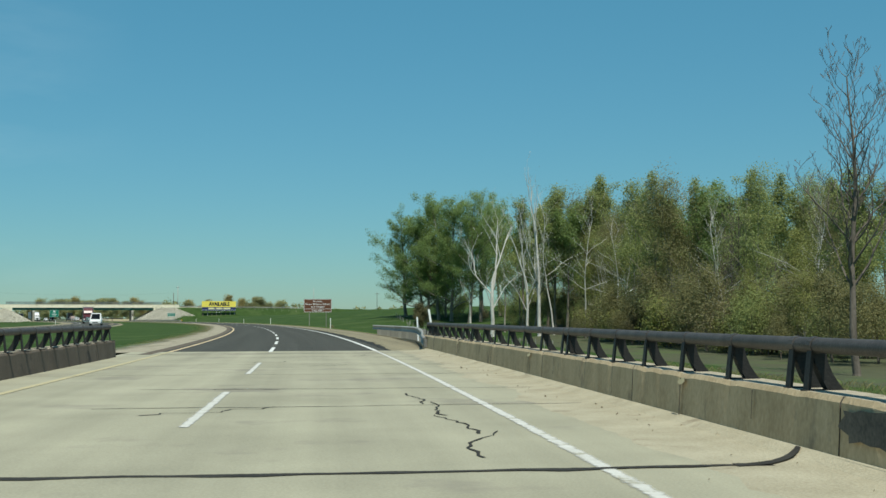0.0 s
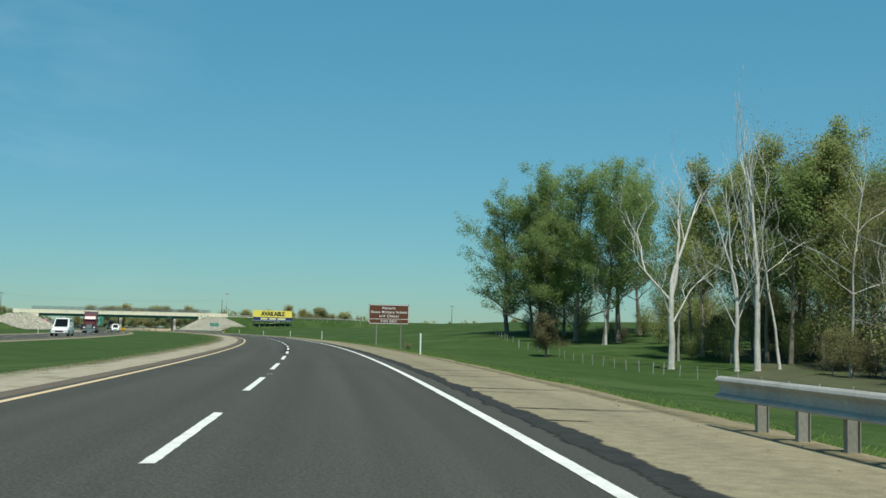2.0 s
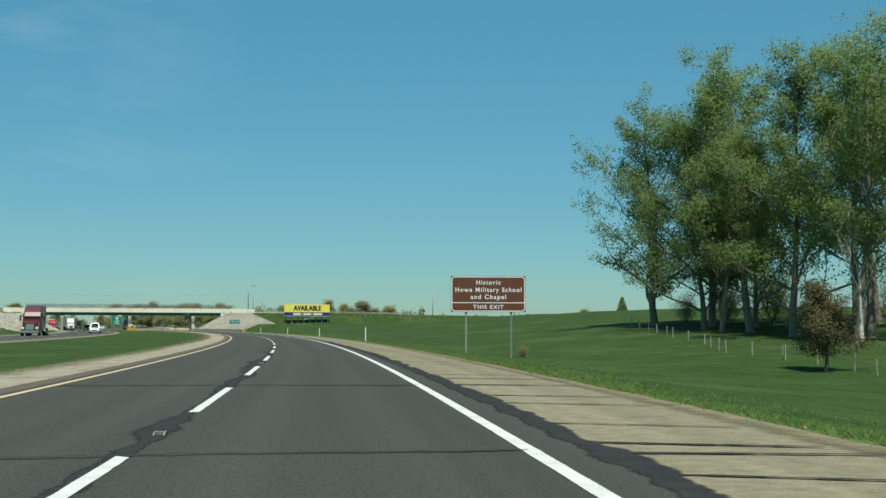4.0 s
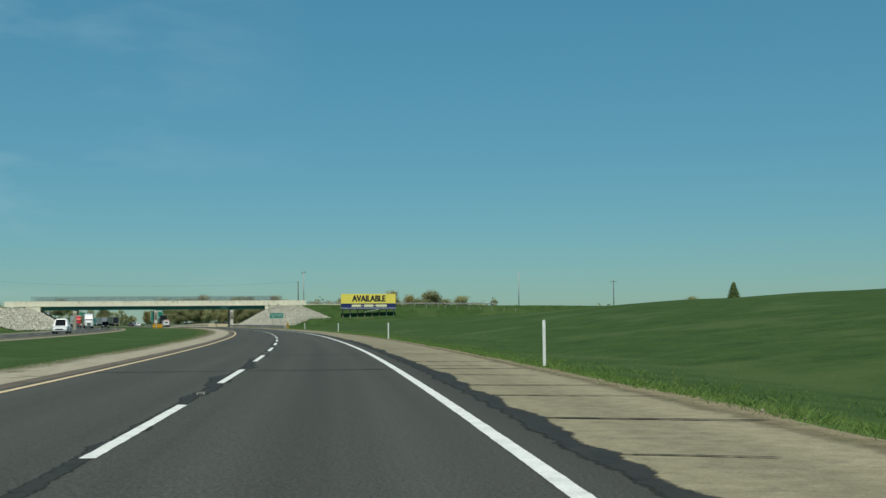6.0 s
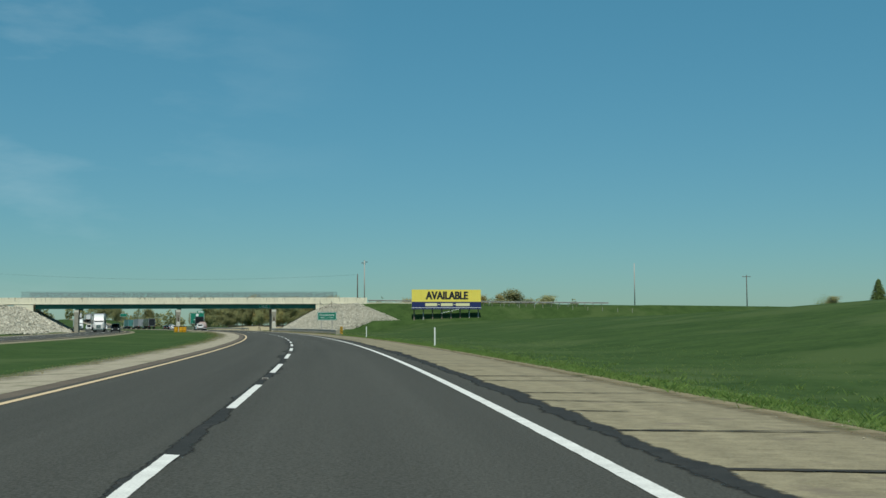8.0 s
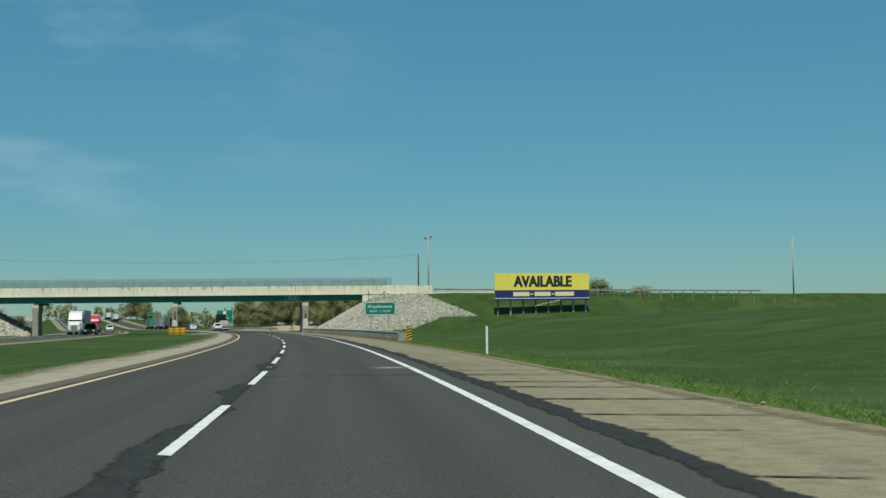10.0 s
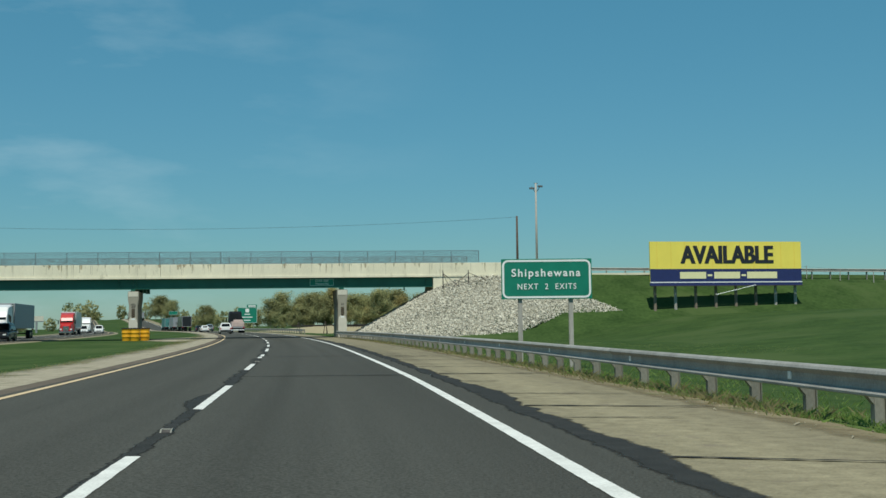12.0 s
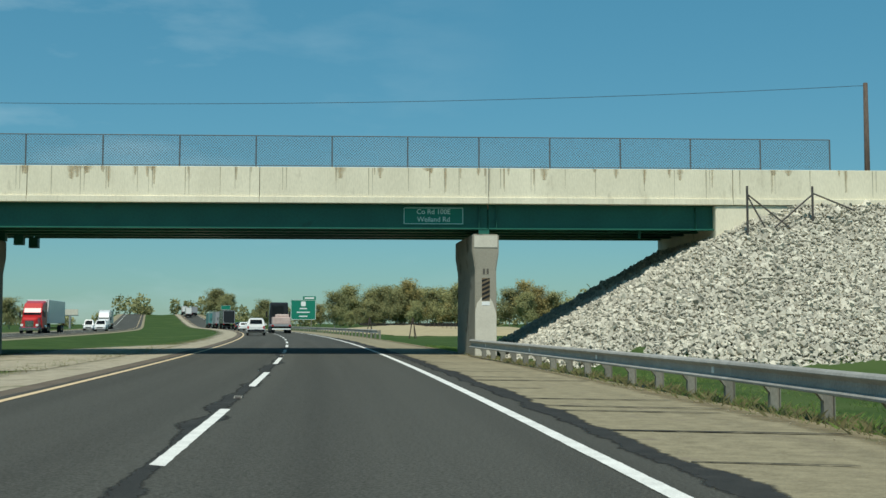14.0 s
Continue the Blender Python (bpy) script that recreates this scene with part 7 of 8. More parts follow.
# ---- vehicles ----
def shell(rows):
    """A body from cross sections along y: (y, half width, z low, z high, tumblehome)."""
    bm = bm_new()
    rings = []
    for y, w, z0, z1, th in rows:
        r = min(0.12, (z1 - z0) * 0.3)
        sec = [(-w + r * 0.4, z0), (w - r * 0.4, z0), (w, z0 + r), (w - th * 0.3, (z0 + z1) / 2), (w - th, z1 - r), (w - th - r, z1), (-w + th + r, z1), (-w + th, z1 - r), (-w + th * 0.3, (z0 + z1) / 2), (-w, z0 + r)]
        rings.append([bm.verts.new((x, y, z)) for x, z in sec])
    for a, b in zip(rings, rings[1:]):
        n = len(a)
        for i in range(n):
            bm.faces.new((a[i], b[i], b[(i + 1) % n], a[(i + 1) % n]))
    bm.faces.new(rings[0][::-1])
    bm.faces.new(rings[-1])
    bmesh.ops.recalc_face_normals(bm, faces=bm.faces[:])
    return bm


def wheel(parent, x, y, r, w):
    t = part("tyre", rod(bm_new(), (x - w / 2, y, r), (x + w / 2, y, r), r, n=20), "rubber", parent, smooth=False)
    sx = 1 if x > 0 else -1
    part("rim", rod(bm_new(), (x + sx * (w / 2 - 0.03), y, r), (x + sx * (w / 2 + 0.012), y, r), r * 0.62, r * 0.5, 14), "chrome", t)


def car(label, at, paint, kind="suv", group=""):
    """A car whose nose points to +y."""
    ob = thing("car", label, "car", at, group)
    suv = kind in ("suv", "van")
    L, Wd, H = (4.7, 0.92, 1.75) if suv else (4.7, 0.9, 1.45)
    if kind == "van":
        L, Wd, H = 5.4, 1.0, 2.1
    y0, y1 = -L / 2, L / 2
    belt = 0.98 if suv else 0.88
    part("body", shell([(y0, Wd * 0.9, 0.42, belt - 0.05, 0.02), (y0 + 0.12, Wd, 0.3, belt, 0.02), (y0 + L * 0.3, Wd, 0.24, belt + 0.02, 0.02), (y1 - L * 0.28, Wd, 0.24, belt, 0.03), (y1 - 0.35, Wd * 0.97, 0.26, belt - 0.12, 0.05), (y1, Wd * 0.82, 0.36, belt - 0.28, 0.05)]), paint, ob)
    if kind == "pickup":
        c = [(-0.5, Wd * 0.97, belt - 0.02, H * 0.75, 0.1), (-0.3, Wd * 0.97, belt - 0.02, 1.8, 0.18), (0.9, Wd * 0.97, belt - 0.02, 1.82, 0.2), (1.5, Wd * 0.96, belt - 0.02, belt + 0.06, 0.1)]
    elif suv:
        c = [(y0 + 0.1, Wd * 0.96, belt - 0.02, belt + 0.1, 0.06), (y0 + 0.32, Wd * 0.95, belt - 0.02, H - 0.05, 0.16), (y0 + L * 0.32, Wd * 0.96, belt - 0.02, H, 0.17), (y0 + L * 0.56, Wd * 0.96, belt - 0.02, H - 0.04, 0.17), (y0 + L * 0.76, Wd * 0.95, belt - 0.02, belt + 0.04, 0.08)]
    else:
        c = [(y0 + 0.45, Wd * 0.92, belt - 0.02, belt + 0.05, 0.08), (y0 + L * 0.28, Wd * 0.94, belt - 0.02, H - 0.04, 0.2), (y0 + L * 0.52, Wd * 0.94, belt - 0.02, H, 0.2), (y0 + L * 0.73, Wd * 0.93, belt - 0.02, belt + 0.04, 0.1)]
    part("cabin", shell(c), paint, ob)
    # glazing set a little proud
    a, b = c[0], c[1]
    q = (a[0], a[0] + (b[0] - a[0]) * 0.9)
    ww = a[1] - b[4]
    bm = bm_new()
    zl, zh = a[3] + 0.02, b[3] - 0.12
    f = (zh - a[3]) / (b[3] - a[3] + 1e-6)
    ya, yb = a[0] + 0.1 * (b[0] - a[0]) - 0.02, a[0] + f * (b[0] - a[0]) - 0.025
    bm.faces.new([bm.verts.new(v) for v in ((-ww + 0.1, ya, zl + 0.06), (ww - 0.1, ya, zl + 0.06), (ww - 0.16, yb, zh), (-ww + 0.16, yb, zh))])
    bmesh.ops.solidify(bm, geom=bm.faces[:], thickness=0.012)
    part("rear_window", bm, "glass", ob)
    a, b = c[-1], c[-2]
    bm = bm_new()
    ya, yb = a[0] - 0.06 * (a[0] - b[0]) + 0.03, b[0] + 0.12 * (a[0] - b[0]) + 0.02
    bm.faces.new([bm.verts.new(v) for v in ((ww - 0.06, ya, a[3] + 0.04), (-ww + 0.06, ya, a[3] + 0.04), (-ww + 0.14, yb, b[3] - 0.09), (ww - 0.14, yb, b[3] - 0.09))])
    bmesh.ops.solidify(bm, geom=bm.faces[:], thickness=0.012)
    part("windshield", bm, "glass", ob)
    for sx in (-1, 1):
        bm = bm_new()
        x0, x1 = sx * (Wd * 0.955), sx * (Wd * 0.955 - 0.12)
        bm.faces.new([bm.verts.new(v) for v in ((x0, c[0][0] + 0.45, belt + 0.06), (x0, c[-1][0] - 0.5, belt + 0.06), (x1, c[-2][0] - 0.1, H - 0.15), (x1, c[1][0] + 0.25, H - 0.15))])
        bmesh.ops.solidify(bm, geom=bm.faces[:], thickness=0.02)
        part("side_window", bm, "glass", ob)
        part("tail_light", box(bm_new(), sx * Wd * 0.84 - 0.09, sx * Wd * 0.84 + 0.09, y0 - 0.012, y0 + 0.08, belt - 0.3, belt - 0.04, 0.02), "tail_red", ob)
        part("headlight", box(bm_new(), sx * Wd * 0.66 - 0.15, sx * Wd * 0.66 + 0.15, y1 - 0.1, y1 + 0.01, belt - 0.42, belt - 0.28, 0.03), "lamp_clear", ob)
        part("mirror", box(bm_new(), sx * (Wd + 0.09) - 0.08, sx * (Wd + 0.09) + 0.08, c[-1][0] - 0.55, c[-1][0] - 0.4, belt + 0.02, belt + 0.18, 0.03), paint, ob)
        for y in (y0 + 0.95, y1 - 0.95):
            wheel(ob, sx * (Wd - 0.1), y, 0.35, 0.22)
    part("rear_bumper", box(bm_new(), -Wd * 0.92, Wd * 0.92, y0 - 0.06, y0 + 0.1, 0.38, 0.6, 0.04), paint if kind != "suv" else "car_dark", ob)
    part("plate_bar", box(bm_new(), -0.16, 0.16, y0 - 0.075, y0 - 0.05, belt - 0.32, belt - 0.2), "sign_white", ob)
    part("grille", box(bm_new(), -0.45, 0.45, y1 - 0.04, y1 + 0.015, 0.45, 0.62, 0.02), "black", ob)
    if suv:
        for sx in (-1, 1):
            part("roof_rail", rod(bm_new(), (sx * 0.62, y0 + 0.6, H + 0.03), (sx * 0.62, y0 + 2.6, H + 0.03), 0.02), "car_dark", ob)
    return ob


def semi(label, at, paint, trailer, length=14.0, cab_only=False):
    """A tractor with a box trailer; the nose points to +y and the nose stands at y = 0."""
    ob = thing("semi_truck", label, "truck", at)
    part("hood", shell([(0.0, 0.8, 0.55, 1.6, 0.1), (-0.25, 1.0, 0.45, 1.85, 0.12), (-1.9, 1.12, 0.45, 2.1, 0.12)]), paint, ob)
    part("cab", shell([(-1.7, 1.18, 0.6, 2.2, 0.1), (-2.25, 1.2, 0.6, 3.0, 0.14), (-2.8, 1.22, 0.6, 3.6, 0.16), (-4.6, 1.22, 0.6, 3.9, 0.1), (-5.0, 1.2, 0.6, 3.85, 0.1)]), paint, ob)
    bm = bm_new()
    bm.faces.new([bm.verts.new(v) for v in ((1.0, -1.68, 2.22), (-1.0, -1.68, 2.22), (-0.95, -2.3, 2.98), (0.95, -2.3, 2.98))])
    bmesh.ops.solidify(bm, geom=bm.faces[:], thickness=0.03)
    part("windshield", bm, "glass", ob)
    part("grille", box(bm_new(), -0.5, 0.5, -0.03, 0.03, 0.75, 1.5, 0.03), "chrome", ob)
    part("bumper", box(bm_new(), -1.12, 1.12, -0.15, 0.1, 0.35, 0.7, 0.05), "chrome", ob)
    for sx in (-1, 1):
        part("headlight", box(bm_new(), sx * 0.85 - 0.16, sx * 0.85 + 0.16, -0.12, 0.02, 0.85, 1.12, 0.03), "lamp_clear", ob)
        part("side_window", box(bm_new(), sx * 1.2 - 0.02, sx * 1.2 + 0.02, -3.1, -2.5, 2.0, 2.75), "glass", ob)
        part("mirror", box(bm_new(), sx * 1.42 - 0.08, sx * 1.42 + 0.08, -2.1, -1.95, 1.9, 2.6, 0.02), "black", ob)
        part("exhaust_stack", rod(bm_new(), (sx * 1.15, -5.1, 1.0), (sx * 1.15, -5.1, 4.0), 0.07), "chrome", ob)
        part("fuel_tank", rod(bm_new(), (sx * 1.0, -3.0, 0.75), (sx * 1.0, -4.6, 0.75), 0.3, n=14), "chrome", ob)
        for y in (-1.0, -5.6, -6.9):
            wheel(ob, sx * 1.02, y, 0.5, 0.3 if y > -2 else 0.5)
    part("chassis", box(bm_new(), -0.45, 0.45, -7.6, -1.0, 0.6, 0.95), "black", ob)
    if not cab_only:
        tr = part("trailer", box(bm_new(), -1.29, 1.29, -5.6 - length, -5.6, 1.2, 4.08, 0.04), trailer, ob)
        part("door_frame", border(2.5, 2.8, 0.03, 0.1, -5.64 - length, -5.6 - length, 0, 2.64), "trailer_grey", tr)
        part("landing_gear", box(bm_new(), -0.9, 0.9, -9.6, -9.4, 0.3, 1.2), "black", tr)
        part("underride_bar", box(bm_new(), -1.2, 1.2, -5.62 - length, -5.5 - length, 0.5, 0.65), "black", tr)
        for sx in (-1, 1):
            part("tail_light", box(bm_new(), sx * 1.1 - 0.12, sx * 1.1 + 0.12, -5.63 - length, -5.58 - length, 1.02, 1.18), "tail_red", tr)
            for y in (-4.6 - length + 0.6, -4.6 - length + 1.9):
                wheel(ob, sx * 1.02, y, 0.5, 0.5)
    return ob


def hauler(at):
    """A low flatbed with a wrapped load and a dark cab carried high in front of it, seen from behind."""
    ob = thing("flatbed_truck", "dark truck cab ahead of a flatbed with a pinkish wrapped load", "truck", at)
    part("flatbed", box(bm_new(), -1.28, 1.28, 0, 7.5, 0.85, 1.1, 0.03), "trailer_grey", ob)
    bm = bm_new()
    box(bm, -1.1, 1.15, 0.15, 3.2, 1.1, 2.0, 0.12)
    box(bm, -0.7, 0.95, 0.3, 2.6, 1.9, 2.35, 0.15)
    part("wrapped_load", bm, "load_pink", ob)
    part("sleeper_cab", shell([(7.2, 1.25, 0.9, 3.75, 0.1), (7.5, 1.28, 0.7, 3.95, 0.12), (9.6, 1.28, 0.6, 3.9, 0.12), (10.2, 1.25, 0.6, 2.4, 0.1), (11.6, 1.1, 0.6, 1.9, 0.1)]), "car_dark", ob)
    part("cab_window", box(bm_new(), -0.95, 0.6, 7.16, 7.2, 2.3, 3.5, 0.02), "glass", ob)
    for sx in (-1, 1):
        part("mirror", box(bm_new(), sx * 1.5 - 0.1, sx * 1.5 + 0.1, 9.6, 9.75, 2.0, 2.8), "black", ob)
        part("tail_light", box(bm_new(), sx * 1.05 - 0.14, sx * 1.05 + 0.14, -0.03, 0.03, 0.88, 1.04), "tail_red", ob)
        for y in (0.9, 2.2, 6.4, 10.6):
            wheel(ob, sx * 1.02, y, 0.48, 0.45)
    part("underride_bar", box(bm_new(), -1.15, 1.15, -0.02, 0.1, 0.45, 0.6), "sign_white", ob)


TRAFFIC = "cars on the highway"
car("white sport utility car driving away on the asphalt", road_pose(581, -2.3, 0.01), "car_white", "suv", TRAFFIC)
hauler(road_pose(606, 1.15, 0.01))
car("white saloon car driving away on the asphalt", road_pose(655, -2.2, 0.01), "car_white", "saloon", TRAFFIC)
car("silver sport utility car driving away on the asphalt", road_pose(690, 1.6, 0.01), "car_silver", "suv", TRAFFIC)
car("dark saloon car driving away on the asphalt", road_pose(676, -2.0, 0.01), "car_dark", "saloon", TRAFFIC)
semi("box trailer truck with dark doors driving away", road_pose(735, -2.0, 0.01), "car_dark", "car_dark")
semi("grey box trailer truck driving away", road_pose(765, -2.0, 0.01), "car_white", "trailer_grey")
semi("teal box trailer truck driving away", road_pose(798, -2.0, 0.01), "car_white", "trailer_teal")
car("white van on the opposite roadway", road_pose(205, -24.3, 0.012, 180), "car_white", "van", TRAFFIC)
semi("maroon truck tractor with chrome front on the opposite roadway", road_pose(283, -28.0, 0.012, 180), "car_maroon", "car_dark", cab_only=True)
car("white pickup truck on the opposite roadway", road_pose(345, -24.3, 0.012, 180), "car_white", "pickup", TRAFFIC)
semi("white truck with a pale grey trailer on the opposite roadway", road_pose(528, -28.2, 0.012, 180), "car_white", "trailer_grey")
car("dark grey car on the opposite roadway", road_pose(512, -24.4, 0.012, 180), "car_dark", "suv", TRAFFIC)
semi("red truck with a white trailer on the opposite roadway", road_pose(604, -28.2, 0.012, 180), "car_red", "car_white")
car("white pickup truck on the opposite roadway", road_pose(672, -28, 0.012, 180), "car_white", "pickup", TRAFFIC)
car("white car on the opposite roadway", road_pose(650, -24.4, 0.012, 180), "car_white", "suv", TRAFFIC)
semi("white box truck on the opposite roadway", road_pose(715, -28, 0.012, 180), "car_white", "car_white")
for s_, d_, p_ in ((1000, -1.9, "car_white"), (1030, 1.8, "car_dark"), (1062, -1.9, "car_white")):
    z_ = rise(s_)
    semi("box truck climbing to the far overpass", road_pose(s_, d_, z_ + 0.01), p_, "car_white" if p_ == "car_white" else "trailer_grey")


# ---- rock slopes of the overpass ----
def rock_zone(u, v, side):
    """Whether a place, in the overpass's own axes, is covered by rock; side +1 near abutment, -1 far one."""
    x = u if side > 0 else ABUT_L - u
    z = emb_z(u, v)
    if v > 9.9 or x < -9.2:
        return False
    if -0.2 <= v <= 9.9:
        return x < 1.6 and z > 0.1
    if x > 9.5 + (5.6 - z) * 2.2:
        return False
    return z > float(np.interp(x, (-9, 4, 7.5, 11.5, 17), (-0.28, -0.28, 0.5, 2.0, 2.15)))


def emb_z(u, v):
    p = BRIDGE @ Vector((u, v, 0))
    # the stone is heaped against the end of the parapet
    heap = 0.32 * min(1, max(0, u - 2.4) / 0.8) * min(1, max(0, v + 2.6) / 2.2)
    return max(embankment(p.x, p.y) + (heap if v < 0.3 else 0), -0.3)


def rock_shape(rs):
    bm = bm_new()
    # a broken block: the hull of a few scattered corners
    for sx in (-1, 1):
        for sy in (-1, 1):
            for sz in (-1, 1):
                bm.verts.new((sx * rs.uniform(0.35, 1.0), sy * rs.uniform(0.35, 1.0), sz * rs.uniform(0.35, 1.0)))
    for _ in range(3):
        bm.verts.new(rs.uniform(-1, 1, 3))
    hull = bmesh.ops.convex_hull(bm, input=bm.verts[:])
    bmesh.ops.delete(bm, geom=list({g for g in hull["geom_interior"] + hull["geom_unused"] if isinstance(g, bmesh.types.BMVert)}), context="VERTS")
    bmesh.ops.triangulate(bm, faces=bm.faces[:])
    bmesh.ops.scale(bm, verts=bm.verts[:], vec=(rs.uniform(1.1, 1.65), rs.uniform(0.8, 1.25), rs.uniform(0.45, 0.8)))
    me = bpy.data.meshes.new("rock")
    bm.to_mesh(me)
    bm.free()
    me.materials.append(M["rock_near"])
    return me


def rock_slope(side):
    rs, rnd = np.random.RandomState(5 + side), random.Random(8 + side)
    ob = thing("rock_slope", "slope of loose pale grey broken stone under the overpass end", "rock slope", BRIDGE)
    shapes = [rock_shape(rs) for _ in range(16)]
    co = [np.array([tuple(v.co) for v in me.vertices]) for me in shapes]
    fa = [np.array([tuple(p.vertices) for p in me.polygons]) for me in shapes]
    # earth bed under the stones
    vs, fs, idx = [], [], {}
    step = 0.8
    us = np.arange(-10, 22, step)
    vv = np.arange(-14, 10.6, step)
    for i, a in enumerate(us):
        for j, b in enumerate(vv):
            u = a if side > 0 else ABUT_L - a
            if rock_zone(u, b, side) and (side < 0 or b > -0.2 or rock_zone(u, b - 0.9, side)):
                idx[i, j] = len(vs)
                vs.append((u, b, emb_z(u, b) + 0.01))
    fs = [(idx[i, j], idx[i + 1, j], idx[i + 1, j + 1], idx[i, j + 1]) for i, j in idx if all(q in idx for q in ((i + 1, j), (i + 1, j + 1), (i, j + 1)))]
    part("earth_bed", mesh_np("earth_bed", vs, fs, "rock_bed"), "rock_bed", ob)
    verts, faces, n0, near = [], [], 0, 0
    gap = 0.102 if side > 0 else 0.20
    for a in np.arange(-9.6, 21, gap):
        for b in np.arange(-13.5, 10.2, gap):
            x, y = a + rnd.uniform(-0.5, 0.5) * gap, b + rnd.uniform(-0.5, 0.5) * gap
            u = x if side > 0 else ABUT_L - x
            if not rock_zone(u, y, side):
                continue
            big = rnd.random()
            # the stones thin out and sink into the turf at the lower edge
            sunk = 0.06 if side > 0 and y < -0.2 and not rock_zone(u, y - 0.45, side) else 0.03 if side > 0 and y < -0.2 and not rock_zone(u, y - 0.9, side) else 0
            if sunk > 0.05 and rnd.random() < 0.25:
                continue
            r = gap * (rnd.uniform(0.42, 0.75) if big < 0.88 else rnd.uniform(0.8, 1.35))
            k = rnd.randrange(16)
            m = Matrix.LocRotScale((u, y, emb_z(u, y) + 0.05 - sunk + rnd.uniform(-0.05, 0.07)), Euler((rnd.uniform(-1.2, 1.2), rnd.uniform(-1.2, 1.2), rnd.uniform(0, 6.28))), Vector((r, r, r)))
            if side > 0 and near < 300 and -4.5 < x < 6.5 and y < -5.2:
                p = part("rock", shapes[k], "rock_near", ob)
                p.matrix_local = m
                near += 1
                continue
            mm = np.array(m)
            verts.append(co[k] @ mm[:3, :3].T + mm[:3, 3])
            faces.append(fa[k] + n0)
            n0 += len(co[k])
    p = part("loose_stone", mesh_np("loose_stone", np.concatenate(verts), np.concatenate(faces), "rock"), "rock", ob)
    tagged(p, kind="stuff")
    return ob


rock_slope(1)
rock_slope(-1)


# ---- grass blades along the verges ----
def tufts(name, label, spots, h0, h1, per, mat="blade", wide=0.0034):
    """spots: rows of s, d. Bent blades in small clumps."""
    rs = np.random.RandomState(12)
    base = np.array([tuple(way(s, d, ground_z(s, d) - 0.03)) for s, d in spots])
    n = len(base) * per
    c = np.repeat(base, per, 0) + np.concatenate([rs.normal(0, 0.12, (n, 2)), np.zeros((n, 1))], 1)
    a = rs.uniform(0, math.tau, n)
    h = rs.uniform(h0, h1, n)[:, None] * np.repeat(rs.uniform(0.5, 1.25, len(base)), per)[:, None]
    w = np.stack([np.cos(a), np.sin(a), 0 * a], 1) * wide
    lean = np.stack([rs.normal(0, 0.35, n), rs.normal(0, 0.35, n), np.ones(n)], 1)
    verts = np.stack([c - w * 1.3, c + w * 1.3, c + lean * h * 0.55 + w, c + lean * h * np.array([1.5, 1.5, 0.95])], 1).reshape(-1, 3)
    ob = part(name, mesh_np(name, verts, np.arange(n * 4).reshape(n, 4), mat), mat)
    return tagged(ob, label, "grass", kind="stuff")


rnd = random.Random(33)
spots = []
for i in range(24000):
    s = rnd.uniform(44, 525)
    e = 7.45 + 0.3 * noise.noise(Vector((s * 0.3, 3, 1)))
    spots.append((s, e + rnd.random() * (1.0 + 0.5 * noise.noise(Vector((s * 0.15, 8, 4)))) if rnd.random() < 0.85 else e + rnd.uniform(0, 4)))
tufts("verge_grass", "fringe of long fresh green grass along the shoulder", spots, 0.06, 0.17, 9, "blade_fresh", 0.0055)
spots = [(s, 7.15 + abs(rnd.gauss(0, 0.3))) for s in (rnd.uniform(44, 525) for i in range(6000))]
tufts("dry_grass", "thin dry straw-coloured grass at the gravel edge", spots, 0.04, 0.10, 5, "straw")
spots = []
for i in range(9000):
    s = rnd.uniform(60, 560)
    spots.append((s, -6.35 - abs(rnd.gauss(0, 0.9)) + 0.4 * noise.noise(Vector((s * 0.12, 9, 1)))))
while len(spots) < 14000:
    s, d = rnd.uniform(60, 560), -5.0 - rnd.random() * 1.6
    if noise.noise(Vector((s * 0.28, d * 1.6, 7))) > 0.12 + 0.2 * (d + 6.6):
        spots.append((s, d))
tufts("median_grass", "short grass along the gravel of the median", spots, 0.04, 0.10, 6)
spots = [(s, -5.9 - abs(rnd.gauss(0, 0.75)) + 0.5 * noise.noise(Vector((s * 0.2, 5, 1)))) for s in (rnd.uniform(60, 560) for i in range(9000))]
tufts("median_straw", "dry yellow grass between the gravel and the median lawn", spots, 0.04, 0.12, 6, "straw", 0.0045)
spots = [(rnd.uniform(410, 508), 7.5 + rnd.gauss(0.15, 0.35)) for i in range(5000)]
tufts("rail_grass", "longer grass and weeds under the guard rail", spots, 0.05, 0.13, 9)
spots = [(rnd.uniform(410, 508), 7.55 + rnd.gauss(0.05, 0.35)) for i in range(4500)]
tufts("rail_straw", "dry straw-coloured weeds under the guard rail", spots, 0.08, 0.22, 5, "straw")
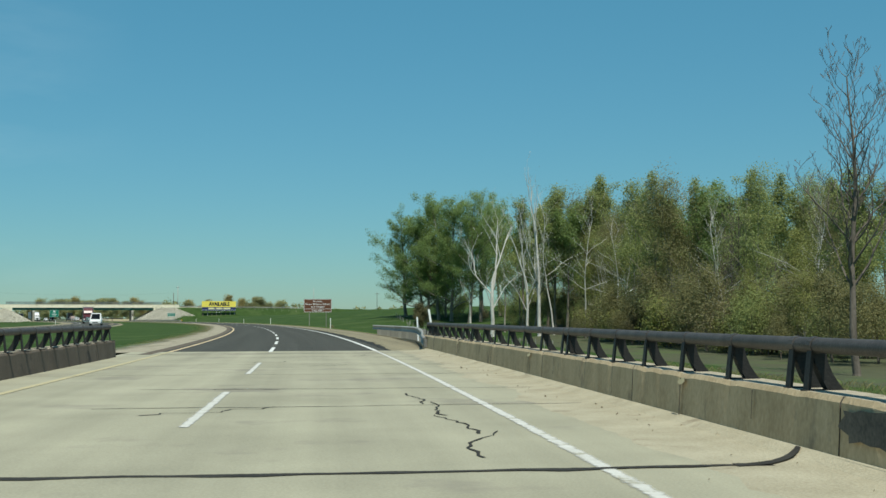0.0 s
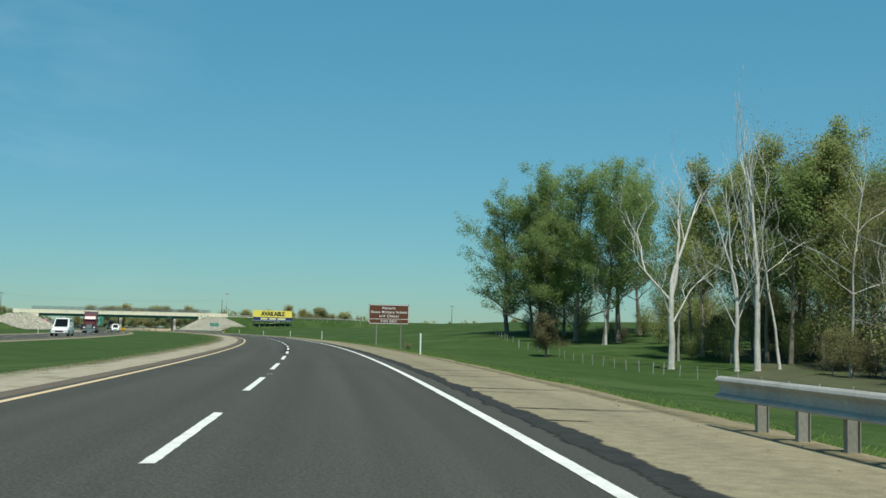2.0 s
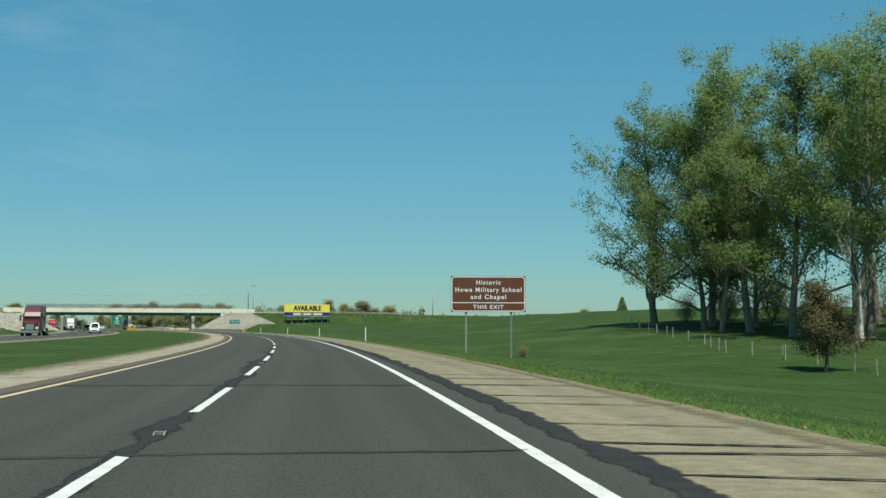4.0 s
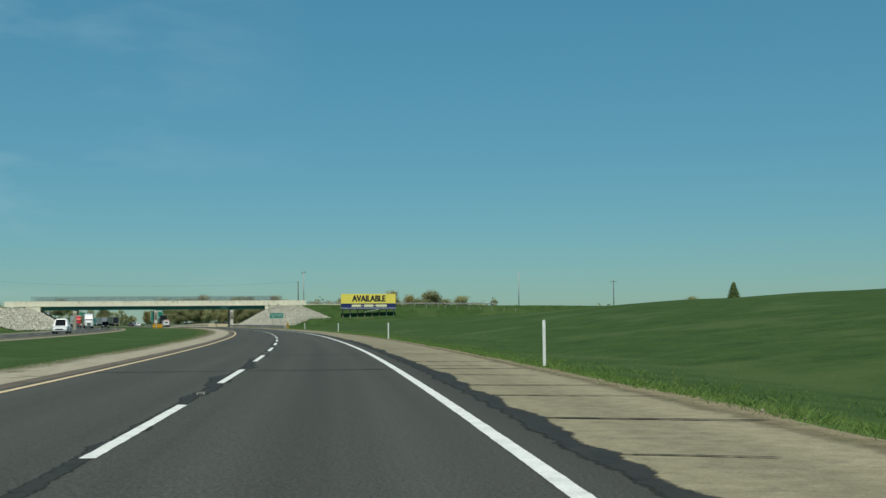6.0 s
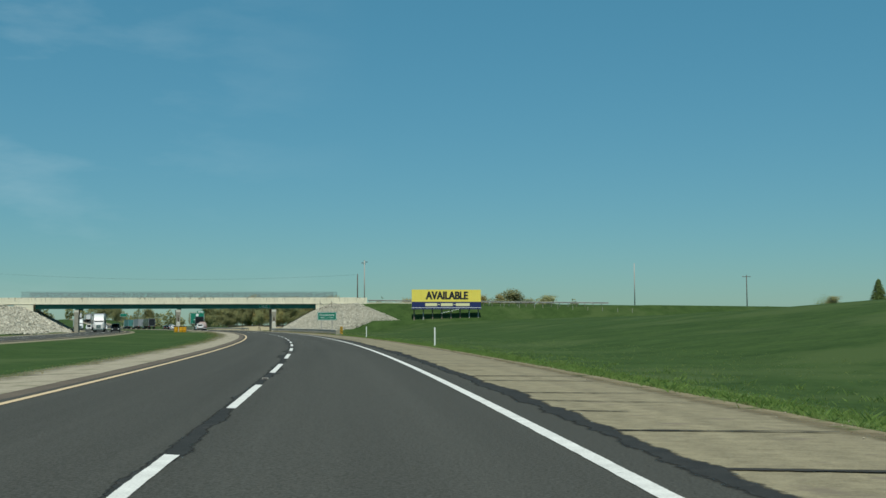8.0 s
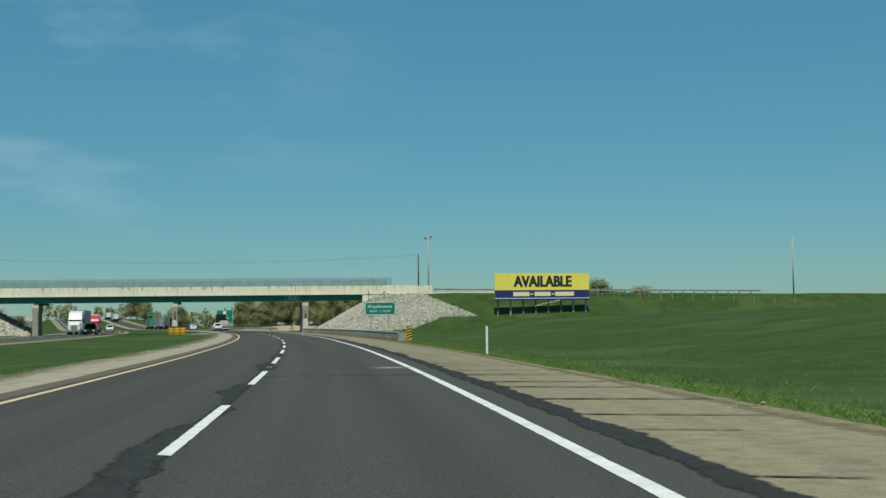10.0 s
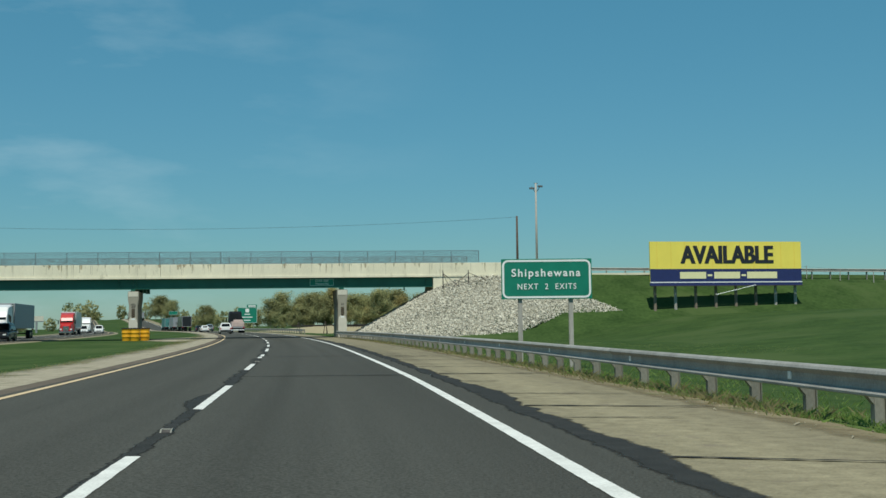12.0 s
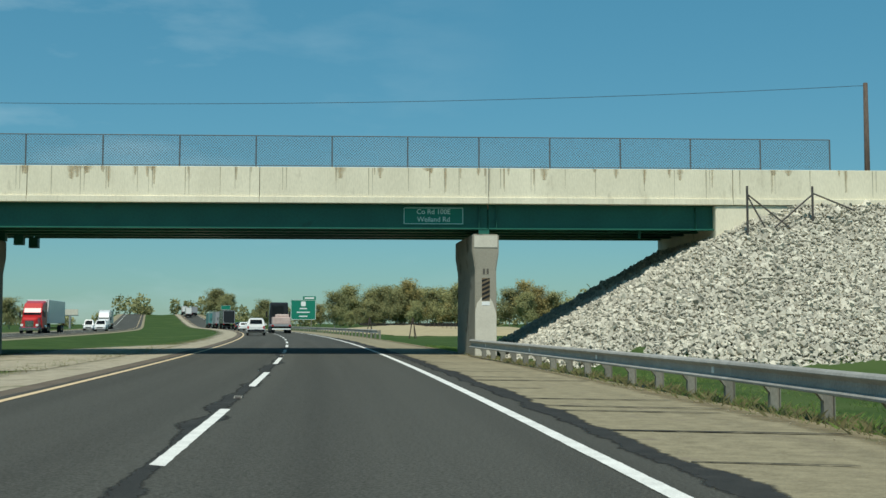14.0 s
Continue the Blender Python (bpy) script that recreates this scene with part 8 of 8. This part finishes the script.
spots = [(rnd.uniform(60, 440), 8.0 + 10 * rnd.random() ** 1.5) for i in range(22000)] + [(rnd.uniform(440, 520), rnd.uniform(8, 22)) for i in range(9000)]
tufts("lawn_grass", "tufts of mown grass over the roadside lawn", spots, 0.03, 0.08, 5)


def weeds():
    """Rank weeds on the low ground beside the bridge deck."""
    rnd = random.Random(71)
    spots = [(rnd.uniform(-20, 75), 7.0 + 19 * rnd.random() ** 1.2) for i in range(9000)]
    spots = [q for q in spots if q[0] < 42 or q[1] > 8.6]
    tufts("weeds", "rank green weeds on the low ground beside the bridge", spots[::2], 0.10, 0.34, 7, "blade", 0.006)
    tufts("dry_weeds", "dry brown weed stalks on the low ground beside the bridge", spots[1::2], 0.12, 0.38, 6, "straw", 0.005)


weeds()


def debris():
    """Bits of broken concrete and gravel along the parapet and the shoulder's edge."""
    rs, rnd = np.random.RandomState(3), random.Random(44)
    shapes = [rock_shape(rs) for _ in range(6)]
    co = [np.array([tuple(v.co) for v in me.vertices]) for me in shapes]
    fa = [np.array([tuple(p.vertices) for p in me.polygons]) for me in shapes]
    verts, faces, n0 = [], [], 0
    places = [(rnd.uniform(2, 41), 5.5 - abs(rnd.gauss(0, 0.4)), 0.02) for i in range(70)] + [(rnd.uniform(42, 90), 6.3 + rnd.gauss(0, 0.5), -0.012) for i in range(60)] + [(rnd.uniform(90, 520), 7.1 + rnd.gauss(0, 0.2), -0.015) for i in range(900)]
    for s, d, z in places:
        k, r = rnd.randrange(6), rnd.uniform(0.006, 0.016) * (2 if rnd.random() < 0.05 else 1)
        mm = np.array(Matrix.LocRotScale(way(s, d, z + r * 0.3), Euler((rnd.uniform(0, 3), rnd.uniform(0, 3), 0)), Vector((r, r, r))))
        verts.append(co[k] @ mm[:3, :3].T + mm[:3, 3])
        faces.append(fa[k] + n0)
        n0 += len(co[k])
    ob = part("road_debris", mesh_np("road_debris", np.concatenate(verts), np.concatenate(faces), "gravel"), "gravel")
    tagged(ob, "scattered gravel and bits of broken concrete at the road's edge", "debris", kind="stuff")


debris()
